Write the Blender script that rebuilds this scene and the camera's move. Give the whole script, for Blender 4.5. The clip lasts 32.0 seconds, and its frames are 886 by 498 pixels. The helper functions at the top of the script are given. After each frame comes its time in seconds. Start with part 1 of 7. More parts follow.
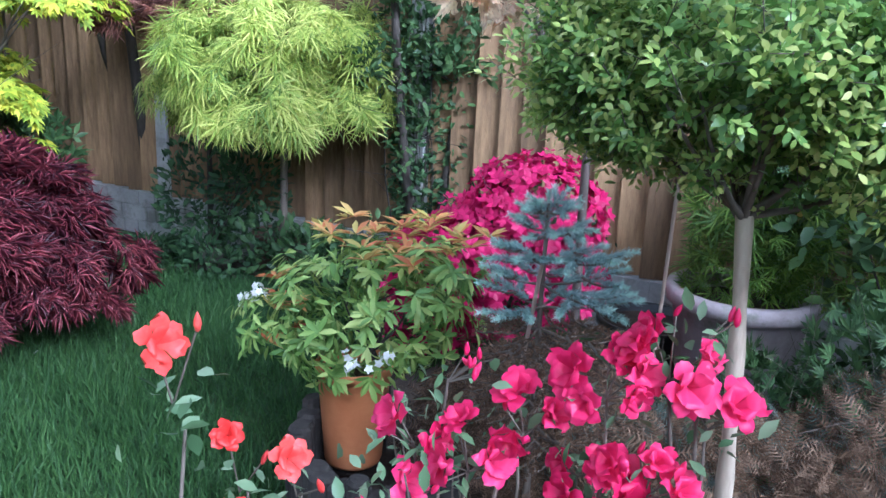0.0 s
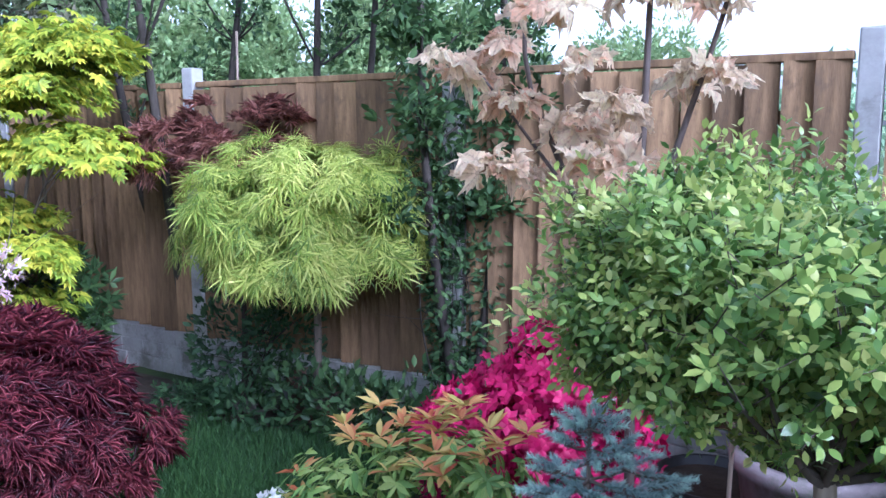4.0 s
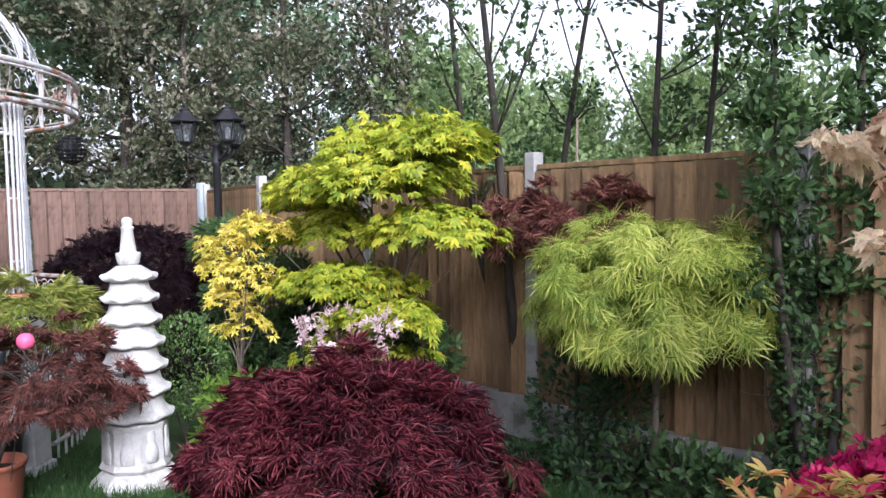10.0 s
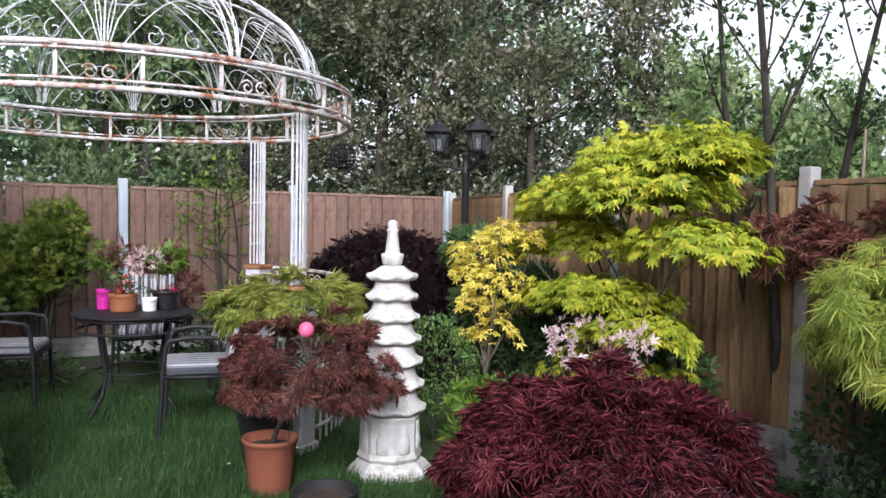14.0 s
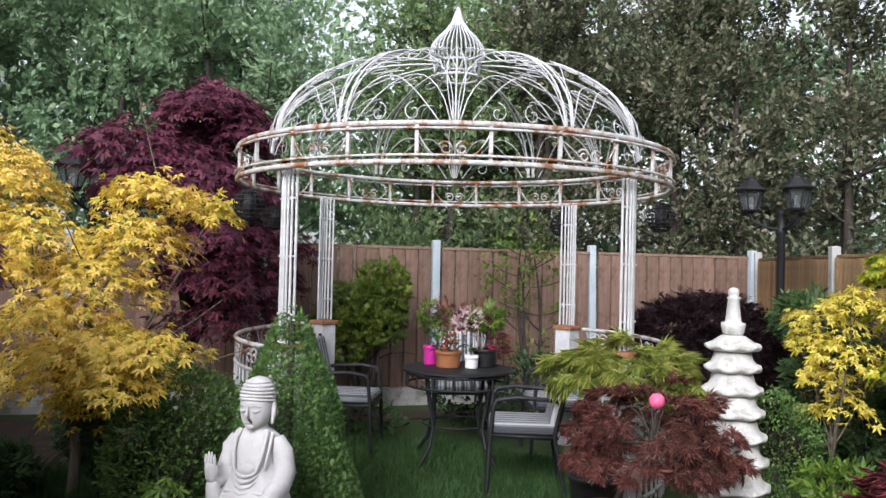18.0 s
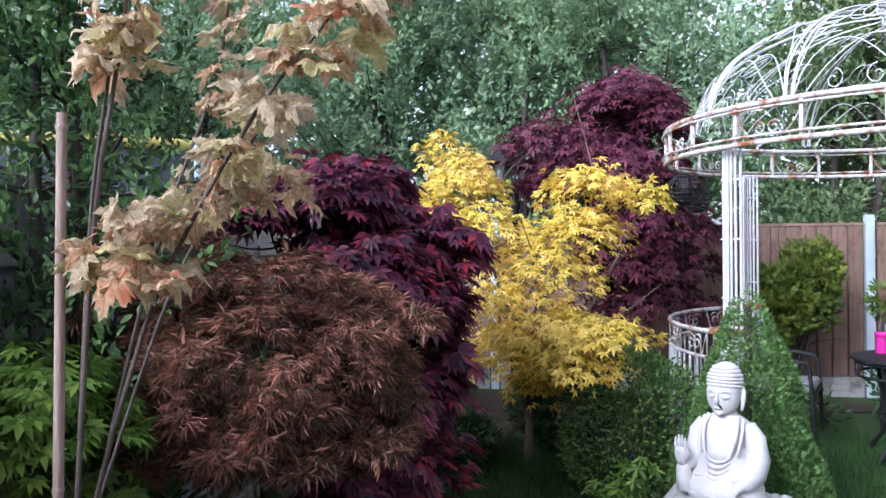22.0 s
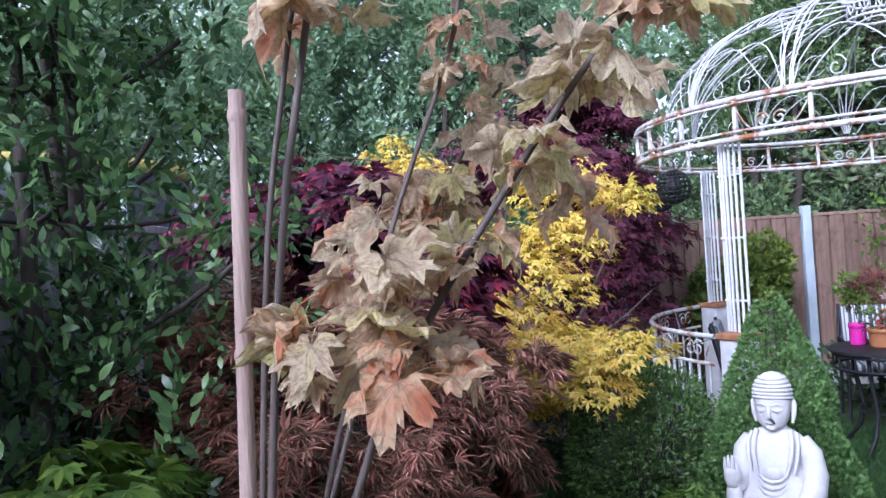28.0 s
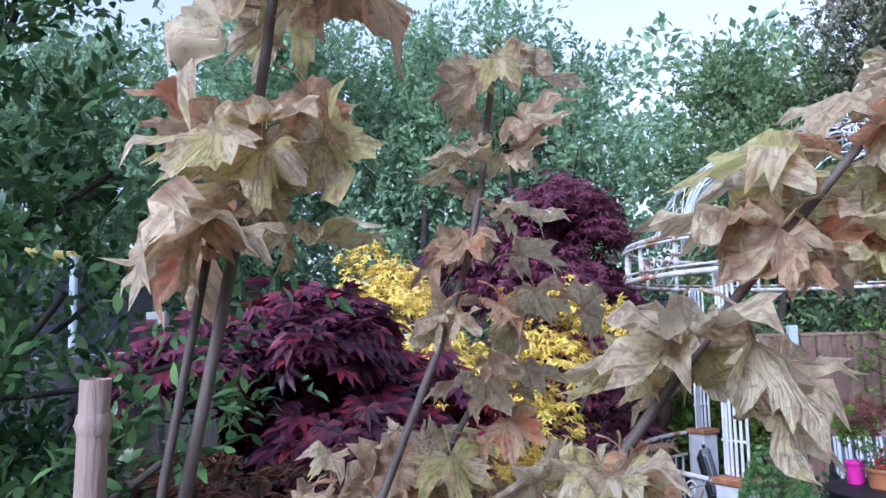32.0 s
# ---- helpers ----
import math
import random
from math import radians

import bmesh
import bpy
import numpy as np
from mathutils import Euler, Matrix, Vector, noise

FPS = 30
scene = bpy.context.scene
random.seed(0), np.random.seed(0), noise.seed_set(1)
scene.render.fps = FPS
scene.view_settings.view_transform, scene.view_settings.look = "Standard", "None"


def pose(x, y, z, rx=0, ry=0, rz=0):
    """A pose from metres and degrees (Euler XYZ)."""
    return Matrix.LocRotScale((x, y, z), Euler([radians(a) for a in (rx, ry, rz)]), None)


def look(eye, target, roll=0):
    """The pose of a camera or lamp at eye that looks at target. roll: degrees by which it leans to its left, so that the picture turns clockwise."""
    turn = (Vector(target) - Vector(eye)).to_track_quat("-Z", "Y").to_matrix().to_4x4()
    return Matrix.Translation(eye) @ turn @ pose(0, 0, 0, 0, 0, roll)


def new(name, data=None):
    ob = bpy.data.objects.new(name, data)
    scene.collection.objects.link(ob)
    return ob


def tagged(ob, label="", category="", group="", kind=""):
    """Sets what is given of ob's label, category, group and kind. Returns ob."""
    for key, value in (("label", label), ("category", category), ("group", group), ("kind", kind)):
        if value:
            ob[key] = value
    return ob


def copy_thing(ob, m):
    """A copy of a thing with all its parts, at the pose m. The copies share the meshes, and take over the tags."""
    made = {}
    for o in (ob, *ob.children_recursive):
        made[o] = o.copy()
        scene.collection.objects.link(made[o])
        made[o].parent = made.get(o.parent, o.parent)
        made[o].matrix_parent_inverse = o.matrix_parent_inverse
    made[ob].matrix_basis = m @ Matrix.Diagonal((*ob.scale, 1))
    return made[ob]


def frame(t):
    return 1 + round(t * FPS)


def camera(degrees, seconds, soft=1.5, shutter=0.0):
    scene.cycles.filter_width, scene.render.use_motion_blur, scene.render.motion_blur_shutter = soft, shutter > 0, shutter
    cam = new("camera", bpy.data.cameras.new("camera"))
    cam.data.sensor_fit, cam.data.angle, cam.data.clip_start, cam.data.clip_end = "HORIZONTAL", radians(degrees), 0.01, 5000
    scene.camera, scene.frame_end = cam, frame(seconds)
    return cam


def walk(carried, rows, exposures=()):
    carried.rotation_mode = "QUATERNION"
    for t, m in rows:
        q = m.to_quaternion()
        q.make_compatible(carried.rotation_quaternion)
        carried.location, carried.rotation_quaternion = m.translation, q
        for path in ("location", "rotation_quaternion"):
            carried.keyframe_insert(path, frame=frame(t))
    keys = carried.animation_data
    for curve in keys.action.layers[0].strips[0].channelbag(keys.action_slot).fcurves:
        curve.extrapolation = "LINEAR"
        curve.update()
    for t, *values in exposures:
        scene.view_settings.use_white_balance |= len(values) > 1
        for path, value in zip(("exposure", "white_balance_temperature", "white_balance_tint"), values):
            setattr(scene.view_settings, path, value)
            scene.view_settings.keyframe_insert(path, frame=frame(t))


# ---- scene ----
cam = camera(58.1, 32.0)

PATH = [
    (0, (0.438, 0.494, 1.252), (-0.025, 2.369, 0.731), 2.5),
    (0.5, (0.459, 0.565, 1.247), (-0.072, 2.412, 0.695), 0.8),
    (1, (0.443, 0.62, 1.238), (-0.043, 2.476, 0.676), 0.9),
    (1.5, (0.416, 0.677, 1.256), (0.0, 2.555, 0.711), 1.2),
    (2, (0.405, 0.691, 1.284), (-0.002, 2.583, 0.781), 1.7),
    (2.5, (0.42, 0.709, 1.323), (-0.081, 2.593, 0.877), 1.5),
    (3, (0.429, 0.716, 1.355), (-0.109, 2.598, 0.944), 0.9),
    (3.5, (0.424, 0.7, 1.411), (-0.128, 2.588, 1.046), -0.1),
    (4, (0.423, 0.71, 1.459), (-0.172, 2.595, 1.153), -0.4),
    (4.5, (0.428, 0.694, 1.491), (-0.202, 2.573, 1.217), -0.9),
    (6.5, (0.366, 0.427, 1.539), (-0.366, 2.286, 1.455), -1.1),
    (7, (0.343, 0.425, 1.533), (-0.486, 2.244, 1.461), -1.2),
    (7.5, (0.329, 0.422, 1.529), (-0.585, 2.199, 1.451), -1.5),
    (8, (0.3, 0.415, 1.517), (-0.698, 2.146, 1.435), -1.7),
    (8.5, (0.284, 0.399, 1.508), (-0.808, 2.072, 1.415), -1.8),
    (9, (0.282, 0.391, 1.505), (-0.867, 2.025, 1.402), -1.8),
    (9.5, (0.268, 0.386, 1.5), (-0.919, 1.991, 1.387), -1.7),
    (10, (0.259, 0.371, 1.482), (-0.951, 1.959, 1.368), -1.1),
    (10.5, (0.241, 0.359, 1.454), (-0.997, 1.925, 1.331), -0.5),
    (11, (0.226, 0.343, 1.437), (-1.063, 1.867, 1.299), -0.3),
    (11.5, (0.217, 0.336, 1.424), (-1.122, 1.815, 1.282), -0.4),
    (12, (0.192, 0.329, 1.425), (-1.205, 1.754, 1.293), -0.1),
    (12.5, (0.177, 0.316, 1.432), (-1.276, 1.686, 1.319), 0.6),
    (13, (0.166, 0.309, 1.436), (-1.347, 1.612, 1.338), 1.2),
    (13.5, (0.151, 0.298, 1.445), (-1.413, 1.541, 1.352), 1.2),
    (14, (0.136, 0.285, 1.466), (-1.471, 1.473, 1.385), 1.0),
    (14.5, (0.129, 0.27, 1.464), (-1.537, 1.375, 1.403), 0.8),
    (16.5, (0.014, 0.031, 1.527), (-1.779, 0.918, 1.532), -0.5),
    (17, (0.01, -0.009, 1.537), (-1.829, 0.779, 1.564), -0.0),
    (17.5, (-0.004, -0.041, 1.533), (-1.882, 0.644, 1.58), 0.7),
    (18, (-0.024, -0.07, 1.521), (-1.93, 0.534, 1.563), 1.4),
    (18.5, (-0.02, -0.102, 1.521), (-1.942, 0.448, 1.549), 1.4),
    (19, (-0.034, -0.152, 1.514), (-1.976, 0.328, 1.533), 0.7),
    (19.5, (-0.035, -0.213, 1.509), (-2.003, 0.147, 1.514), 0.4),
    (20, (-0.07, -0.254, 1.508), (-2.066, -0.135, 1.502), 0.1),
    (20.5, (-0.071, -0.304, 1.514), (-2.064, -0.461, 1.496), -0.3),
    (21, (-0.08, -0.361, 1.507), (-2.061, -0.633, 1.485), -0.8),
    (21.5, (-0.071, -0.442, 1.513), (-2.051, -0.721, 1.494), -1.0),
    (22, (-0.019, -0.509, 1.531), (-1.998, -0.799, 1.523), -0.5),
    (22.5, (-0.029, -0.537, 1.539), (-2.002, -0.864, 1.559), -0.1),
    (23, (-0.022, -0.57, 1.544), (-1.986, -0.946, 1.587), 0.6),
    (23.5, (-0.033, -0.63, 1.554), (-1.983, -1.072, 1.611), 0.7),
    (24, (-0.093, -0.668, 1.563), (-2.026, -1.174, 1.656), 0.3),
    (24.5, (-0.161, -0.707, 1.585), (-2.085, -1.232, 1.726), -0.2),
    (25, (-0.154, -0.782, 1.624), (-2.103, -1.201, 1.776), -1.4),
    (25.5, (-0.107, -0.887, 1.63), (-2.081, -1.192, 1.74), -2.5),
    (26, (-0.112, -1.005, 1.62), (-2.097, -1.246, 1.671), -3.0),
    (26.5, (-0.21, -1.034, 1.587), (-2.201, -1.23, 1.592), -2.9),
    (28.5, (-0.544, -1.161, 1.597), (-2.543, -1.125, 1.609), -3.8),
    (29, (-0.626, -1.147, 1.623), (-2.626, -1.154, 1.663), -3.2),
    (29.5, (-0.676, -1.136, 1.653), (-2.674, -1.177, 1.732), -2.9),
    (30, (-0.706, -1.141, 1.681), (-2.701, -1.192, 1.802), -2.9),
    (30.5, (-0.717, -1.141, 1.709), (-2.712, -1.167, 1.849), -2.3),
    (31, (-0.727, -1.141, 1.729), (-2.72, -1.125, 1.894), -1.6),
    (31.5, (-0.761, -1.149, 1.746), (-2.751, -1.094, 1.941), -1.4),
    (32, (-0.79, -1.155, 1.78), (-2.778, -1.075, 1.995), -1.3),
]
EXPO = [(0, 1.98, 4750, 13), (2, 2.25, 4680, 18), (4, 1.65, 4700, 22), (6.5, 1.15, 4900, 20), (8, 1.1, 5250, 20), (9.5, 1.22, 5600, 20), (14, 0.96, 5950, 18), (17, 0.78, 6050, 14), (19, 0.82, 6100, 14), (22, 1.25, 5400, 17), (25, 1.15, 4850, 23), (26.5, 1.02, 5100, 25), (29, 1.2, 5100, 19), (32, 0.95, 4850, 19)]
walk(cam, [(t, look(eye, target, roll)) for t, eye, target, roll in PATH], EXPO)

# ---- world and sun: bright, hazy evening sky ----
SUN_AZ, SUN_EL = 125.0, 30.0
world = bpy.data.worlds.new("sky")
scene.world = world
world.use_nodes = True
wn, wl = world.node_tree.nodes, world.node_tree.links
sky = wn.new("ShaderNodeTexSky")
sky.sky_type, sky.sun_disc = "NISHITA", False
sky.sun_elevation, sky.sun_rotation = radians(SUN_EL), radians(SUN_AZ)
sky.dust_density, sky.air_density = 3.0, 1.0
pale = wn.new("ShaderNodeHueSaturation")
pale.inputs["Saturation"].default_value = 0.18
wl.new(sky.outputs[0], pale.inputs["Color"])
wl.new(pale.outputs[0], wn["Background"].inputs["Color"])
wn["Background"].inputs["Strength"].default_value = 0.15
sun = new("sun", bpy.data.lights.new("sun", "SUN"))
sun.data.energy, sun.data.angle, sun.data.color = 1.6, radians(22), (1.0, 0.98, 0.94)
az, el = radians(SUN_AZ), radians(SUN_EL)
sun.matrix_world = look((0, 0, 0), (-math.sin(az) * math.cos(el), -math.cos(az) * math.cos(el), -math.sin(el)))

# ---- mesh helpers ----
def rng_of(seed):
    return np.random.RandomState(seed)


def unit(v):
    return v / np.maximum(np.linalg.norm(v, axis=-1, keepdims=True), 1e-9)


def mesh_of(name, verts, faces, mat, smooth=False):
    """A mesh from an (n, 3) array and an array of triangles or quads, or a list of such arrays."""
    verts = np.asarray(verts, float)
    groups = faces if isinstance(faces, list) else [faces]
    loops = np.concatenate([np.asarray(g, np.int32).ravel() for g in groups])
    sizes = np.concatenate([np.full(len(g), np.asarray(g).shape[1], np.int32) for g in groups])
    me = bpy.data.meshes.new(name)
    me.vertices.add(len(verts))
    me.vertices.foreach_set("co", verts.ravel())
    me.loops.add(len(loops))
    me.loops.foreach_set("vertex_index", loops)
    me.polygons.add(len(sizes))
    starts = np.concatenate([[0], np.cumsum(sizes)[:-1]]).astype(np.int32)
    me.polygons.foreach_set("loop_start", starts)
    me.update(calc_edges=True)
    if smooth:
        me.polygons.foreach_set("use_smooth", np.ones(len(sizes), bool))
    me.materials.append(mat)
    return me


def bm_mesh(name, bm, mat, smooth=False):
    me = bpy.data.meshes.new(name)
    bm.normal_update()
    bm.to_mesh(me)
    bm.free()
    if smooth:
        me.polygons.foreach_set("use_smooth", np.ones(len(me.polygons), bool))
    me.materials.append(mat)
    return me


def thing(name, at, label, category, group="", turn=0.0, kind=""):
    ob = new(name)
    ob.matrix_world = pose(*at, 0, 0, turn)
    ob.empty_display_size = 0.1
    return tagged(ob, label, category, group, kind)


def put(name, me, parent=None, label="", at=None, kind=""):
    """Links a mesh under a thing, at a local pose."""
    ob = new(name, me)
    if parent is not None:
        ob.parent = parent
    if at is not None:
        ob.matrix_local = at
        ob.matrix_basis = at
    return tagged(ob, label, "", "", kind)


def part(name, bm, mat, parent, label="", smooth=False, at=None):
    return put(name, bm_mesh(name, bm, mat, smooth), parent, label, at)


def box(sx, sy, sz, z0=0.0, bevel=0.0, taper=1.0):
    """A box standing on z0, centred in x and y."""
    bm = bmesh.new()
    bmesh.ops.create_cube(bm, size=1)
    for v in bm.verts:
        k = taper if v.co.z > 0 else 1.0
        v.co = Vector((v.co.x * sx * k, v.co.y * sy * k, (v.co.z + 0.5) * sz + z0))
    if bevel:
        bmesh.ops.bevel(bm, geom=bm.edges[:], offset=bevel, segments=2, affect="EDGES", profile=0.5)
    return bm


def lathe(profile, n=32, square=None):
    """A turned shape from (radius, z) pairs; closed where the radius is 0."""
    bm = bmesh.new()
    rings = []
    for r, z in profile:
        if r < 1e-6:
            rings.append([bm.verts.new((0, 0, z))])
        else:
            rings.append([bm.verts.new((r * math.cos(2 * math.pi * k / n), r * math.sin(2 * math.pi * k / n), z)) for k in range(n)])
    for a, b in zip(rings, rings[1:]):
        for k in range(n):
            c = [a[k % len(a)], a[(k + 1) % len(a)], b[(k + 1) % len(b)], b[k % len(b)]]
            c = list(dict.fromkeys(c))
            if len(c) > 2:
                bm.faces.new(c)
    bmesh.ops.recalc_face_normals(bm, faces=bm.faces[:])
    return bm


def tube_arrays(pts, radii, sides=6, flat=1.0):
    """Vertices and quads of a tube along points."""
    pts = np.asarray(pts, float)
    n = len(pts)
    radii = np.broadcast_to(np.asarray(radii, float), (n,))
    tang = unit(np.gradient(pts, axis=0))
    ref = np.array([0.0, 0.0, 1.0]) if abs(tang[:, 2]).mean() < 0.8 else np.array([1.0, 0.0, 0.0])
    side = unit(np.cross(tang, ref))
    up = np.cross(side, tang)
    ang = np.arange(sides) * 2 * np.pi / sides
    ring = side[:, None] * np.cos(ang)[None, :, None] + flat * up[:, None] * np.sin(ang)[None, :, None]
    verts = (pts[:, None] + ring * radii[:, None, None]).reshape(-1, 3)
    i, j = np.meshgrid(np.arange(n - 1), np.arange(sides), indexing="ij")
    a, b = i * sides + j, i * sides + (j + 1) % sides
    quads = np.stack([a, b, b + sides, a + sides], -1).reshape(-1, 4)
    return verts, quads


def tubes(name, paths, mat, sides=6, flat=1.0, smooth=True):
    """One mesh of many tubes: a list of (points, radii)."""
    vs, fs, off = [], [], 0
    for pts, radii in paths:
        v, f = tube_arrays(pts, radii, sides, flat)
        vs.append(v), fs.append(f + off)
        off += len(v)
    return mesh_of(name, np.concatenate(vs), np.concatenate(fs), mat, smooth)


def arc(a, b, bend=(0, 0, 0), n=8):
    t = np.linspace(0, 1, n)[:, None]
    a, b, bend = np.array(a, float), np.array(b, float), np.array(bend, float)
    return a + (b - a) * t + bend * 4 * t * (1 - t)


# ---- leaves ----
def lobes(angles, lengths, width, steps=1, droop=0.0, fold=0.0):
    """A leaf template of radiating lobes: verts and triangles, unit size, axis +y, upper side +z."""
    v, f = [], []
    for a, length in zip(angles, lengths):
        d = np.array([math.sin(a), math.cos(a), 0.0])
        p = np.array([math.cos(a), -math.sin(a), 0.0])
        b = len(v)
        if steps == 1:
            v += [(0, 0, 0), d * length * 0.5 + p * width + (0, 0, fold), d * length - (0, 0, droop * length), d * length * 0.5 - p * width + (0, 0, fold)]
            f += [(b, b + 1, b + 2), (b, b + 2, b + 3)]
        else:
            v += [(0, 0, 0), d * length * 0.3 + p * width, d * length * 0.3 - p * width, d * length * 0.7 + p * width * 0.8 - (0, 0, droop * length * 0.4),
                  d * length * 0.7 - p * width * 0.8 - (0, 0, droop * length * 0.4), d * length - (0, 0, droop * length)]
            f += [(b, b + 1, b + 2), (b + 1, b + 3, b + 2), (b + 2, b + 3, b + 4), (b + 3, b + 5, b + 4)]
    return np.array(v, float), np.array(f)


OVAL = (np.array([(0, 0, 0), (0.2, 0.3, 0.05), (0.22, 0.62, 0.05), (0, 1, -0.06), (-0.22, 0.62, 0.05), (-0.2, 0.3, 0.05), (0, 0.5, 0)], float),
        np.array([(0, 1, 6), (1, 2, 6), (2, 3, 6), (3, 4, 6), (4, 5, 6), (5, 0, 6)]))
LEAF4 = (np.array([(0, 0, 0), (0.17, 0.28, 0.05), (0.18, 0.62, 0.05), (0, 1, -0.06), (-0.18, 0.62, 0.05), (-0.17, 0.28, 0.05)], float), np.array([(0, 1, 5), (1, 2, 4), (1, 4, 5), (2, 3, 4)]))
DIAMOND = (np.array([(0, 0, 0), (0.27, 0.45, 0.07), (0, 1, -0.05), (-0.27, 0.45, 0.07)], float), np.array([(0, 1, 2), (0, 2, 3)]))
MAPLE = lobes([-1.75, -0.85, 0, 0.85, 1.75], [0.5, 0.85, 1.0, 0.85, 0.5], 0.14, 1, 0.12, 0.0)
MAPLE_WIDE = lobes([-1.6, -1.05, -0.5, 0, 0.5, 1.05, 1.6], [0.6, 0.8, 0.95, 1.0, 0.95, 0.8, 0.6], 0.15, 1, 0.15, 0.02)
LACE = lobes([-1.45, -0.9, -0.38, 0.12, 0.62, 1.2], [0.55, 0.8, 1.0, 0.95, 0.85, 0.6], 0.029, 1, 0.3)
LACE_SOFT = lobes([-1.45, -0.9, -0.38, 0.12, 0.62, 1.2], [0.55, 0.8, 1.0, 0.95, 0.85, 0.6], 0.03, 2, 0.35)
FERN = lobes([-1.5, -0.95, -0.45, 0, 0.45, 0.95, 1.5], [0.55, 0.8, 0.95, 1.0, 0.95, 0.8, 0.55], 0.035, 2, 0.3)
SPRIG = lobes([-0.9, -0.4, 0, 0.4, 0.9], [0.7, 0.9, 1.0, 0.9, 0.7], 0.1, 1, 0.05, 0.03)


def leaves(name, template, at, axis, normal, size, mat, rng, jitter=0.35):
    """One mesh of many leaves: places, leaf axes, upper sides and sizes."""
    tv, tf = template
    n = len(at)
    y = unit(axis + rng.normal(0, jitter, (n, 3)))
    z = normal + rng.normal(0, jitter, (n, 3))
    x = unit(np.cross(y, z))
    z = np.cross(x, y)
    size = np.broadcast_to(size, (n,))[:, None, None]
    verts = at[:, None] + size * (tv[None, :, 0:1] * x[:, None] + tv[None, :, 1:2] * y[:, None] + tv[None, :, 2:3] * z[:, None])
    faces = tf[None] + (np.arange(n) * len(tv))[:, None, None]
    return mesh_of(name, verts.reshape(-1, 3), faces.reshape(-1, tf.shape[1]), mat)


def in_blob(rng, n, centre, radius, shell=0.55, low=-1.0):
    """Points in an ellipsoid, nearer its surface as shell rises, and their outward directions."""
    d = unit(rng.normal(0, 1, (n * 2, 3)))
    d = d[d[:, 2] > low][:n]
    k = shell + (1 - shell) * rng.rand(len(d)) ** 0.7
    k *= 1 + rng.normal(0, 0.05, len(d))
    return np.array(centre) + d * k[:, None] * np.array(radius), d


def bumpy(p, scale, amount, seed):
    """Moves points in and out in soft lumps so that an outline is uneven."""
    rng = rng_of(seed)
    out = np.zeros(len(p))
    for _ in range(5):
        w, ph = rng.normal(0, scale, 3), rng.rand() * 6.28
        out += np.sin(p @ w + ph)
    return p + (unit(p - p.mean(0)) * (out * amount / 2.2)[:, None])


def crown_pads(rng, pads, per, flat=True):
    """Leaf places on a list of pads (x, y, z, rx, ry, rz), with leaf axes outwards and a little down."""
    at, ax, no = [], [], []
    total = sum(p[3] * p[4] for p in pads)
    for x, y, z, rx, ry, rz in pads:
        n = max(8, int(per * rx * ry / total))
        a, r = rng.rand(n) * 6.283, np.sqrt(rng.rand(n)) * (1 + 0.18 * np.sin(3 * rng.rand() * 6 + 0))
        wob = 1 + 0.22 * np.sin(a * 3 + x * 9) + 0.13 * np.sin(a * 7 + y * 5)
        d = np.stack([np.cos(a), np.sin(a)], -1)
        p = np.stack([x + d[:, 0] * rx * r * wob, y + d[:, 1] * ry * r * wob, z + rz * (1 - 1.6 * r**2) + rng.normal(0, rz * 0.45, n)], -1)
        at.append(p)
        ax.append(np.stack([d[:, 0], d[:, 1], -0.25 - 0.4 * r], -1))
        no.append(np.stack([0.3 * d[:, 0], 0.3 * d[:, 1], np.ones(n)], -1))
    return np.concatenate(at), np.concatenate(ax), np.concatenate(no)


def limb_paths(base, fork, tips, r0, rng, sub=0):
    """Tubes of a trunk from base to fork and limbs from it to the tips."""
    base, fork = np.array(base, float), np.array(fork, float)
    paths = [(arc(base, fork, rng.normal(0, 0.015, 3), 8), np.linspace(r0, r0 * 0.75, 8))]
    for tip in tips:
        tip = np.array(tip, float)
        start = base + (fork - base) * rng.uniform(0.8, 1.0)
        mid = rng.normal(0, 0.06, 3) * np.linalg.norm(tip - start)
        mid[2] = abs(mid[2])
        limb = arc(start, tip, mid, 8)
        paths.append((limb, np.linspace(r0 * 0.5, r0 * 0.12, 8)))
        for _ in range(sub):
            s = limb[rng.randint(3, 7)]
            e = s + rng.normal(0, 0.25, 3) * np.linalg.norm(tip - start)
            e[2] = s[2] + abs(e[2] - s[2])
            paths.append((arc(s, e, rng.normal(0, 0.02, 3), 5), np.linspace(r0 * 0.2, r0 * 0.06, 5)))
    return paths


# ---- materials ----
MATS = {}


def nodes_of(name):
    m = bpy.data.materials.new(name)
    m.use_nodes = True
    nt = m.node_tree
    return m, nt, nt.nodes, nt.links, nt.nodes["Principled BSDF"]


def ramp(n, stops):
    r = n.new("ShaderNodeValToRGB")
    r.color_ramp.elements[0].position, r.color_ramp.elements[0].color = stops[0][0], (*stops[0][1], 1)
    r.color_ramp.elements[1].position, r.color_ramp.elements[1].color = stops[-1][0], (*stops[-1][1], 1)
    for p, c in stops[1:-1]:
        e = r.color_ramp.elements.new(p)
        e.color = (*c, 1)
    return r


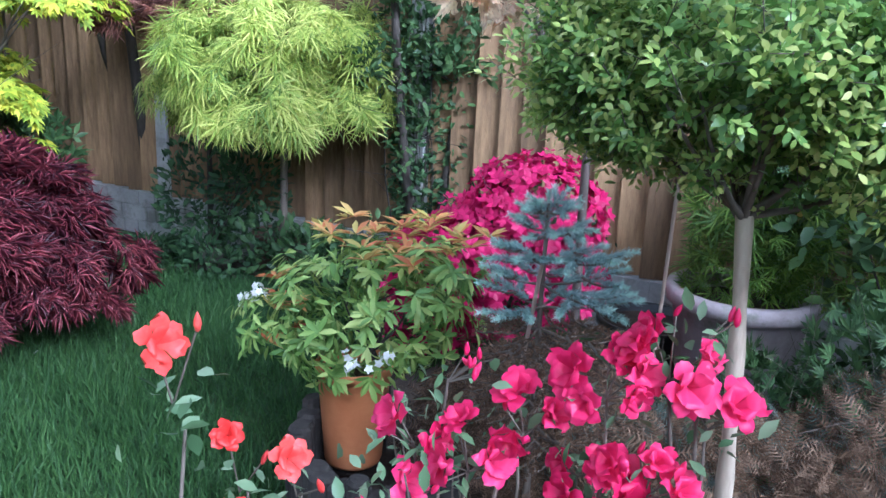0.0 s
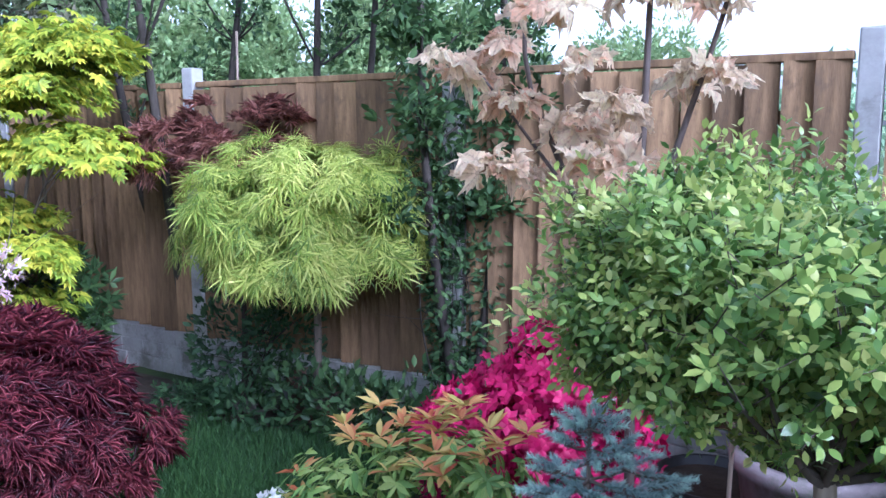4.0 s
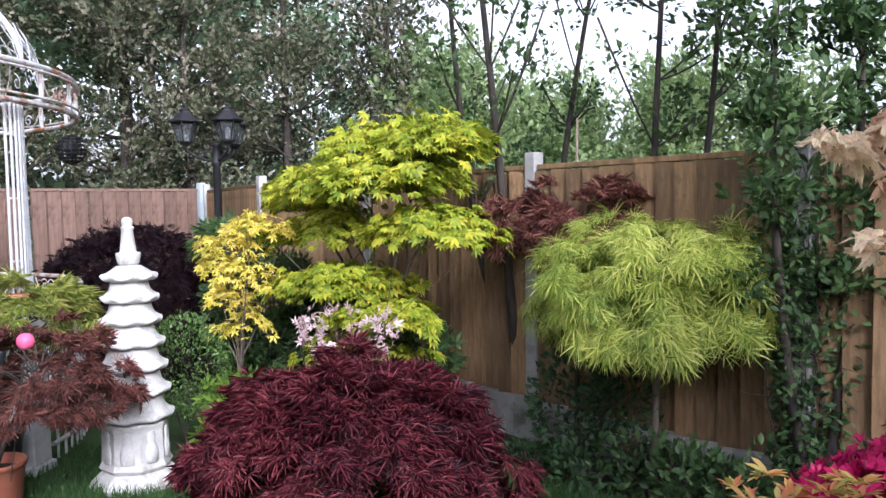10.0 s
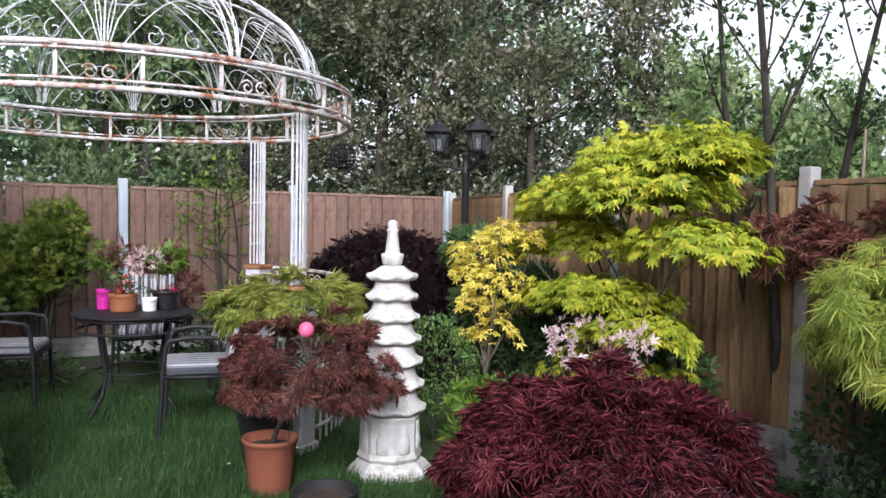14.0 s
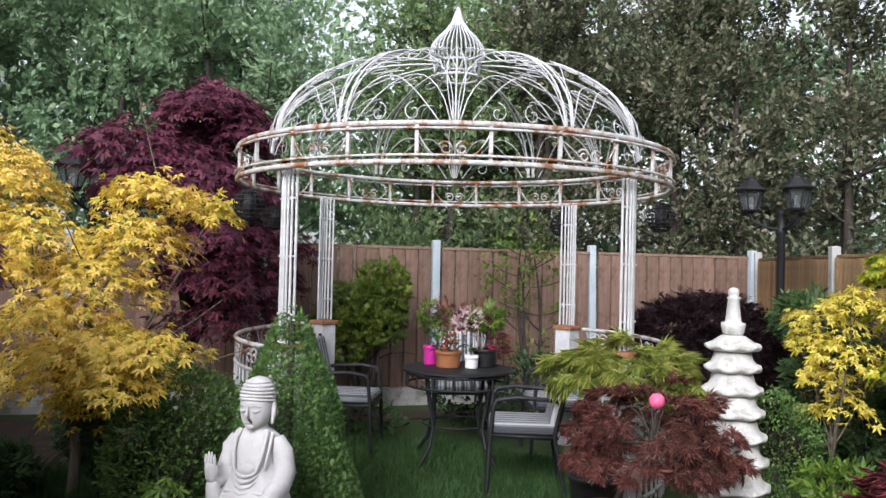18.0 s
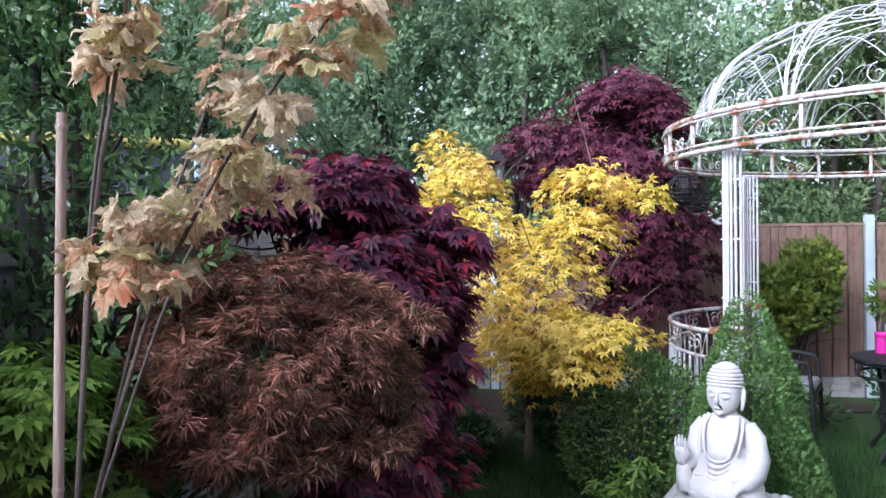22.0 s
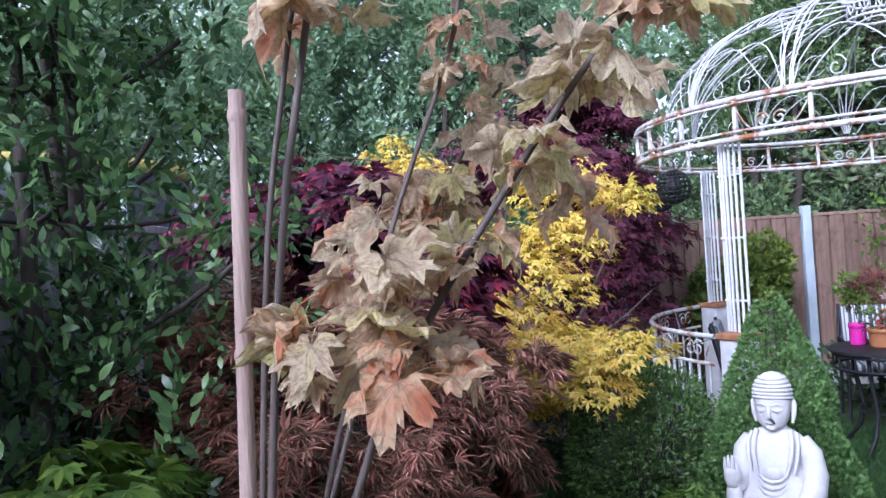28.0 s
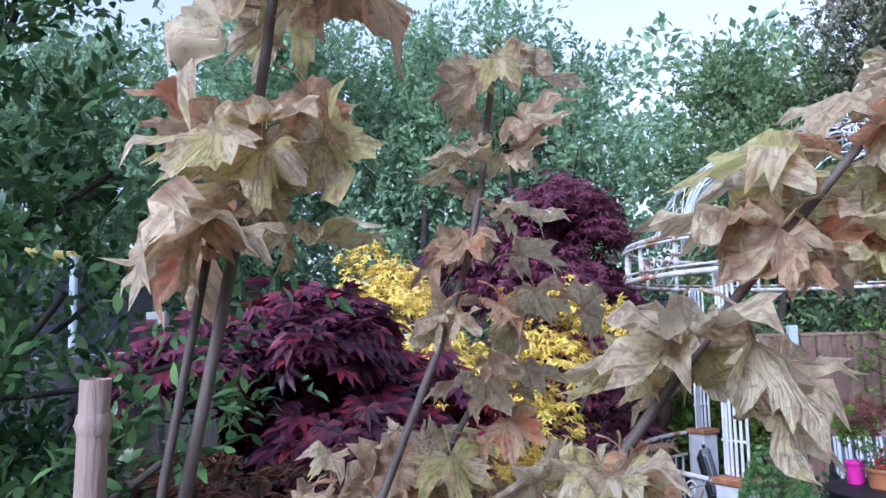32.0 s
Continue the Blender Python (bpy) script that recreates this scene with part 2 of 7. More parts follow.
def leaf_mat(name, colours, rough=0.55, through_light=0.35, patch=2.5, per_object=False):
    """Foliage: a colour from each leaf's own random number, drifting over the plant, with light shining through."""
    m, nt, n, l, b = nodes_of(name)
    if per_object:
        rnd = n.new("ShaderNodeObjectInfo").outputs["Random"]
    else:
        rnd = n.new("ShaderNodeNewGeometry").outputs["Random Per Island"]
    co = n.new("ShaderNodeTexCoord")
    noi = n.new("ShaderNodeTexNoise")
    noi.inputs["Scale"].default_value, noi.inputs["Detail"].default_value = patch, 2
    l.new(co.outputs["Object"], noi.inputs["Vector"])
    add = n.new("ShaderNodeMath")
    add.operation = "MULTIPLY_ADD"
    l.new(rnd, add.inputs[0])
    add.inputs[1].default_value = 0.8
    sc = n.new("ShaderNodeMath")
    sc.operation = "MULTIPLY_ADD"
    l.new(noi.outputs["Fac"], sc.inputs[0])
    sc.inputs[1].default_value, sc.inputs[2].default_value = 0.9, -0.35
    l.new(sc.outputs[0], add.inputs[2])
    k = len(colours)
    r = ramp(n, [(i / (k - 1), c) for i, c in enumerate(colours)])
    l.new(add.outputs[0], r.inputs[0])
    l.new(r.outputs[0], b.inputs["Base Color"])
    b.inputs["Roughness"].default_value = rough
    b.inputs["Specular IOR Level"].default_value = 0.35
    tr = n.new("ShaderNodeBsdfTranslucent")
    l.new(r.outputs[0], tr.inputs["Color"])
    mix = n.new("ShaderNodeMixShader")
    mix.inputs[0].default_value = through_light
    l.new(b.outputs[0], mix.inputs[1])
    l.new(tr.outputs[0], mix.inputs[2])
    l.new(mix.outputs[0], n["Material Output"].inputs["Surface"])
    MATS[name] = m
    return m


def surface(name, c0, c1, scale=6.0, rough=0.7, bump=0.2, metal=0.0, stretch=(1, 1, 1), spots=None, fine=60.0, vary=0.0, world_co=False):
    """Two-scale procedural surface: a broad drift between two colours, fine grain and relief, and optional stains (colour, amount, scale)."""
    m, nt, n, l, b = nodes_of(name)
    co = n.new("ShaderNodeTexCoord")
    mp = n.new("ShaderNodeMapping")
    mp.inputs["Scale"].default_value = stretch
    if world_co:
        l.new(n.new("ShaderNodeNewGeometry").outputs["Position"], mp.inputs["Vector"])
    else:
        l.new(co.outputs["Object"], mp.inputs["Vector"])
    big = n.new("ShaderNodeTexNoise")
    big.inputs["Scale"].default_value, big.inputs["Detail"].default_value, big.inputs["Roughness"].default_value = scale, 5, 0.6
    l.new(mp.outputs[0], big.inputs["Vector"])
    small = n.new("ShaderNodeTexNoise")
    small.inputs["Scale"].default_value, small.inputs["Detail"].default_value = fine, 3
    l.new(mp.outputs[0], small.inputs["Vector"])
    mixv = n.new("ShaderNodeMath")
    mixv.operation = "MULTIPLY_ADD"
    l.new(small.outputs["Fac"], mixv.inputs[0])
    mixv.inputs[1].default_value = 0.4
    sh = n.new("ShaderNodeMath")
    sh.operation = "MULTIPLY_ADD"
    l.new(big.outputs["Fac"], sh.inputs[0])
    sh.inputs[1].default_value, sh.inputs[2].default_value = 1.4, -0.4
    l.new(sh.outputs[0], mixv.inputs[2])
    r = ramp(n, [(0.15, c0), (0.85, c1)])
    l.new(mixv.outputs[0], r.inputs[0])
    colour = r.outputs[0]
    if vary:
        info = n.new("ShaderNodeObjectInfo")
        hsv = n.new("ShaderNodeHueSaturation")
        va = n.new("ShaderNodeMath")
        va.operation = "MULTIPLY_ADD"
        l.new(info.outputs["Random"], va.inputs[0])
        va.inputs[1].default_value, va.inputs[2].default_value = vary, 1 - vary / 2
        l.new(va.outputs[0], hsv.inputs["Value"])
        l.new(colour, hsv.inputs["Color"])
        colour = hsv.outputs[0]
    if spots:
        sc, amount, sscale = spots
        sp = n.new("ShaderNodeTexNoise")
        sp.inputs["Scale"].default_value, sp.inputs["Detail"].default_value, sp.inputs["Roughness"].default_value = sscale, 6, 0.7
        l.new(co.outputs["Object"] if not world_co else mp.outputs[0], sp.inputs["Vector"])
        rr = ramp(n, [(1 - amount - 0.08, (0, 0, 0)), (1 - amount + 0.06, (1, 1, 1))])
        l.new(sp.outputs["Fac"], rr.inputs[0])
        mx = n.new("ShaderNodeMix")
        mx.data_type = "RGBA"
        l.new(rr.outputs[0], mx.inputs["Factor"])
        l.new(colour, mx.inputs["A"])
        mx.inputs["B"].default_value = (*sc, 1)
        colour = mx.outputs["Result"]
    l.new(colour, b.inputs["Base Color"])
    b.inputs["Roughness"].default_value, b.inputs["Metallic"].default_value = rough, metal
    b.inputs["Specular IOR Level"].default_value = 0.4
    bp = n.new("ShaderNodeBump")
    bp.inputs["Strength"].default_value, bp.inputs["Distance"].default_value = bump, 0.01
    l.new(mixv.outputs[0], bp.inputs["Height"])
    l.new(bp.outputs[0], b.inputs["Normal"])
    MATS[name] = m
    return m


FENCE_WARM = surface("fence_board", (0.12, 0.072, 0.036), (0.33, 0.205, 0.1), 5, 0.8, 0.4, stretch=(6, 6, 0.8), spots=((0.07, 0.05, 0.035), 0.36, 3), vary=0.75)
FENCE_PINK = surface("fence_board_pale", (0.16, 0.1, 0.075), (0.31, 0.2, 0.15), 4, 0.8, 0.35, stretch=(9, 9, 0.7), spots=((0.12, 0.07, 0.05), 0.4, 3), vary=0.3)
FENCE_DARK = surface("fence_board_dark", (0.04, 0.037, 0.034), (0.105, 0.097, 0.088), 4, 0.85, 0.3, stretch=(1, 6, 6), vary=0.3)
CONCRETE = surface("concrete", (0.27, 0.265, 0.25), (0.46, 0.45, 0.43), 5, 0.9, 0.3, spots=((0.18, 0.18, 0.15), 0.4, 4))
POST_BLUE = surface("concrete_cool", (0.36, 0.42, 0.46), (0.5, 0.56, 0.6), 5, 0.9, 0.2)
SOIL = surface("soil", (0.018, 0.013, 0.009), (0.07, 0.05, 0.035), 9, 0.95, 0.9, world_co=True, fine=90)
TURF = surface("turf", (0.016, 0.035, 0.009), (0.05, 0.09, 0.02), 2.5, 0.95, 0.8, world_co=True, fine=80)
BARK = surface("bark", (0.07, 0.055, 0.042), (0.2, 0.165, 0.13), 14, 0.9, 0.6, stretch=(1, 1, 0.3))
BARK_DARK = surface("bark_dark", (0.025, 0.02, 0.017), (0.075, 0.062, 0.05), 14, 0.9, 0.6, stretch=(1, 1, 0.3))
BARK_PALE = surface("bark_pale", (0.26, 0.2, 0.14), (0.5, 0.42, 0.32), 16, 0.8, 0.5, stretch=(1, 1, 0.3))
BAMBOO = surface("bamboo", (0.28, 0.2, 0.15), (0.46, 0.36, 0.29), 8, 0.6, 0.2, stretch=(1, 1, 0.2))
WHITE_IRON = surface("white_painted_iron", (0.46, 0.46, 0.45), (0.66, 0.66, 0.65), 8, 0.5, 0.25, spots=((0.27, 0.105, 0.04), 0.455, 8))
WHITE_IRON_CLEAN = surface("white_painted_iron_clean", (0.44, 0.44, 0.45), (0.66, 0.66, 0.67), 8, 0.45, 0.25, spots=((0.3, 0.16, 0.08), 0.27, 9))
RUST = surface("rust", (0.16, 0.055, 0.018), (0.42, 0.2, 0.1), 12, 0.85, 0.5)
BLACK_IRON = surface("black_iron", (0.006, 0.006, 0.007), (0.018, 0.018, 0.02), 10, 0.6, 0.15)
STONE_WHITE = surface("white_cast_stone", (0.42, 0.41, 0.385), (0.7, 0.69, 0.66), 7, 0.85, 0.5, spots=((0.3, 0.28, 0.24), 0.38, 6))
STATUE_WHITE = surface("white_statue_stone", (0.47, 0.455, 0.45), (0.66, 0.645, 0.64), 6, 0.75, 0.25)
TERRACOTTA = surface("terracotta", (0.2, 0.062, 0.034), (0.33, 0.115, 0.065), 6, 0.7, 0.25, spots=((0.2, 0.1, 0.06), 0.36, 5))
POT_BLACK = surface("black_plastic", (0.01, 0.01, 0.011), (0.03, 0.03, 0.03), 8, 0.4, 0.1)
POT_WHITE = surface("white_ceramic", (0.74, 0.74, 0.74), (0.82, 0.82, 0.82), 6, 0.25, 0.03)
POT_PINK = surface("magenta_glazed", (0.5, 0.02, 0.25), (0.6, 0.04, 0.32), 6, 0.3, 0.05)
GREY_STONE = surface("grey_stone", (0.13, 0.12, 0.115), (0.33, 0.31, 0.3), 7, 0.9, 0.6, spots=((0.1, 0.1, 0.085), 0.38, 6))
LOG = surface("weathered_log", (0.02, 0.017, 0.015), (0.07, 0.06, 0.052), 10, 0.9, 0.6, stretch=(1, 1, 0.3), vary=0.4)
POT_PINKBALL = surface("pink_gloss", (0.7, 0.1, 0.22), (0.78, 0.16, 0.3), 5, 0.25, 0.02)
OCHRE = surface("ochre_glaze", (0.24, 0.09, 0.035), (0.38, 0.16, 0.07), 6, 0.5, 0.15)


def stripes(name):
    """Woven cushion cloth with uneven grey and white stripes across x."""
    m, nt, n, l, b = nodes_of(name)
    co = n.new("ShaderNodeTexCoord")
    sx = n.new("ShaderNodeSeparateXYZ")
    l.new(co.outputs["Object"], sx.inputs[0])
    mu = n.new("ShaderNodeMath")
    mu.operation = "MULTIPLY"
    mu.inputs[1].default_value = 13.0
    l.new(sx.outputs[0], mu.inputs[0])
    fr = n.new("ShaderNodeMath")
    fr.operation = "FRACT"
    l.new(mu.outputs[0], fr.inputs[0])
    r = ramp(n, [(0.0, (0.06, 0.065, 0.075)), (0.3, (0.4, 0.4, 0.41)), (0.5, (0.09, 0.09, 0.105)), (0.62, (0.44, 0.44, 0.45)), (0.9, (0.16, 0.165, 0.18))])
    r.color_ramp.interpolation = "CONSTANT"
    l.new(fr.outputs[0], r.inputs[0])
    l.new(r.outputs[0], b.inputs["Base Color"])
    b.inputs["Roughness"].default_value = 0.9
    no = n.new("ShaderNodeTexNoise")
    no.inputs["Scale"].default_value = 300
    l.new(co.outputs["Object"], no.inputs["Vector"])
    bp = n.new("ShaderNodeBump")
    bp.inputs["Strength"].default_value = 0.15
    l.new(no.outputs["Fac"], bp.inputs["Height"])
    l.new(bp.outputs[0], b.inputs["Normal"])
    return m

# ---- ground ----
GR = 400.0
gbm = bmesh.new()
bmesh.ops.create_grid(gbm, x_segments=8, y_segments=8, size=GR)
ground = tagged(new("ground", bm_mesh("ground", gbm, TURF)), "dark green lawn turf reaching past the fences", "ground", kind="structure")


def sheet(name, outline, z, mat, label, category, thick=0.0):
    bm = bmesh.new()
    f = bm.faces.new([bm.verts.new((x, y, z)) for x, y in outline])
    if f.normal.z < 0:
        f.normal_flip()
    return tagged(new(name, bm_mesh(name, bm, mat)), label, category, kind="structure")


def wavy(points, amount, seed, n=6):
    rng, out = rng_of(seed), []
    for a, b in zip(points, points[1:] + points[:1]):
        for k in range(n):
            t = k / n
            out.append((a[0] + (b[0] - a[0]) * t + rng.normal(0, amount), a[1] + (b[1] - a[1]) * t + rng.normal(0, amount)))
    return out


sheet("soil_bed_right", wavy([(-7.6, 5.8), (-6.6, 4.7), (-4.6, 4.3), (-3.2, 4.0), (-1.6, 4.0), (-0.75, 3.75), (-0.5, 3.2), (-0.5, 2.5), (-0.2, 1.2), (1.2, 0.9), (2.6, 3.2)], 0.05, 3), 0.008, SOIL, "dark bare soil bed along the wooden fence", "soil")
sheet("soil_bed_left", wavy([(-8.3, -2.4), (-0.6, -2.0), (-0.5, -1.45), (-1.6, -0.9), (-3.2, -1.05), (-4.2, -1.5), (-5.6, -1.75), (-6.5, -0.8), (-7.2, 0.1), (-8.3, 1.0)], 0.05, 4), 0.008, SOIL, "dark soil bed under the maples", "soil")
sheet("soil_bed_back", wavy([(-8.2, 0.6), (-7.6, 0.9), (-7.5, 3.2), (-6.2, 4.6), (-7.6, 6.0)], 0.05, 5), 0.012, SOIL, "dark soil strip below the back fence", "soil")


def grass(name, count, spots, seed, height):
    """Blades of lawn grass inside a few ellipses."""
    rng = rng_of(seed)
    at = []
    for x, y, rx, ry, share in spots:
        n = int(count * share)
        a, r = rng.rand(n) * 6.283, np.sqrt(rng.rand(n))
        at.append(np.stack([x + rx * r * np.cos(a), y + ry * r * np.sin(a), np.zeros(n)], -1))
    at = np.concatenate(at)
    clump = 0.55 + 0.45 * np.sin(at[:, 0] * 7 + np.sin(at[:, 1] * 5) * 2) * np.sin(at[:, 1] * 6.3 + 1)
    h = height * (0.5 + 0.6 * rng.rand(len(at)) + 0.5 * clump)
    lean = rng.normal(0, 0.45, (len(at), 3))
    lean[:, 2] = 1
    blade = (np.array([(-0.03, 0, 0), (0.03, 0, 0), (0.022, 0.55, 0.03), (-0.022, 0.55, 0.03), (0, 1, 0.2)], float), [np.array([(0, 1, 2, 3)]), np.array([(3, 2, 4)])])
    tv = blade[0]
    n = len(at)
    y = unit(lean)
    x = unit(np.cross(y, rng.normal(0, 1, (n, 3))))
    z = np.cross(x, y)
    s = h[:, None, None]
    v = at[:, None] + s * (tv[None, :, 0:1] * x[:, None] + tv[None, :, 1:2] * y[:, None] + tv[None, :, 2:3] * z[:, None])
    base = (np.arange(n) * 5)[:, None]
    me = mesh_of(name, v.reshape(-1, 3), [base + np.array([0, 1, 2, 3]), base + np.array([3, 2, 4])], GRASS)
    return tagged(new(name, me), "uneven lush green lawn grass", "grass", kind="stuff")


GRASS = leaf_mat("grass_blade", [(0.022, 0.055, 0.016), (0.045, 0.105, 0.028), (0.08, 0.16, 0.04)], 0.6, 0.3, 1.2)
grass("lawn_grass", 90000, [(-1.0, 3.5, 0.9, 0.45, 0.09), (-2.1, 3.6, 0.8, 0.4, 0.06), (-4.6, 1.4, 2.2, 1.5, 0.34), (-2.2, 1.6, 1.9, 1.4, 0.32), (-1.15, 2.7, 0.8, 1.25, 0.24), (-3.2, 0.3, 1.6, 1.1, 0.14), (-5.0, -0.85, 1.3, 0.75, 0.13)], 7, 0.075)

DAISY = leaf_mat("daisy_petal", [(0.7, 0.7, 0.66), (0.8, 0.8, 0.76)], 0.5, 0.3)
rd = rng_of(9)
dp = np.stack([rd.uniform(-4.6, -1.4, 46), rd.uniform(0.8, 3.4, 46), rd.uniform(0.07, 0.11, 46)], -1)
tagged(new("daisies", leaves("daisies", lobes([0, 1.26, 2.51, 3.77, 5.03], [1] * 5, 0.3), dp, rd.normal(0, 1, (46, 3)), np.tile((0.0, 0.0, 1.0), (46, 1)), 0.011, DAISY, rd, 0.2)), "tiny white daisies scattered in the lawn", "flowers", kind="stuff")

# ---- fences ----
def board_mesh(name, w, h, t, mat):
    """A feather-edge board: thick on one side, thin on the other, standing on z = 0."""
    bm = bmesh.new()
    pts = [(-w / 2, 0), (w / 2, 0), (w / 2, -t * 0.35), (-w / 2, -t)]
    lo, hi = [bm.verts.new((x, y, 0)) for x, y in pts], [bm.verts.new((x, y, h)) for x, y in pts]
    bm.faces.new(lo), bm.faces.new(hi[::-1])
    for k in range(4):
        bm.faces.new((lo[k], hi[k], hi[(k + 1) % 4], lo[(k + 1) % 4]))
    bmesh.ops.recalc_face_normals(bm, faces=bm.faces[:])
    return bm_mesh(name, bm, mat)


def rocky(bm, length, height, rng):
    """Rough stone courses on both faces of a concrete board."""
    for side in (-1, 1):
        for row in range(3):
            x = -length / 2 + 0.02
            while x < length / 2 - 0.06:
                w = min(rng.uniform(0.07, 0.2), length / 2 - 0.02 - x)
                h = height / 3
                m = pose(x + w / 2, side * 0.026, h * (row + 0.5), 0, 0, rng.normal(0, 2)) @ Matrix.Diagonal((w * 0.95, rng.uniform(0.008, 0.03), h * 0.9, 1))
                bmesh.ops.create_cube(bm, size=1, matrix=m)
                x += w


def post_mesh(h, w, mat):
    bm = box(w, w, h, 0.0, 0.008)
    for v in bm.verts:
        if v.co.z > h - 0.03:
            v.co.x *= 0.9
            v.co.y *= 0.9
    return bm_mesh("fence_post", bm, mat)


def fence_run(name, points, height, board_w, mat, post_mat, label, gravel, rng, post_h=0.0, inward=1, first=0):
    """One fence: posts, concrete gravel boards and panels of vertical boards. inward: the side on which the boards show."""
    fence = thing(name, (0, 0, 0), label, "fence")
    pm = post_mesh(height + post_h, 0.092, post_mat)
    boards = {}
    for k, (x, y) in enumerate(points):
        if k < first:
            continue
        nx, pv = points[min(k + 1, len(points) - 1)], points[max(k - 1, 0)]
        turn = math.degrees(math.atan2(nx[1] - pv[1], nx[0] - pv[0]))
        put("post", pm, fence, "weathered concrete post", pose(x, y, 0, rng.normal(0, 0.4), rng.normal(0, 0.4), turn))
    for (x0, y0), (x1, y1) in zip(points, points[1:]):
        length = math.hypot(x1 - x0, y1 - y0)
        turn = math.degrees(math.atan2(y1 - y0, x1 - x0))
        inner = length - 0.12
        mid = ((x0 + x1) / 2, (y0 + y1) / 2)
        if gravel > 0:
            gb = box(inner, 0.05, gravel, 0, 0.006)
            rocky(gb, inner, gravel, rng)
            put("gravel_board", bm_mesh("gravel_board", gb, CONCRETE), fence, "rough grey concrete board", pose(*mid, 0, 0, 0, turn), "stuff")
        rails = box(inner, 0.055, 0.03, height - gravel - 0.05, 0.004)
        for z in (0.15, 0.7, height - gravel - 0.25):
            m = pose(0, 0.03, z) @ Matrix.Diagonal((inner, 0.03, 0.06, 1))
            bmesh.ops.create_cube(rails, size=1, matrix=m)
        panel = put("panel", bm_mesh("panel", rails, mat), fence, at=pose(*mid, gravel + 0.004, 0, 0, turn + (0 if inward > 0 else 180)))
        n = max(6, round(inner / board_w))
        w = inner / n
        key = round(w, 3)
        if key not in boards:
            boards[key] = board_mesh("board", w * 0.965, height - gravel - 0.055, 0.046, mat)
        for i in range(n):
            put("board", boards[key], panel, at=pose(-inner / 2 + w * (i + 0.5), 0.008 + rng.normal(0, 0.002), rng.normal(0, 0.004), 0, rng.normal(0, 0.25), 0))
    return fence


FR = rng_of(11)
fence_run("garden_fence", [(-8.2, 6.61), (-5.75, 5.42), (-3.98, 5.0), (-2.25, 4.58), (-0.6, 4.18), (0.99, 3.8), (2.64, 3.4), (4.3, 3.0)], 1.72, 0.118, FENCE_WARM, CONCRETE,
          "brown feather-edge wooden fence on concrete boards and posts", 0.27, FR, 0.06)
fence_run("back_fence", [(-8.6, -3.0), (-8.53, -1.2), (-8.46, 0.65), (-8.4, 2.51), (-8.35, 4.41), (-8.27, 6.55)], 1.74, 0.15, FENCE_PINK, POST_BLUE,
          "light brown wooden fence with cool grey concrete posts", 0.2, FR, 0.06, 1)

# Unseen wall added behind the camera; blocks low sky light over the lawn.
hw = box(0.3, 16.0, 5.4, 0.0)
wall_house = tagged(new("wall_house", bm_mesh("wall_house", hw, surface("plain_brick", (0.16, 0.085, 0.06), (0.3, 0.18, 0.13), 7, 0.9, 0.3, fine=30))), "plain brown brick wall added out of view to block low sky light", "wall", kind="structure")
wall_house.matrix_world = pose(7.5, 0.5, 0)

# ---- left fence: dark overlapping boards between wooden posts ----
WOOD_POST = surface("grey_wood_post", (0.065, 0.058, 0.052), (0.15, 0.132, 0.118), 8, 0.85, 0.4, stretch=(5, 5, 0.5))
GREYWASH = surface("grey_washed_board", (0.25, 0.25, 0.26), (0.42, 0.42, 0.43), 4, 0.85, 0.3, stretch=(6, 6, 0.8), vary=0.15)


def dark_fence(points, height):
    fence = thing("lap_fence", (0, 0, 0), "dark grey fence of overlapping horizontal boards with wooden posts", "fence")
    pm = post_mesh(height + 0.05, 0.062, WOOD_POST)
    for x, y in points:
        put("post", pm, fence, "weathered wooden post", pose(x, y, 0))
    for (x0, y0), (x1, y1) in zip(points, points[1:]):
        length, turn = math.hypot(x1 - x0, y1 - y0), math.degrees(math.atan2(y1 - y0, x1 - x0))
        panel = put("panel", bm_mesh("panel", box(length - 0.1, 0.012, height - 0.04, 0), FENCE_DARK), fence, at=pose((x0 + x1) / 2, (y0 + y1) / 2, 0.02, 0, 0, turn))
        me = bm_mesh("board", box(length - 0.1, 0.014, 0.135, 0, 0.003), FENCE_DARK)
        for k in range(int(height / 0.125)):
            put("board", me, panel, at=pose(0, 0.024, k * 0.125, 6, 0, 0))
        put("brace", bm_mesh("brace", box(0.028, 0.018, 0.11, 0, 0.004), WOOD_POST), panel, "short slanting wooden brace", pose(-length / 2 + 0.2, 0.05, height - 0.16, 0, -39, 0))


dark_fence([(-1.77, -2.05), (0.1, -2.06), (1.9, -2.12)], 1.73)
fence_run("grey_fence", [(-1.78, -2.07), (-4.36, -2.26), (-6.5, -2.52), (-8.6, -2.78)], 1.76, 0.15, GREYWASH, CONCRETE, "pale grey weathered fence beyond the maples", 0.2, FR, 0.15, -1, 1)

# ---- gazebo ----
GC = (-5.645, 1.785)
COL_ANGLES = [-60.5, 28.5, 118.5, 209.5]
gaz = thing("gazebo", (*GC, 0), "white wrought iron garden gazebo with an open dome, flaking and rusty", "gazebo")
GR_COL, RING_R = 1.49, 1.56


def on_ring(r, deg, z):
    a = math.radians(deg)
    return (r * math.cos(a), r * math.sin(a), z)


def scroll(cx, cz, r, turns, start, sense, n=18):
    """A flat spiral in the plane of (along, up)."""
    out = []
    for k in range(n):
        u = k / (n - 1)
        a = start + sense * u * turns * 2 * math.pi
        rr = r * (1 - 0.75 * u)
        out.append((cx + rr * math.cos(a), cz + rr * math.sin(a)))
    return out


def wrap(path, r, deg0):
    """Bends a flat path of (metres along, height) round the ring."""
    return [on_ring(r, deg0 + math.degrees(s / r), z) for s, z in path]


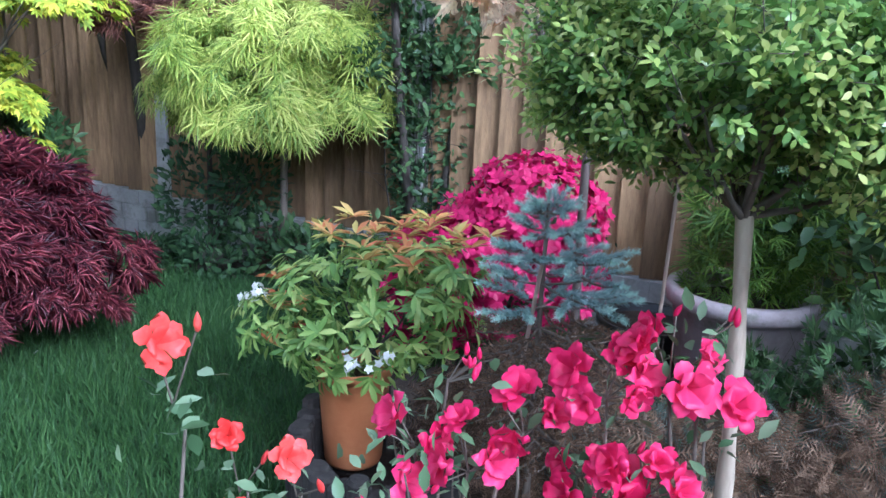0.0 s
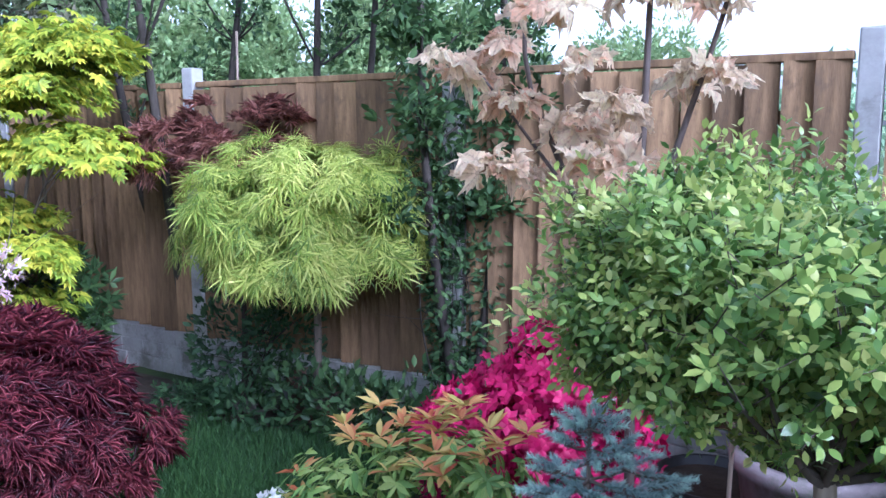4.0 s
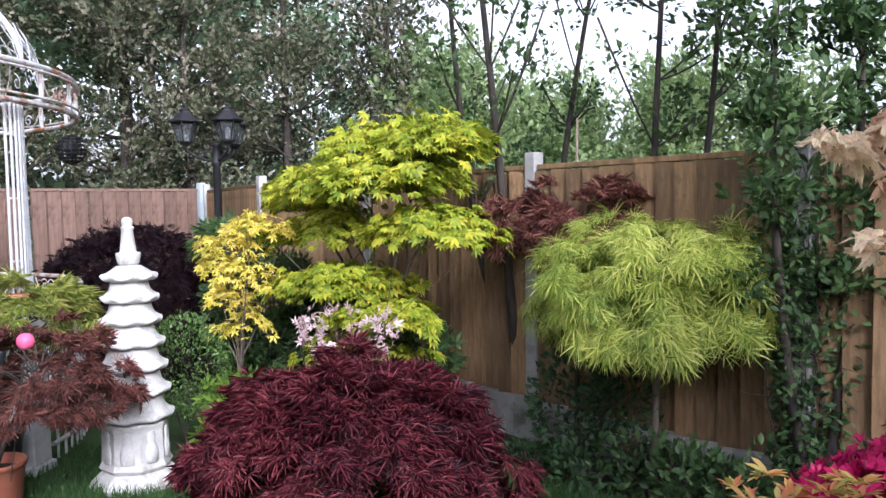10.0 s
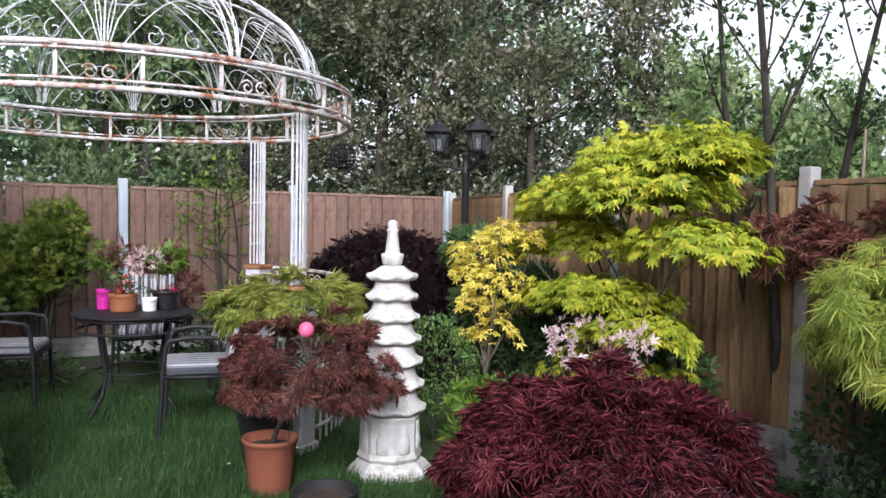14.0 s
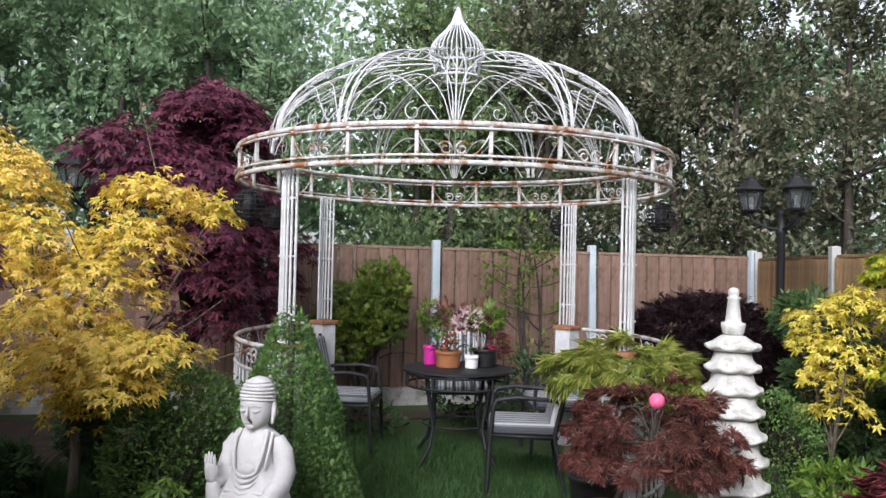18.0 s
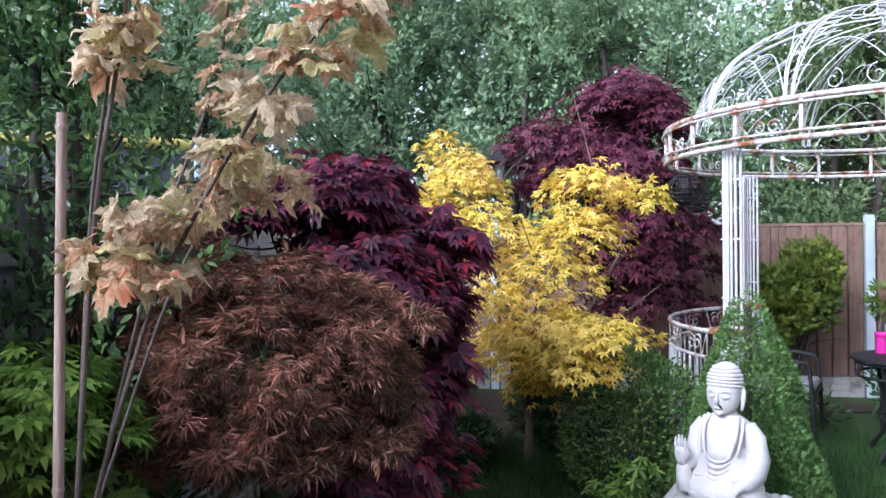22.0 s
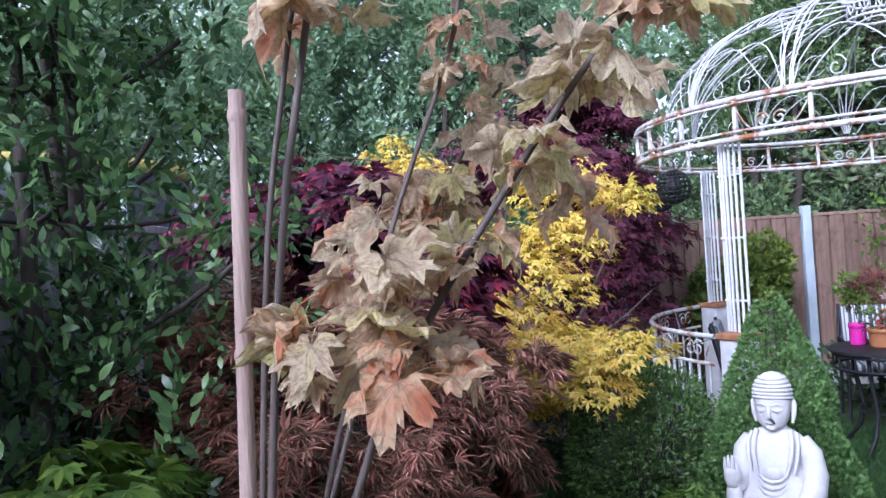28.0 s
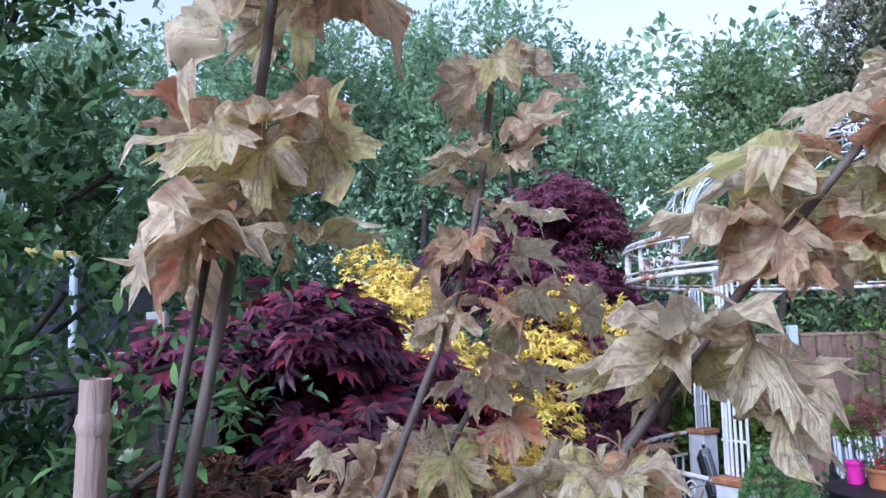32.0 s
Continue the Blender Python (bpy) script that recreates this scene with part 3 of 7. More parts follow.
for a in COL_ANGLES:
    col = put("column", bm_mesh("column", box(0.15, 0.15, 0.99, 0, 0.006), WHITE_IRON_CLEAN), gaz, "square white sheet metal pedestal of a column", pose(*on_ring(GR_COL, a, 0), 0, 0, a))
    put("cap", bm_mesh("cap", box(0.18, 0.18, 0.035, 0.991, 0.008), RUST), col, "rusty square cap plate")
    put("foot", bm_mesh("foot", box(0.19, 0.19, 0.05, 0, 0.008), WHITE_IRON_CLEAN), col)
    me = tubes("rod", [(arc((0, 0, 1.03), (0, 0, 2.08), (0, 0, 0), 3), 0.0085)], WHITE_IRON_CLEAN, 6)
    for k in range(6):
        put("rod", me, col, at=pose(0.03 * math.cos((k - 2.5) * 0.5) - 0.02, (k - 2.5) * 0.029, 0))
    for z in (1.2, 1.55, 1.9):
        put("tie", bm_mesh("tie", box(0.012, 0.16, 0.012, z, 0.002), WHITE_IRON_CLEAN), col)

Z0, Z1 = 2.09, 2.305
ring_bars = []
for z, r, t in ((Z0, RING_R, 0.017), (Z1, RING_R, 0.017), (Z0 + 0.035, RING_R + 0.02, 0.008), (Z1 - 0.03, RING_R + 0.02, 0.008)):
    ring_bars.append(([on_ring(r, d, z) for d in range(0, 361, 4)], t))
put("ring", tubes("ring", ring_bars[:2], WHITE_IRON, 6), gaz, "double round iron ring with rust streaks")
put("ring_edge", tubes("ring_edge", ring_bars[2:], WHITE_IRON, 5), gaz)
upright = bm_mesh("upright", box(0.022, 0.022, Z1 - Z0 - 0.02, Z0 + 0.01, 0.003), WHITE_IRON)
for k in range(24):
    put("upright", upright, gaz, at=pose(*on_ring(RING_R, 15 * k + 4, 0), 0, 0, 15 * k + 4))
for k in range(12):
    d = 30 * k + 11.5
    paths = []
    for sgn in (-1, 1):
        paths.append((wrap([(sgn * x, z) for x, z in scroll(0.045, Z0 + 0.075, 0.042, 1.3, 0.5, 1)], RING_R, d), 0.006))
        paths.append((wrap([(sgn * (0.06 + 0.14 * u), Z0 + 0.02 + 0.14 * u * u) for u in np.linspace(0, 1, 7)], RING_R, d), 0.005))
    put("scroll", tubes("scroll", paths, WHITE_IRON, 5), gaz)
# dome: paired ribs, fans of thin bars and scrolls
DR, DZ, DTOP, RTOP = 1.36, Z1 + 0.02, 3.02, 0.17


def dome(u, deg, dr=0.0):
    """A point on the dome: u from the ring (0) to the crown (1)."""
    a = u * math.pi / 2
    r = RTOP + (DR - RTOP) * math.cos(a) ** 0.92
    return on_ring(r + dr, deg, DZ + (DTOP - DZ) * math.sin(a) ** 0.95)


US = np.linspace(0, 1, 14)
for k in range(12):
    d = 30 * k - 18.3
    paths = []
    if k % 2:
        put("rib", tubes("rib", [([dome(u, d - 1.3 * (1 - 0.4 * u)) for u in US], 0.007), ([dome(u, d + 1.3 * (1 - 0.4 * u)) for u in US], 0.007)], WHITE_IRON_CLEAN, 5), gaz)
    else:
        put("rib", tubes("rib", [([dome(u, d) for u in US], 0.006)], WHITE_IRON_CLEAN, 5), gaz)
    for sgn in (-1, 1):
        # arch to the next rib, a taller one that ends in a curl, and small curls at foot and crown
        paths.append(([dome(0.3 * math.sin(math.pi * v ** 0.75), d + sgn * (0.8 + 26 * v)) for v in np.linspace(0, 1, 14)], 0.0042))
        paths.append(([dome(0.5 * v, d + sgn * (0.6 + 9 * v ** 3)) for v in np.linspace(0, 1, 10)] + [dome(0.5 + 0.11 * math.sin(w) * (1 - w / 12), d + sgn * (9.6 + 4.6 * (1 - math.cos(w)) * (1 - w / 14))) for w in np.linspace(0.2, 6.5, 20)], 0.0042))
        paths.append(([dome(0.8 + 0.075 * math.cos(w) * (1 - w / 9), d + sgn * (8.5 + 6 * math.sin(w) * (1 - w / 9))) for w in np.linspace(0, 7, 16)], 0.0042))
        paths.append(([dome(0.07 + 0.055 * math.cos(w) * (1 - w / 9), d + sgn * (10.5 + 2.4 * math.sin(w) * (1 - w / 9))) for w in np.linspace(0, 7, 14)], 0.004))
        paths.append(([dome(0.66 * v, d + sgn * (0.4 + 2.2 * math.sin(3 * v))) for v in np.linspace(0, 1, 10)], 0.004))
    put("fan", tubes("fan", paths, WHITE_IRON_CLEAN, 4), gaz)
# crown collar and onion finial made of bars
onion = [(0.17, 3.03), (0.2, 3.06), (0.205, 3.1), (0.19, 3.16), (0.145, 3.22), (0.09, 3.275), (0.045, 3.34), (0.02, 3.41), (0.006, 3.45)]
fin = put("finial", tubes("finial", [([on_ring(r, 10 * k, z) for r, z in onion], 0.0055) for k in range(36)], WHITE_IRON_CLEAN, 4), gaz, "onion shaped finial of thin white bars", kind="stuff")
put("collar", tubes("collar", [([on_ring(0.17, d, z) for d in range(0, 361, 12)], 0.011) for z in (3.03, 2.92)] + [(wrap([(s, 2.99 + 0.05 * math.sin(s * 60)) for s in np.linspace(0, 1.06, 60)], 0.17, 0), 0.006)], WHITE_IRON_CLEAN, 5), fin)
# waist-high balustrades on two sides
for a0, a1 in ((-150.5, -60.5), (28.5, 118.5)):
    degs = np.linspace(a0 + 5, a1 - 5, 26)
    bal = put("balustrade", tubes("balustrade", [([on_ring(1.54, d, z) for d in degs], t) for z, t in ((1.0, 0.016), (0.84, 0.012), (0.12, 0.014))], WHITE_IRON, 5), gaz, "curved white iron balustrade")
    rod = tubes("baluster", [(arc((0, 0, 0.02), (0, 0, 0.84), (0, 0, 0), 2), 0.0085)], WHITE_IRON_CLEAN, 5)
    for d in np.linspace(a0 + 7, a1 - 7, 23):
        put("baluster", rod, bal, at=pose(*on_ring(1.54, d, 0)))
    for k in range(6):
        d = a0 + 12 + k * 13.2
        put("scroll", tubes("scroll", [(wrap([(sg * x, z) for x, z in scroll(0.04, 0.92, 0.055, 1.3, 0.6, 1)], 1.54, d), 0.006) for sg in (-1, 1)] + [(wrap([(0.09, 0.84), (0.16, 1.0)], 1.54, d), 0.005)], WHITE_IRON, 4), bal)

# hanging black wire globes
globe = thing("hanging_lantern", (0, 0, 0), "black wire globe lantern hanging below the gazebo ring", "lantern", "globe lanterns")
gp = [([(0.1 * math.sin(t) * math.cos(a), 0.1 * math.sin(t) * math.sin(a), -0.2 + 0.1 * math.cos(t)) for t in np.linspace(0, math.pi, 10)], 0.0035) for a in np.linspace(0, math.pi * 2, 19)[:-1]]
put("wire_cage", tubes("wire_cage", gp, BLACK_IRON, 4), globe, kind="stuff")
gh = [([(0.1 * math.sin(t) * math.cos(a), 0.1 * math.sin(t) * math.sin(a), -0.2 + 0.1 * math.cos(t)) for a in np.linspace(0, 6.284, 20)], 0.004) for t in np.linspace(0.35, 2.8, 9)]
put("hoop_cage", tubes("hoop_cage", gh, BLACK_IRON, 4), globe, kind="stuff")
put("hook", tubes("hook", [([(0, 0, -0.1), (0, 0, 0.02), (0.015, 0, 0.035), (0.03, 0, 0.02)], 0.003)], BLACK_IRON, 4), globe)
put("lamp_core", bm_mesh("lamp_core", lathe([(0, -0.26), (0.035, -0.25), (0.045, -0.2), (0.035, -0.14), (0, -0.12)], 14), BLACK_IRON, True), globe)
for k, (x, y, z) in enumerate([(-6.5, 3.09, 2.11), (-5.22, 3.28, 2.11), (-5.25, 0.28, 2.08), (-6.62, 0.58, 2.08)]):
    if k == 0:
        globe.matrix_world = pose(x, y, z)
        globe.matrix_basis = pose(x, y, z)
    else:
        copy_thing(globe, pose(x, y, z, 0, 0, 30 * k))

# ---- pagoda lantern ----
def eight(bm, reach, rise, low, high):
    """Draws the eight corners of an eave out and up."""
    for v in bm.verts:
        rad = math.hypot(v.co.x, v.co.y)
        if rad > low and v.co.z < high:
            w = abs(math.cos(4 * math.atan2(v.co.y, v.co.x))) ** 2.2
            k = (rad - low) / 0.05
            v.co.z += rise * w * k
            v.co.x *= 1 + reach * w * k
            v.co.y *= 1 + reach * w * k
    return bm


pag = thing("stone_pagoda", (-3.665, 2.74, 0), "white cast stone garden pagoda with seven stacked roofs", "pagoda", turn=20)
pag.scale = (1.0, 1.0, 1.025)
put("base", bm_mesh("base", lathe([(0, 0), (0.235, 0), (0.245, 0.025), (0.225, 0.05), (0.2, 0.07), (0.18, 0.085), (0, 0.086)], 8), STONE_WHITE), pag)
body = put("drum", bm_mesh("drum", lathe([(0.17, 0.086), (0.19, 0.11), (0.175, 0.14), (0.17, 0.3), (0.18, 0.33), (0.165, 0.345), (0, 0.346)], 8), STONE_WHITE), pag, "eight-sided drum with worn carved reliefs")
relief = bm_mesh("relief", lathe([(0, 0), (0.035, 0.005), (0.04, 0.06), (0.028, 0.1), (0.018, 0.115), (0.025, 0.14), (0.016, 0.165), (0, 0.17)], 10), STONE_WHITE, True)
for k in range(8):
    a = 45 * k + 22.5
    put("relief", relief, body, at=pose(*on_ring(0.158, a, 0.135), 0, 0, a) @ Matrix.Diagonal((0.5, 1, 1, 1)))
ztier = 0.346
for k in range(6):
    h = 0.131 - 0.004 * k
    rr = 0.2 - 0.0105 * k
    rw = rr - 0.046
    roof = lathe([(rw - 0.004, 0), (rr - 0.014, 0.004), (rr - 0.002, 0.01), (rr, 0.018), (rr - 0.004, 0.026), (rr - 0.018, 0.036), (rr - 0.03, 0.05), (rw + 0.006, 0.066), (rw + 0.001, 0.078), (rw - 0.004, 0.1), (rw - 0.008, h), (0, h + 0.0005)], 64)
    eight(roof, 0.045, 0.018, rw + 0.004, 0.07)
    put("tier", bm_mesh("tier", roof, STONE_WHITE, True), pag, at=pose(0, 0, ztier, 0, 0, 0.6 * k))
    ztier += h
put("top_roof", bm_mesh("top_roof", eight(lathe([(0.09, 0), (0.128, 0.004), (0.142, 0.012), (0.143, 0.02), (0.136, 0.03), (0.11, 0.046), (0.085, 0.066), (0.065, 0.08), (0.045, 0.085), (0, 0.086)], 64), 0.05, 0.016, 0.1, 0.05), STONE_WHITE, True), pag, at=pose(0, 0, ztier))
zt = ztier + 0.086
put("spire", bm_mesh("spire", lathe([(0, 0), (0.048, 0), (0.056, 0.01), (0.064, 0.05), (0.063, 0.063), (0.044, 0.066), (0.042, 0.072), (0.029, 0.182), (0.034, 0.188), (0.034, 0.198), (0.024, 0.202), (0.029, 0.216), (0.028, 0.232), (0.02, 0.244), (0, 0.25)], 24), STONE_WHITE, True), pag, at=pose(0, 0, zt))

# ---- seated statue, one plain mesh ----
def blob(bm, at, scale, rot=(0, 0, 0), seg=18):
    m = pose(*at, *rot) @ Matrix.Diagonal((*scale, 1))
    bmesh.ops.create_uvsphere(bm, u_segments=seg, v_segments=seg // 2 + 3, radius=1, matrix=m)


def loft(bm, rings, n=28):
    """A closed body through ellipses (x, y, z, rx, ry)."""
    rows = [[bm.verts.new((x + rx * math.cos(2 * math.pi * k / n), y + ry * math.sin(2 * math.pi * k / n), z)) for k in range(n)] for x, y, z, rx, ry in rings]
    for a, b in zip(rows, rows[1:]):
        for k in range(n):
            bm.faces.new((a[k], a[(k + 1) % n], b[(k + 1) % n], b[k]))
    bm.faces.new(rows[0][::-1]), bm.faces.new(rows[-1])


def limb(bm, pts, radii, n=12):
    v, f = tube_arrays(np.array(pts, float), radii, n)
    vs = [bm.verts.new(c) for c in v]
    for q in f:
        bm.faces.new([vs[k] for k in q])


def statue_mesh():
    bm = bmesh.new()
    loft(bm, [(0, -0.02, 0, 0.175, 0.15), (0, -0.025, 0.03, 0.195, 0.17), (0, -0.02, 0.07, 0.19, 0.165), (0, -0.012, 0.11, 0.168, 0.15), (0, -0.004, 0.15, 0.146, 0.125), (0, 0.002, 0.2, 0.126, 0.108), (0, 0.004, 0.25, 0.12, 0.1), (0, 0.008, 0.3, 0.124, 0.092),
              (0, 0.012, 0.335, 0.128, 0.084), (0, 0.014, 0.362, 0.116, 0.073), (0, 0.012, 0.382, 0.085, 0.06), (0, 0.004, 0.398, 0.056, 0.05), (0, -0.004, 0.43, 0.048, 0.048)], 36)
    loft(bm, [(0, -0.022, 0.396, 0.026, 0.036), (0, -0.024, 0.41, 0.05, 0.056), (0, -0.02, 0.435, 0.067, 0.073), (0, -0.014, 0.475, 0.077, 0.084), (0, -0.008, 0.515, 0.082, 0.09), (0, -0.004, 0.55, 0.083, 0.091), (0, 0.0, 0.585, 0.077, 0.084), (0, 0.004, 0.613, 0.062, 0.068), (0, 0.006, 0.632, 0.038, 0.042), (0, 0.006, 0.64, 0.01, 0.01)], 32)
    # rows of curls, higher over the brow
    for k in range(6):
        z = 0.53 + 0.017 * k
        r = (0.0825, 0.083, 0.0815, 0.0765, 0.068, 0.056)[k]
        turn = np.linspace(0, 6.2832, 57)
        limb(bm, [(r * math.cos(a), -0.005 + 0.001 * k + (r + 0.008) * math.sin(a), z - 0.012 * math.sin(a) * (1 - k / 6)) for a in turn], np.where(np.arange(57) % 2 == 0, 0.008, 0.0055), 6)
    for s in (-1, 1):
        limb(bm, [(0.08 * s, 0.012, 0.53), (0.088 * s, 0.006, 0.505), (0.087 * s, 0.004, 0.46), (0.08 * s, 0.004, 0.42)], [0.008, 0.014, 0.012, 0.007], 8)
        limb(bm, [(0.012 * s, -0.098, 0.508), (0.034 * s, -0.097, 0.517), (0.06 * s, -0.076, 0.508)], [0.003, 0.005, 0.002], 6)
        limb(bm, [(0.014 * s, -0.098, 0.492), (0.034 * s, -0.094, 0.486), (0.054 * s, -0.08, 0.49)], [0.004, 0.0095, 0.004], 8)
        # ridge of the robe from neck to belly
        limb(bm, [(0.072 * s, -0.03, 0.39), (0.083 * s, -0.066, 0.35), (0.082 * s, -0.086, 0.3), (0.072 * s, -0.098, 0.25), (0.06 * s, -0.108, 0.21)], [0.012, 0.012, 0.01, 0.009, 0.006], 8)
        limb(bm, [(0.098 * s, -0.02, 0.38), (0.108 * s, -0.056, 0.34), (0.104 * s, -0.076, 0.28), (0.094 * s, -0.09, 0.22)], [0.008, 0.009, 0.008, 0.005], 8)
    limb(bm, [(0, -0.1, 0.51), (0, -0.109, 0.48), (0, -0.114, 0.466), (0, -0.098, 0.456)], [0.006, 0.009, 0.0125, 0.004], 8)
    limb(bm, [(-0.024, -0.088, 0.437), (0, -0.099, 0.434), (0.024, -0.088, 0.437)], [0.002, 0.0065, 0.002], 6)
    blob(bm, (0, -0.078, 0.412), (0.022, 0.016, 0.014))
    # weathered dark mark below the nose
    spot = len(bm.faces)
    limb(bm, [(0.004, -0.1, 0.452), (0.014, -0.099, 0.444), (0.021, -0.093, 0.432)], [0.003, 0.007, 0.004], 6)
    bm.faces.ensure_lookup_table()
    for f in bm.faces[spot:]:
        f.material_index = 1
    # raised palm, its forearm and hanging sleeve
    limb(bm, [(-0.105, 0.012, 0.345), (-0.14, 0.0, 0.29), (-0.155, -0.01, 0.21), (-0.16, -0.06, 0.165), (-0.165, -0.115, 0.16), (-0.168, -0.14, 0.175)], [0.042, 0.052, 0.054, 0.05, 0.04, 0.022])
    loft(bm, [(-0.165, -0.1, 0.03, 0.045, 0.055), (-0.168, -0.115, 0.08, 0.04, 0.045), (-0.168, -0.125, 0.13, 0.036, 0.036), (-0.168, -0.13, 0.16, 0.028, 0.024)], 14)
    loft(bm, [(-0.17, -0.143, 0.155, 0.022, 0.014), (-0.17, -0.147, 0.185, 0.033, 0.015), (-0.17, -0.15, 0.215, 0.035, 0.014), (-0.17, -0.152, 0.24, 0.031, 0.011)], 12)
    for k in range(4):
        up = 0.012 if 0 < k < 3 else 0
        limb(bm, [(-0.195 + 0.0165 * k, -0.152, 0.232), (-0.195 + 0.0165 * k, -0.155, 0.262 + up), (-0.195 + 0.0165 * k, -0.153, 0.285 + up)], [0.0084, 0.008, 0.004], 7)
    limb(bm, [(-0.14, -0.15, 0.19), (-0.128, -0.158, 0.215), (-0.13, -0.16, 0.238)], [0.01, 0.009, 0.005], 7)
    # the other sleeve, with its hand on the knee
    limb(bm, [(0.105, 0.012, 0.345), (0.145, 0.0, 0.29), (0.165, -0.005, 0.2), (0.165, -0.055, 0.145), (0.145, -0.115, 0.115), (0.135, -0.15, 0.1)], [0.042, 0.054, 0.057, 0.054, 0.044, 0.026])
    limb(bm, [(0.135, -0.145, 0.105), (0.125, -0.185, 0.095), (0.12, -0.205, 0.07)], [0.026, 0.022, 0.01], 8)
    for k in range(3):
        limb(bm, [(0.168 - 0.01 * k, 0.035 - 0.02 * k, 0.27 - 0.05 * k), (0.2 - 0.004 * k, -0.02 - 0.02 * k, 0.22 - 0.045 * k), (0.17 - 0.01 * k, -0.09 - 0.015 * k, 0.18 - 0.035 * k)], [0.004, 0.009, 0.004], 6)
    # belly and the hanging folds below it
    blob(bm, (0, -0.085, 0.215), (0.05, 0.03, 0.032))
    for k in range(5):
        w, z = 0.066 - 0.003 * k, 0.19 - 0.025 * k
        limb(bm, [(-w, -0.092 - 0.008 * k, z + 0.028), (-w * 0.55, -0.118 - 0.009 * k, z + 0.005), (0, -0.125 - 0.01 * k, z - 0.002), (w * 0.55, -0.118 - 0.009 * k, z + 0.005), (w, -0.092 - 0.008 * k, z + 0.028)], [0.005, 0.0085, 0.0095, 0.0085, 0.005], 8)
    for k in range(5):
        z = 0.03 + 0.02 * k
        limb(bm, [(-0.19 + 0.02 * k, -0.09, z), (-0.1, -0.165 + 0.008 * k, z + 0.008), (0.0, -0.19 + 0.012 * k, z + 0.012), (0.1, -0.165 + 0.008 * k, z + 0.008), (0.19 - 0.02 * k, -0.09, z)], 0.008, 6)
    bmesh.ops.recalc_face_normals(bm, faces=bm.faces[:])
    return bm


st = new("garden_statue", bm_mesh("garden_statue", statue_mesh(), STATUE_WHITE, True))
st.data.materials.append(surface("dark_stain", (0.03, 0.027, 0.025), (0.07, 0.06, 0.055), 20, 0.9, 0.2))
st.matrix_world = pose(-3.945, 0.262, 0.33, 0, 0, 56) @ Matrix.Diagonal((0.94, 0.94, 1.0, 1))
tagged(st, "white stone seated statue with one raised palm on a low plinth", "statue")
plinth = thing("plinth", (-3.9, 0.25, 0), "low white painted stand with a slatted top", "plinth", turn=70)
put("slab", bm_mesh("slab", box(0.54, 0.4, 0.05, 0.278, 0.006), STONE_WHITE), plinth)
for k in range(12):
    put("slat", bm_mesh("slat", box(0.026, 0.41, 0.018, 0.329, 0.003), POT_WHITE), plinth, at=pose(-0.242 + 0.044 * k, 0, -0.016))
for sx in (-1, 1):
    for sy in (-1, 1):
        put("leg", bm_mesh("leg", box(0.07, 0.07, 0.277, 0, 0.006), STONE_WHITE), plinth, at=pose(0.25 * sx, 0.15 * sy, 0))

# ---- plants: colours ----
LIME = leaf_mat("lime_maple_leaf", [(0.13, 0.21, 0.02), (0.29, 0.38, 0.03), (0.48, 0.51, 0.045), (0.7, 0.6, 0.06)], 0.5, 0.45)
GOLD = leaf_mat("golden_maple_leaf", [(0.28, 0.3, 0.04), (0.67, 0.52, 0.07), (0.9, 0.65, 0.13), (0.92, 0.67, 0.28)], 0.5, 0.36)
LEMON = leaf_mat("lemon_maple_leaf", [(0.3, 0.33, 0.04), (0.68, 0.59, 0.07), (0.88, 0.73, 0.14), (0.92, 0.77, 0.3)], 0.5, 0.38)
GREENLACE = leaf_mat("green_lace_leaf", [(0.1, 0.17, 0.03), (0.29, 0.39, 0.06), (0.53, 0.58, 0.12), (0.76, 0.73, 0.22)], 0.45, 0.42)
GOLDLACE = leaf_mat("golden_lace_leaf", [(0.2, 0.29, 0.06), (0.46, 0.51, 0.12), (0.7, 0.66, 0.22)], 0.5, 0.45)
REDLACE = leaf_mat("crimson_lace_leaf", [(0.03, 0.008, 0.014), (0.11, 0.02, 0.032), (0.26, 0.05, 0.065), (0.46, 0.13, 0.14)], 0.42, 0.38)
BROWNLACE = leaf_mat("bronze_lace_leaf", [(0.07, 0.035, 0.03), (0.22, 0.085, 0.068), (0.4, 0.17, 0.13), (0.55, 0.28, 0.23)], 0.55, 0.35)
OLDLACE = leaf_mat("olive_bronze_lace_leaf", [(0.065, 0.055, 0.03), (0.19, 0.115, 0.07), (0.42, 0.2, 0.14), (0.64, 0.33, 0.26)], 0.55, 0.35)
PURPLE = leaf_mat("purple_maple_leaf", [(0.035, 0.014, 0.03), (0.085, 0.024, 0.05), (0.16, 0.042, 0.085), (0.25, 0.05, 0.085), (0.5, 0.04, 0.06)], 0.4, 0.33)
PURPLE_RED = leaf_mat("purple_red_maple_leaf", [(0.06, 0.016, 0.034), (0.125, 0.03, 0.056), (0.21, 0.055, 0.085)], 0.5, 0.3)
MOUND = leaf_mat("dark_purple_lace_leaf", [(0.008, 0.004, 0.007), (0.025, 0.01, 0.015), (0.055, 0.02, 0.025)], 0.55, 0.25)
PRIVET = leaf_mat("privet_leaf", [(0.06, 0.12, 0.03), (0.14, 0.25, 0.055), (0.27, 0.39, 0.09), (0.45, 0.53, 0.17)], 0.28, 0.36, 7)
PRIVET_TIP = leaf_mat("privet_young_leaf", [(0.24, 0.34, 0.07), (0.42, 0.5, 0.12), (0.62, 0.64, 0.22)], 0.34, 0.42, 7)
BOX_LEAF = leaf_mat("box_leaf", [(0.045, 0.1, 0.03), (0.11, 0.2, 0.05), (0.22, 0.33, 0.09)], 0.42, 0.25)
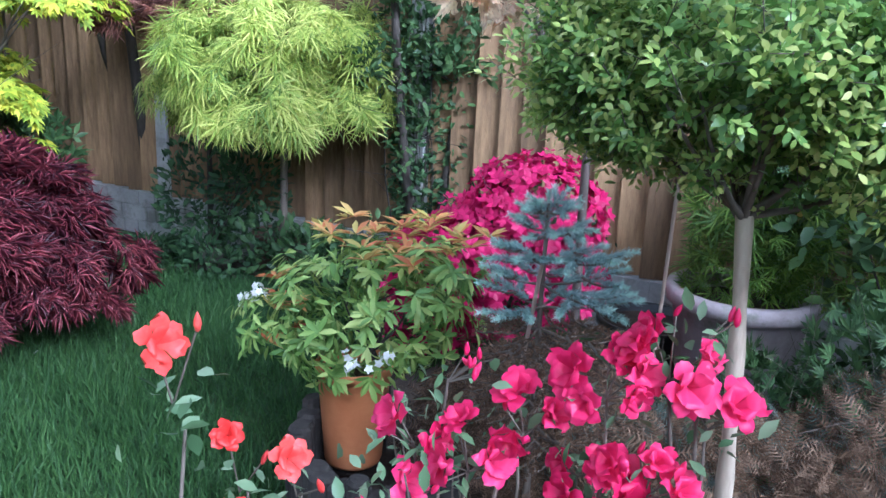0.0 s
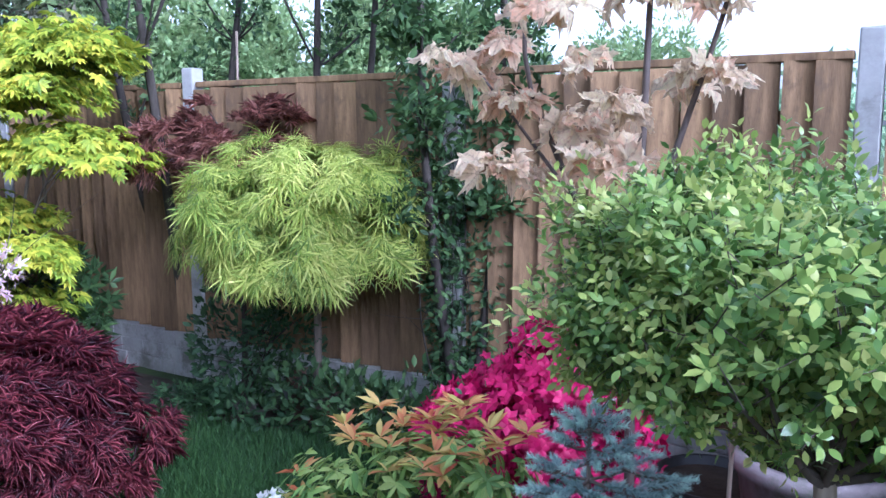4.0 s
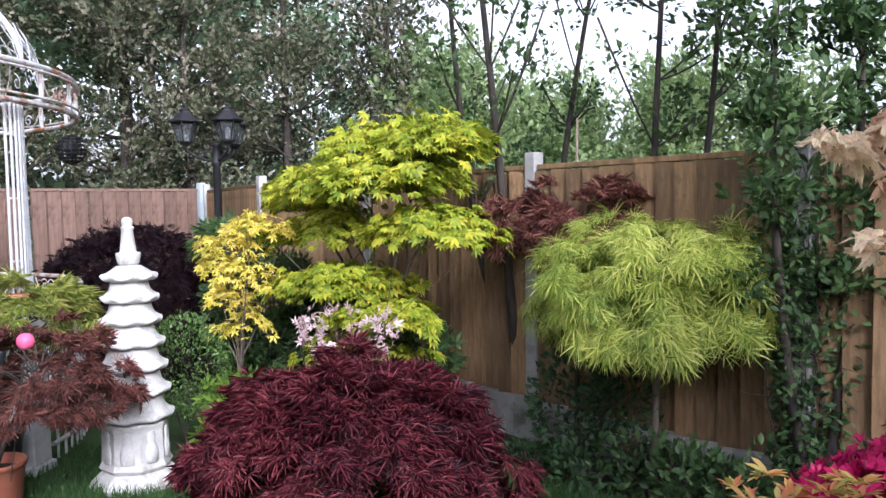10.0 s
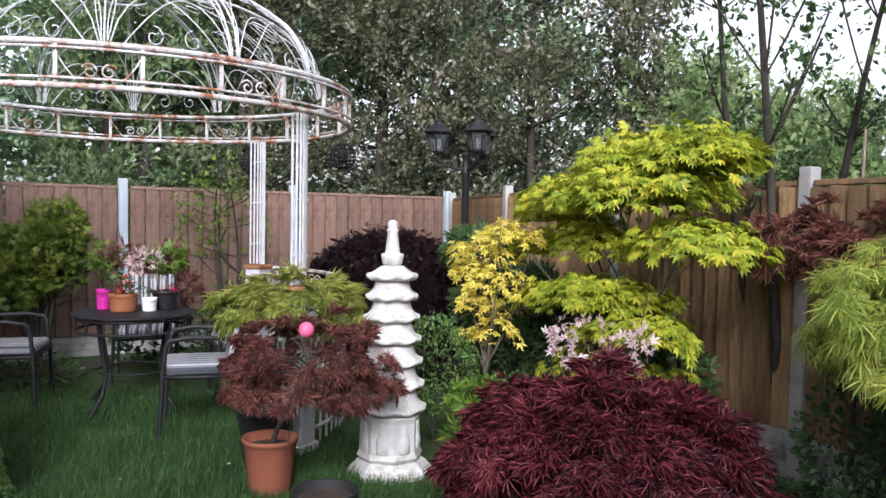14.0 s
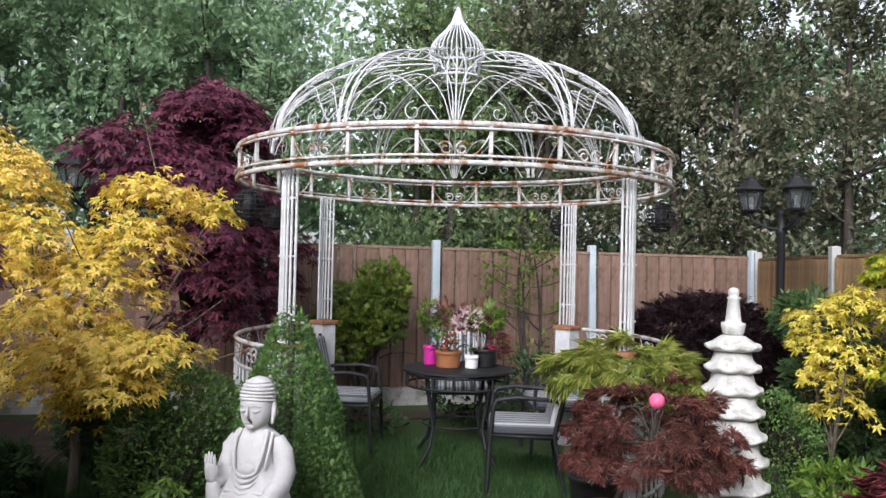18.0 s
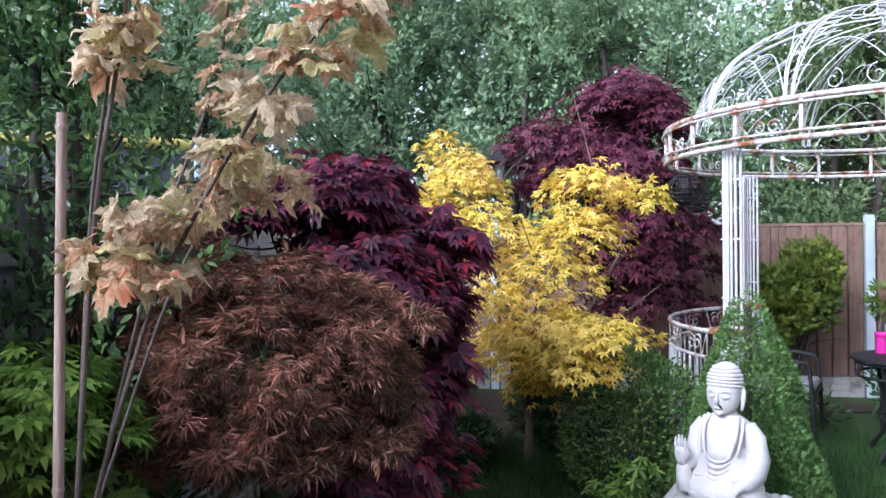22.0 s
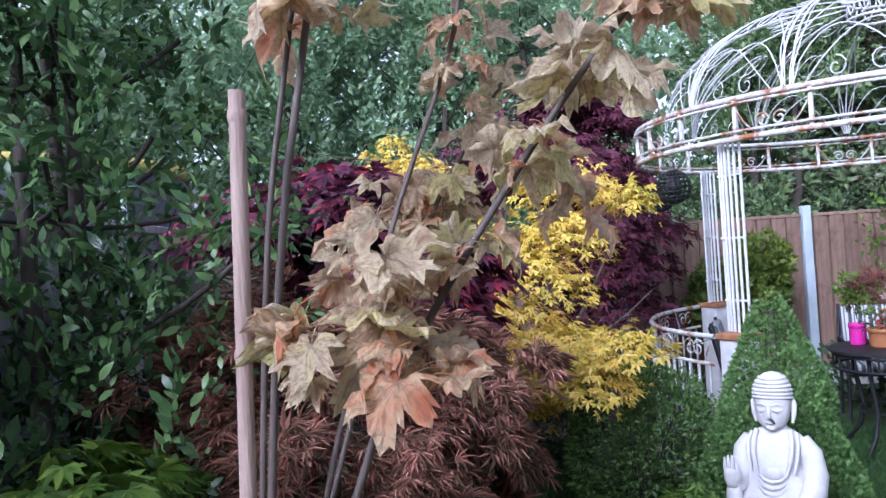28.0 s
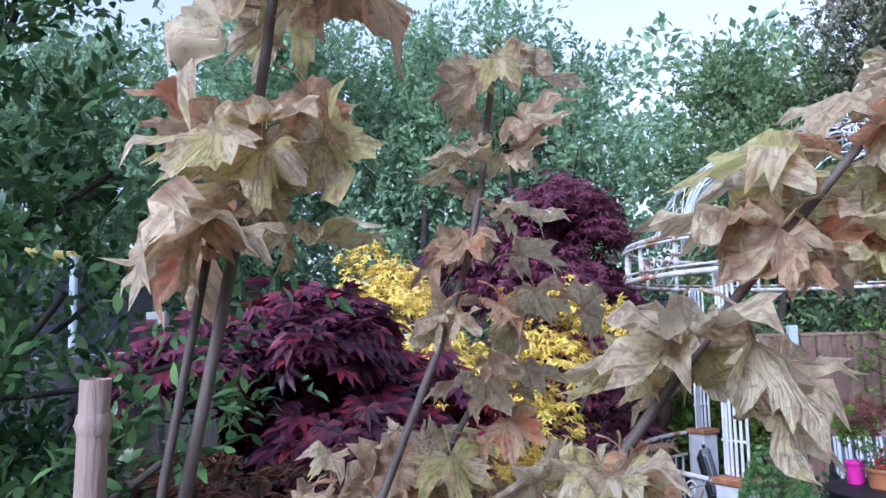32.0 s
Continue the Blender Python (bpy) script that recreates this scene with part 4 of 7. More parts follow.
CONE_LEAF = leaf_mat("clipped_conifer_leaf", [(0.05, 0.115, 0.035), (0.125, 0.23, 0.065), (0.23, 0.36, 0.11)], 0.5, 0.2)
CONIFER = leaf_mat("conifer_leaf", [(0.035, 0.07, 0.012), (0.09, 0.14, 0.02), (0.22, 0.25, 0.035)], 0.55, 0.2)
GREEN = leaf_mat("green_leaf", [(0.03, 0.06, 0.022), (0.06, 0.115, 0.038), (0.115, 0.19, 0.06)], 0.5, 0.3)
GLOSSY = leaf_mat("glossy_green_leaf", [(0.018, 0.045, 0.018), (0.04, 0.085, 0.03), (0.08, 0.145, 0.05)], 0.65, 0.2)
FRESH = leaf_mat("fresh_green_leaf", [(0.05, 0.11, 0.018), (0.12, 0.21, 0.03), (0.24, 0.33, 0.05)], 0.45, 0.35)
# WOODS, WOODS_LIGHT and WOODS_BLUE are paled to paint in distance haze.
WOODS = leaf_mat("hazy_wood_leaf", [(0.09, 0.15, 0.075), (0.17, 0.25, 0.11), (0.28, 0.36, 0.16)], 0.5, 0.42, 0.8)
WOODS_LIGHT = leaf_mat("hazy_light_leaf", [(0.17, 0.26, 0.11), (0.27, 0.37, 0.16), (0.4, 0.48, 0.22)], 0.5, 0.45, 0.8)
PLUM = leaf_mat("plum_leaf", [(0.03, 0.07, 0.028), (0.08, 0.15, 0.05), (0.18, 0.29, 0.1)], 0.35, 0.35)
WOODS_BLUE = leaf_mat("hazy_blue_green_leaf", [(0.14, 0.24, 0.145), (0.25, 0.37, 0.21), (0.38, 0.49, 0.28)], 0.5, 0.45, 0.8)
WOODS_GREY = leaf_mat("blossom_tree_leaf", [(0.04, 0.06, 0.03), (0.09, 0.115, 0.055), (0.18, 0.18, 0.11), (0.38, 0.33, 0.26)], 0.5, 0.38, 0.9)
SPRUCE = leaf_mat("blue_spruce_needle", [(0.17, 0.26, 0.24), (0.32, 0.45, 0.42), (0.5, 0.63, 0.59)], 0.5, 0.1)
PIERIS = leaf_mat("pieris_leaf", [(0.1, 0.2, 0.045), (0.25, 0.38, 0.085), (0.5, 0.57, 0.17)], 0.4, 0.25, 5)
PIERIS_TIP = leaf_mat("pieris_young_leaf", [(0.5, 0.1, 0.05), (0.6, 0.28, 0.1), (0.6, 0.48, 0.14), (0.45, 0.45, 0.1)], 0.4, 0.35, 5)
MAGENTA = leaf_mat("magenta_petal", [(0.36, 0.004, 0.07), (0.52, 0.008, 0.11), (0.64, 0.02, 0.15)], 0.5, 0.3)
ROSE = leaf_mat("rose_pink_petal", [(0.58, 0.008, 0.085), (0.74, 0.022, 0.13), (0.82, 0.06, 0.2)], 0.45, 0.35, per_object=True)
SCARLET = leaf_mat("scarlet_petal", [(0.62, 0.02, 0.02), (0.76, 0.06, 0.05), (0.82, 0.13, 0.1)], 0.45, 0.35, per_object=True)
BLOOM_WHITE = leaf_mat("white_petal", [(0.72, 0.7, 0.66), (0.8, 0.78, 0.74)], 0.5, 0.3)
BLOOM_PINK = leaf_mat("pale_pink_petal", [(0.6, 0.36, 0.38), (0.75, 0.55, 0.55), (0.8, 0.7, 0.7)], 0.5, 0.3)


def pale_leaf_mat(name, colours, blotch):
    """Bleached maple leaf: cream to salmon, mottled, with darker pink-brown blotches and edges."""
    m = leaf_mat(name, colours, 0.5, 0.55, 1.6, True)
    nt = m.node_tree
    n, l = nt.nodes, nt.links
    b = n["Principled BSDF"]
    src = b.inputs["Base Color"].links[0].from_socket
    co = n.new("ShaderNodeTexCoord")
    no = n.new("ShaderNodeTexNoise")
    no.inputs["Scale"].default_value, no.inputs["Detail"].default_value, no.inputs["Roughness"].default_value = 9, 5, 0.65
    l.new(co.outputs["Object"], no.inputs["Vector"])
    rr = ramp(n, [(0.52, (0, 0, 0)), (0.68, (0.7, 0.7, 0.7))])
    l.new(no.outputs["Fac"], rr.inputs[0])
    mx = n.new("ShaderNodeMix")
    mx.data_type = "RGBA"
    l.new(rr.outputs[0], mx.inputs["Factor"])
    l.new(src, mx.inputs["A"])
    mx.inputs["B"].default_value = (*blotch, 1)
    sx = n.new("ShaderNodeSeparateXYZ")
    l.new(co.outputs["Object"], sx.inputs[0])

    def op(kind, a, c):
        q = n.new("ShaderNodeMath")
        q.operation = kind
        for k, v in enumerate((a, c)):
            if isinstance(v, float):
                q.inputs[k].default_value = v
            else:
                l.new(v, q.inputs[k])
        return q.outputs[0]

    # veins: thin lines along the five lobe axes and short side veins
    ang = op("ARCTAN2", sx.outputs[0], sx.outputs[1])
    off = op("PINGPONG", ang, 0.45)
    rad = op("SQRT", op("ADD", op("MULTIPLY", sx.outputs[0], sx.outputs[0]), op("MULTIPLY", sx.outputs[1], sx.outputs[1])), 0.0)
    side = op("MULTIPLY", op("SINE", op("MULTIPLY", op("SUBTRACT", rad, op("MULTIPLY", op("MULTIPLY", off, rad), 0.9)), 42.0), 0.0), 0.03)
    dist = op("SUBTRACT", op("MULTIPLY", off, rad), op("MAXIMUM", side, 0.0))
    vr = ramp(n, [(0.003, (0.4, 0.4, 0.4)), (0.018, (0, 0, 0))])
    l.new(dist, vr.inputs[0])
    cv = n.new("ShaderNodeCombineXYZ")
    l.new(op("MULTIPLY", ang, 7.0), cv.inputs[0])
    l.new(op("MULTIPLY", rad, 2.6), cv.inputs[1])
    l.new(n.new("ShaderNodeObjectInfo").outputs["Random"], cv.inputs[2])
    st = n.new("ShaderNodeTexNoise")
    st.inputs["Scale"].default_value, st.inputs["Detail"].default_value, st.inputs["Roughness"].default_value = 1.7, 4, 0.6
    l.new(cv.outputs[0], st.inputs["Vector"])
    sr = ramp(n, [(0.52, (0, 0, 0)), (0.66, (0.72, 0.72, 0.72))])
    l.new(st.outputs["Fac"], sr.inputs[0])
    sm = n.new("ShaderNodeMix")
    sm.data_type = "RGBA"
    l.new(sr.outputs[0], sm.inputs["Factor"])
    l.new(mx.outputs["Result"], sm.inputs["A"])
    sm.inputs["B"].default_value = (*blotch, 1)
    mx = sm
    vm = n.new("ShaderNodeMix")
    vm.data_type = "RGBA"
    l.new(vr.outputs[0], vm.inputs["Factor"])
    l.new(mx.outputs["Result"], vm.inputs["A"])
    vm.inputs["B"].default_value = (0.3, 0.19, 0.13, 1)
    mx = vm
    l.new(mx.outputs["Result"], b.inputs["Base Color"])
    for node in n:
        if node.bl_idname == "ShaderNodeBsdfTranslucent":
            l.new(mx.outputs["Result"], node.inputs["Color"])
    bp = n.new("ShaderNodeBump")
    bp.inputs["Strength"].default_value, bp.inputs["Distance"].default_value = 0.6, 0.05
    l.new(st.outputs["Fac"], bp.inputs["Height"])
    l.new(bp.outputs[0], b.inputs["Normal"])
    return m


PALE = pale_leaf_mat("bleached_maple_leaf", [(0.66, 0.64, 0.27), (0.84, 0.74, 0.36), (0.86, 0.75, 0.52), (0.72, 0.58, 0.4), (0.88, 0.76, 0.5), (0.46, 0.3, 0.2), (0.87, 0.66, 0.42), (0.82, 0.46, 0.27), (0.7, 0.24, 0.12)], (0.45, 0.27, 0.17))
# Paler leaf set for the far maple, with its backlight painted into the colours.
CREAM = pale_leaf_mat("backlit_maple_leaf", [(0.86, 0.76, 0.46), (0.88, 0.78, 0.54), (0.86, 0.68, 0.46), (0.88, 0.76, 0.52), (0.86, 0.6, 0.4), (0.82, 0.48, 0.3)], (0.7, 0.49, 0.34))


# ---- plant builders ----
def maple(name, at, pads, leaf, template, count, size, label, seed, trunk_r=0.022, fork=0.45, bark=BARK, category="maple tree", jitter=0.35):
    """A layered maple: pads are in metres from its foot."""
    rng = rng_of(seed)
    t = thing(name, at, label, category)
    fx, fy = np.mean([p[0] for p in pads]) * 0.3, np.mean([p[1] for p in pads]) * 0.3
    put("trunk", tubes("trunk", limb_paths((0, 0, 0), (fx, fy, fork), [(p[0], p[1], p[2]) for p in pads], trunk_r, rng, 2), bark, 7), t)
    p, a, n = crown_pads(rng, pads, count)
    put("crown", leaves("crown", template, p, a, n, size * (0.7 + 0.6 * rng.rand(len(p))), leaf, rng, jitter), t)
    return t


def weeping(name, at, centre, radius, leaf, count, size, label, seed, trunk_r=0.02, template=LACE, bark=BARK, lumps=0.07, low=-0.25, hang=0.9, category="maple tree", inner=0.6, tuft=60, pad=1.0, jit=0.28):
    """A weeping cut-leaved maple: overlapping drooping sprays on arching limbs, like shingles on a dome. centre and radius are in metres from its foot."""
    rng = rng_of(seed)
    t = thing(name, at, label, category)
    c, r = np.array(centre, float), np.array(radius, float)
    nt = max(24, count // tuft)
    base, d = in_blob(rng, nt, c, r, inner, low)
    base = c + (base - c) * (1 + rng.normal(0, lumps, (nt, 1)))
    n = unit(d / r)
    h = unit(d * (1, 1, 0) + rng.normal(0, 0.02, d.shape))
    td = unit(n * n[:, 2:] + np.array([0, 0, -0.8]) * hang + 0.8 * h)
    side = unit(np.cross(td, n))
    top = c + (0, 0, r[2] * 0.1)
    put("trunk", tubes("trunk", limb_paths((0, 0, 0), tuple(top), [], trunk_r, rng), bark, 7), t)
    for k in range(min(26, nt)):
        put("limb", tubes("limb", [(arc(top - (0, 0, rng.rand() * 0.1), base[k] - n[k] * 0.02, (0, 0, r[2] * 0.14), 9), np.linspace(trunk_r * 0.4, 0.0025, 9))], bark, 5), t)
    k = rng.randint(0, nt, count)
    span = (0.27 * max(r) * pad * (0.65 + 0.7 * rng.rand(nt)))[k][:, None]
    u = rng.rand(count, 1) ** 0.8 * 1.3 - 0.3
    v = rng.normal(0, 0.42, (count, 1)) * (0.45 + 0.55 * np.clip(u, 0, 1))
    lift = 0.3 - 0.25 * u - 0.4 * (u ** 2 + v ** 2) + rng.normal(0, 0.07, (count, 1))
    p = base[k] + span * (td[k] * u + side[k] * v + n[k] * lift)
    ax = td[k] + side[k] * (v * 1.3 + rng.normal(0, 0.35, (count, 1))) + np.array([0, 0, -1.0]) * hang * 0.4 * rng.rand(count, 1)
    put("crown", leaves("crown", template, p, ax, n[k] + np.array([0, 0, 0.6]), size * (0.6 + 0.7 * rng.rand(count)), leaf, rng, jit), t)
    return t


def shrub(name, at, blobs, leaf, template, count, size, label, seed, bark=BARK_DARK, category="shrub", shell=0.6, lumps=0.04, trunk_r=0.012, jitter=0.55, up=0.4, low=-1.0):
    """A bush of leaf blobs (x, y, z, rx, ry, rz) in metres from its foot."""
    rng = rng_of(seed)
    t = thing(name, at, label, category)
    put("branchwork", tubes("branchwork", limb_paths((0, 0, 0), (0, 0, 0.08), [(b[0] + rng.normal(0, 0.3) * b[3], b[1] + rng.normal(0, 0.3) * b[4], b[2] + 0.3 * b[5]) for b in blobs for _ in range(4)], trunk_r, rng, 2), bark, 5), t)
    vol = sum(b[3] * b[4] + b[3] * b[5] for b in blobs)
    ps, ds = [], []
    for k, b in enumerate(blobs):
        p, d = in_blob(rng, max(20, int(count * (b[3] * b[4] + b[3] * b[5]) / vol)), b[:3], b[3:], shell, low)
        ps.append(bumpy(p, 2.5 / max(b[3:]), lumps, seed + k)), ds.append(d)
    p, d = np.concatenate(ps), np.concatenate(ds)
    keep = p[:, 2] > 0.02
    p, d = p[keep], d[keep]
    put("foliage", leaves("foliage", template, p, d + np.array([0, 0, up]), d * 0.6 + np.array([0, 0, 0.8]), size * (0.6 + 0.8 * rng.rand(len(p))), leaf, rng, jitter), t)
    return t


def tall_tree(name, at, height, spread, leaf, count, size, label, seed, trunk_r=0.09, bark=BARK_DARK, bare=0.25, template=DIAMOND, stems=1, clumps=40, category="tree", group="", clump_r=0.42, taper=0.12, sway=1.0, slim=False, rise=1.0, ivy=0):
    """A free-growing tree: limbs, twigs and clumps of leaves with gaps between them."""
    rng = rng_of(seed)
    t = thing(name, at, label, category, group)
    paths, tips = [], []
    for s in range(stems):
        lean = rng.normal(0, 0.12 * spread, 3) if stems > 1 else rng.normal(0, 0.05 * spread, 3)
        lean *= sway
        lean[2] = 0
        top = np.array([0, 0, height * rng.uniform(0.86, 1.0)]) + lean * 2.2
        foot = lean * 0.35
        main = arc(foot, top, rng.normal(0, 0.04, 3) * height * (1, 1, 0), 12)
        paths.append((main, np.linspace(trunk_r, trunk_r * taper, 12)))
        if ivy:
            vine, turn = rng_of(seed + 500 + s), 6.283 * np.random.RandomState(seed + s).rand(ivy)
            q = 0.4 + 6.2 * vine.rand(ivy)
            at_ = np.stack([np.interp(q, np.arange(12), main[:, c]) for c in range(3)], 1)
            out = np.stack([np.cos(turn), np.sin(turn), 0 * turn], 1)
            put("ivy", leaves("ivy", OVAL, at_ + out * 0.045 + vine.normal(0, 0.022, (ivy, 3)), out - np.array([0, 0, 0.3]), out + np.array([0, 0, 0.6]), 0.042 * (0.6 + 0.7 * vine.rand(ivy)), leaf, vine, 0.5), t, "dark ivy climbing the stem", kind="stuff")
        for _ in range(max(4, clumps // stems)):
            u = bare + (1 - bare) * rng.rand() ** 0.85
            s0 = main[int(u * 11)]
            a = rng.rand() * 6.283
            reach = spread * (0.35 + 0.75 * rng.rand()) * (1.15 - u * 0.75)
            reach *= 0.3 + 0.95 * u if slim else 1.0
            e = s0 + np.array([math.cos(a) * reach, math.sin(a) * reach, reach * rng.uniform(0.15, 0.8) * rise])
            paths.append((arc(s0, e, (0, 0, -0.06 * reach), 6), np.linspace(trunk_r * 0.3 * (1 - u * 0.7), 0.006, 6)))
            tips += [e, s0 + (e - s0) * 0.6]
    tips = np.array(tips)
    put("trunk", tubes("trunk", paths, bark, 6), t)
    # leaves stand along short upright sprays at the limbs' ends
    ns = len(tips) * 6
    root = tips[np.arange(ns) % len(tips)] + rng.normal(0, 0.35 * clump_r, (ns, 3))
    way = unit(rng.normal(0, 0.55, (ns, 3)) + np.array([0, 0, 0.6]))
    long = clump_r * (0.7 + 0.8 * rng.rand(ns))
    idx = rng.randint(0, ns, count)
    u = rng.rand(count, 1)
    off = unit(rng.normal(0, 1, (count, 3)))
    p = root[idx] + way[idx] * long[idx][:, None] * u + off * clump_r * 0.16 * rng.rand(count, 1)
    p[:, 2] = np.maximum(p[:, 2], 0.1)
    put("crown", leaves("crown", template, p, off * 0.8 + way[idx], off * 0.5 + np.array([0, 0, 0.8]), size * (0.6 + 0.8 * rng.rand(count)), leaf, rng, 0.35), t)
    return t


# ---- the bed by the warm fence ----
weeping("ball_maple", (-1.27, 4.03, 0), (0.02, -0.02, 1.0), (0.54, 0.54, 0.39), GREENLACE, 7600, 0.092, "green cut-leaved weeping maple grafted as a ball on a straight stem", 21, 0.021, template=LACE_SOFT, low=-0.3, hang=1.0, inner=0.6, tuft=36, pad=0.9, lumps=0.06, jit=0.44)
maple("lime_maple", (-2.95, 4.1, 0), [(0.42, -0.12, 1.8, 0.42, 0.38, 0.1), (-0.05, -0.05, 1.84, 0.4, 0.36, 0.1), (-0.62, 0.0, 1.62, 0.36, 0.34, 0.09), (0.1, -0.3, 1.62, 0.55, 0.4, 0.1), (-0.95, 0.15, 1.5, 0.3, 0.26, 0.06), (0.5, -0.25, 1.38, 0.36, 0.3, 0.07), (-0.35, -0.1, 1.36, 0.36, 0.32, 0.07),
      (-0.05, -0.35, 1.02, 0.46, 0.34, 0.07), (0.3, -0.42, 0.86, 0.36, 0.3, 0.06), (-0.45, -0.3, 0.98, 0.3, 0.28, 0.06), (0.05, -0.42, 0.66, 0.36, 0.24, 0.06)], LIME, MAPLE_WIDE, 6200, 0.061, "lime green and yellow layered Japanese maple beside the fence", 22, 0.026, 0.6, BARK)
maple("golden_maple_small", (-3.88, 3.62, 0), [(0.18, 0, 1.38, 0.17, 0.15, 0.05), (-0.02, 0, 1.27, 0.2, 0.18, 0.06), (0.34, 0.05, 1.33, 0.15, 0.12, 0.04), (-0.15, -0.02, 1.1, 0.2, 0.17, 0.06), (0.12, -0.02, 1.07, 0.2, 0.18, 0.07), (-0.02, -0.04, 0.88, 0.17, 0.16, 0.07), (0.1, 0, 0.76, 0.14, 0.13, 0.06), (-0.12, -0.03, 0.68, 0.1, 0.1, 0.05), (-0.28, 0, 1.24, 0.12, 0.1, 0.04)],
      LEMON, MAPLE, 900, 0.052, "small golden yellow Japanese maple behind the pagoda", 23, 0.012, 0.5)
weeping("crimson_maple", (-2.04, 2.72, 0), (0, 0, 0.38), (0.6, 0.6, 0.41), REDLACE, 10500, 0.074, "crimson weeping cut-leaved maple forming a low dome on the lawn", 24, 0.03, low=-0.25, hang=0.55, inner=0.58, tuft=46, pad=0.95, lumps=0.075, bark=BARK_DARK, jit=0.5)
weeping("bronze_maple", (-1.86, 4.36, 0), (0, 0, 1.32), (0.54, 0.42, 0.24), BROWNLACE, 2800, 0.068, "bronze red weeping maple tied to a cane by the fence", 25, 0.016, low=-0.6, hang=0.3, inner=0.35, tuft=36, pad=0.8, bark=BARK_DARK, jit=0.45)
cane = thing("garden_cane", (-1.95, 4.5, 0), "thin bamboo cane standing in the bed", "cane")
put("cane", tubes("cane", [(arc((0, 0, 0), (0.03, 0.03, 1.96), (0, 0, 0), 4), 0.007)], BAMBOO, 6), cane)
tall_tree("pear_tree", (-2.5, 4.92, 0), 4.2, 0.5, GREEN, 4200, 0.045, "slim upright tree with dark stems and sparse leaves", 26, 0.036, stems=3, bare=0.42, clumps=60, clump_r=0.15, taper=0.16, sway=3.6, rise=2.8)
tall_tree("pear_tree", (-1.55, 4.62, 0), 4.0, 0.45, GREEN, 3400, 0.045, "slim upright tree with dark stems and sparse leaves", 27, 0.03, stems=2, bare=0.45, clumps=46, clump_r=0.15, taper=0.16, sway=3.2, rise=2.8)
tall_tree("apple_tree", (-0.54, 4.09, 0), 3.9, 0.29, GREEN, 13000, 0.046, "tall narrow leafy tree trained against a fence post", 28, 0.026, stems=2, bare=0.28, clumps=80, clump_r=0.14, template=OVAL, taper=0.2, sway=0.5, slim=True, rise=1.8, ivy=900)
shrub("post_ivy", (-0.6, 4.1, 0), [(0, 0, 0.3 + 0.22 * k, 0.11, 0.09, 0.16) for k in range(7)], GLOSSY, OVAL, 1500, 0.04, "dark ivy climbing the concrete fence post", 128, shell=0.8)

# low planting under the fence
shrub("fern_clump", (-0.9, 4.0, 0), [(0, 0, 0.12, 0.2, 0.12, 0.1), (-0.3, 0.1, 0.14, 0.18, 0.12, 0.12)], GLOSSY, OVAL, 420, 0.05, "dark green evergreen clump below the fence", 31)
shrub("evergreen_shrub", (-1.72, 4.1, 0), [(0, 0, 0.35, 0.26, 0.2, 0.33), (0.28, -0.05, 0.48, 0.2, 0.16, 0.28)], GLOSSY, OVAL, 1500, 0.045, "dark evergreen shrub with a few white flowers", 32)
shrub("ivy_clump", (-0.3, 3.9, 0), [(0, 0, 0.14, 0.4, 0.2, 0.12)], GREEN, OVAL, 420, 0.055, "low dark ivy below the fence", 33)
for k, (x, y, z, r) in enumerate(((-0.98, 3.86, 0.1, 0.16), (-1.62, 3.92, 0.12, 0.17), (-0.42, 3.72, 0.1, 0.15), (-2.0, 4.05, 0.1, 0.16), (-1.15, 4.12, 0.16, 0.18), (-0.7, 3.9, 0.08, 0.13))):
    shrub("fern_clump", (x, y, 0), [(0, 0, z, r, r * 0.8, z * 0.9), (r * 0.7, 0.03, z * 0.8, r * 0.7, r * 0.6, z * 0.7)], (GREEN, GLOSSY)[k % 2], (MAPLE, OVAL, FERN)[k % 3], 260, 0.05, ("low leafy seedlings in the dark bed", "dark green evergreen clump below the fence")[k % 2], 330 + k)
shrub("green_maple_low", (-3.25, 3.15, 0), [(0, 0, 0.25, 0.3, 0.25, 0.14), (-0.2, 0.1, 0.4, 0.2, 0.2, 0.12)], FRESH, MAPLE, 420, 0.075, "low fresh green maple seedling beside the pagoda", 34)
shrub("box_ball", (-3.95, 3.25, 0), [(0, 0, 0.5, 0.27, 0.27, 0.3)], BOX_LEAF, OVAL, 3600, 0.022, "dark green clipped box ball behind the pagoda", 35, shell=0.85)
shrub("dark_maple_behind", (-4.2, 4.15, 0), [(0, 0, 0.7, 0.55, 0.4, 0.5), (0.5, 0.1, 0.6, 0.5, 0.3, 0.45), (-0.35, 0, 1.2, 0.35, 0.3, 0.2), (1.1, 0.0, 0.45, 0.5, 0.3, 0.4)], GREEN, MAPLE, 3400, 0.08, "dark green feathery maple in the shade of the corner", 36, trunk_r=0.02)
shrub("azalea_pale", (-2.75, 3.4, 0.06), [(0, 0, 0.72, 0.2, 0.15, 0.12), (0.3, 0.0, 0.8, 0.1, 0.1, 0.12), (-0.25, 0.0, 0.78, 0.12, 0.1, 0.1)], BLOOM_PINK, MAPLE, 240, 0.036, "pale pink blossoming azalea above the crimson maple", 37)
shrub("dark_mound_maple", (-5.85, 4.1, 0), [(0, 0, 0.72, 0.78, 0.7, 0.62), (0.3, -0.1, 0.6, 0.6, 0.55, 0.52)], MOUND, LACE, 15000, 0.06, "very dark purple mounded maple near the back fence", 38, category="maple tree", shell=0.8, lumps=0.03, trunk_r=0.03, up=-0.3)

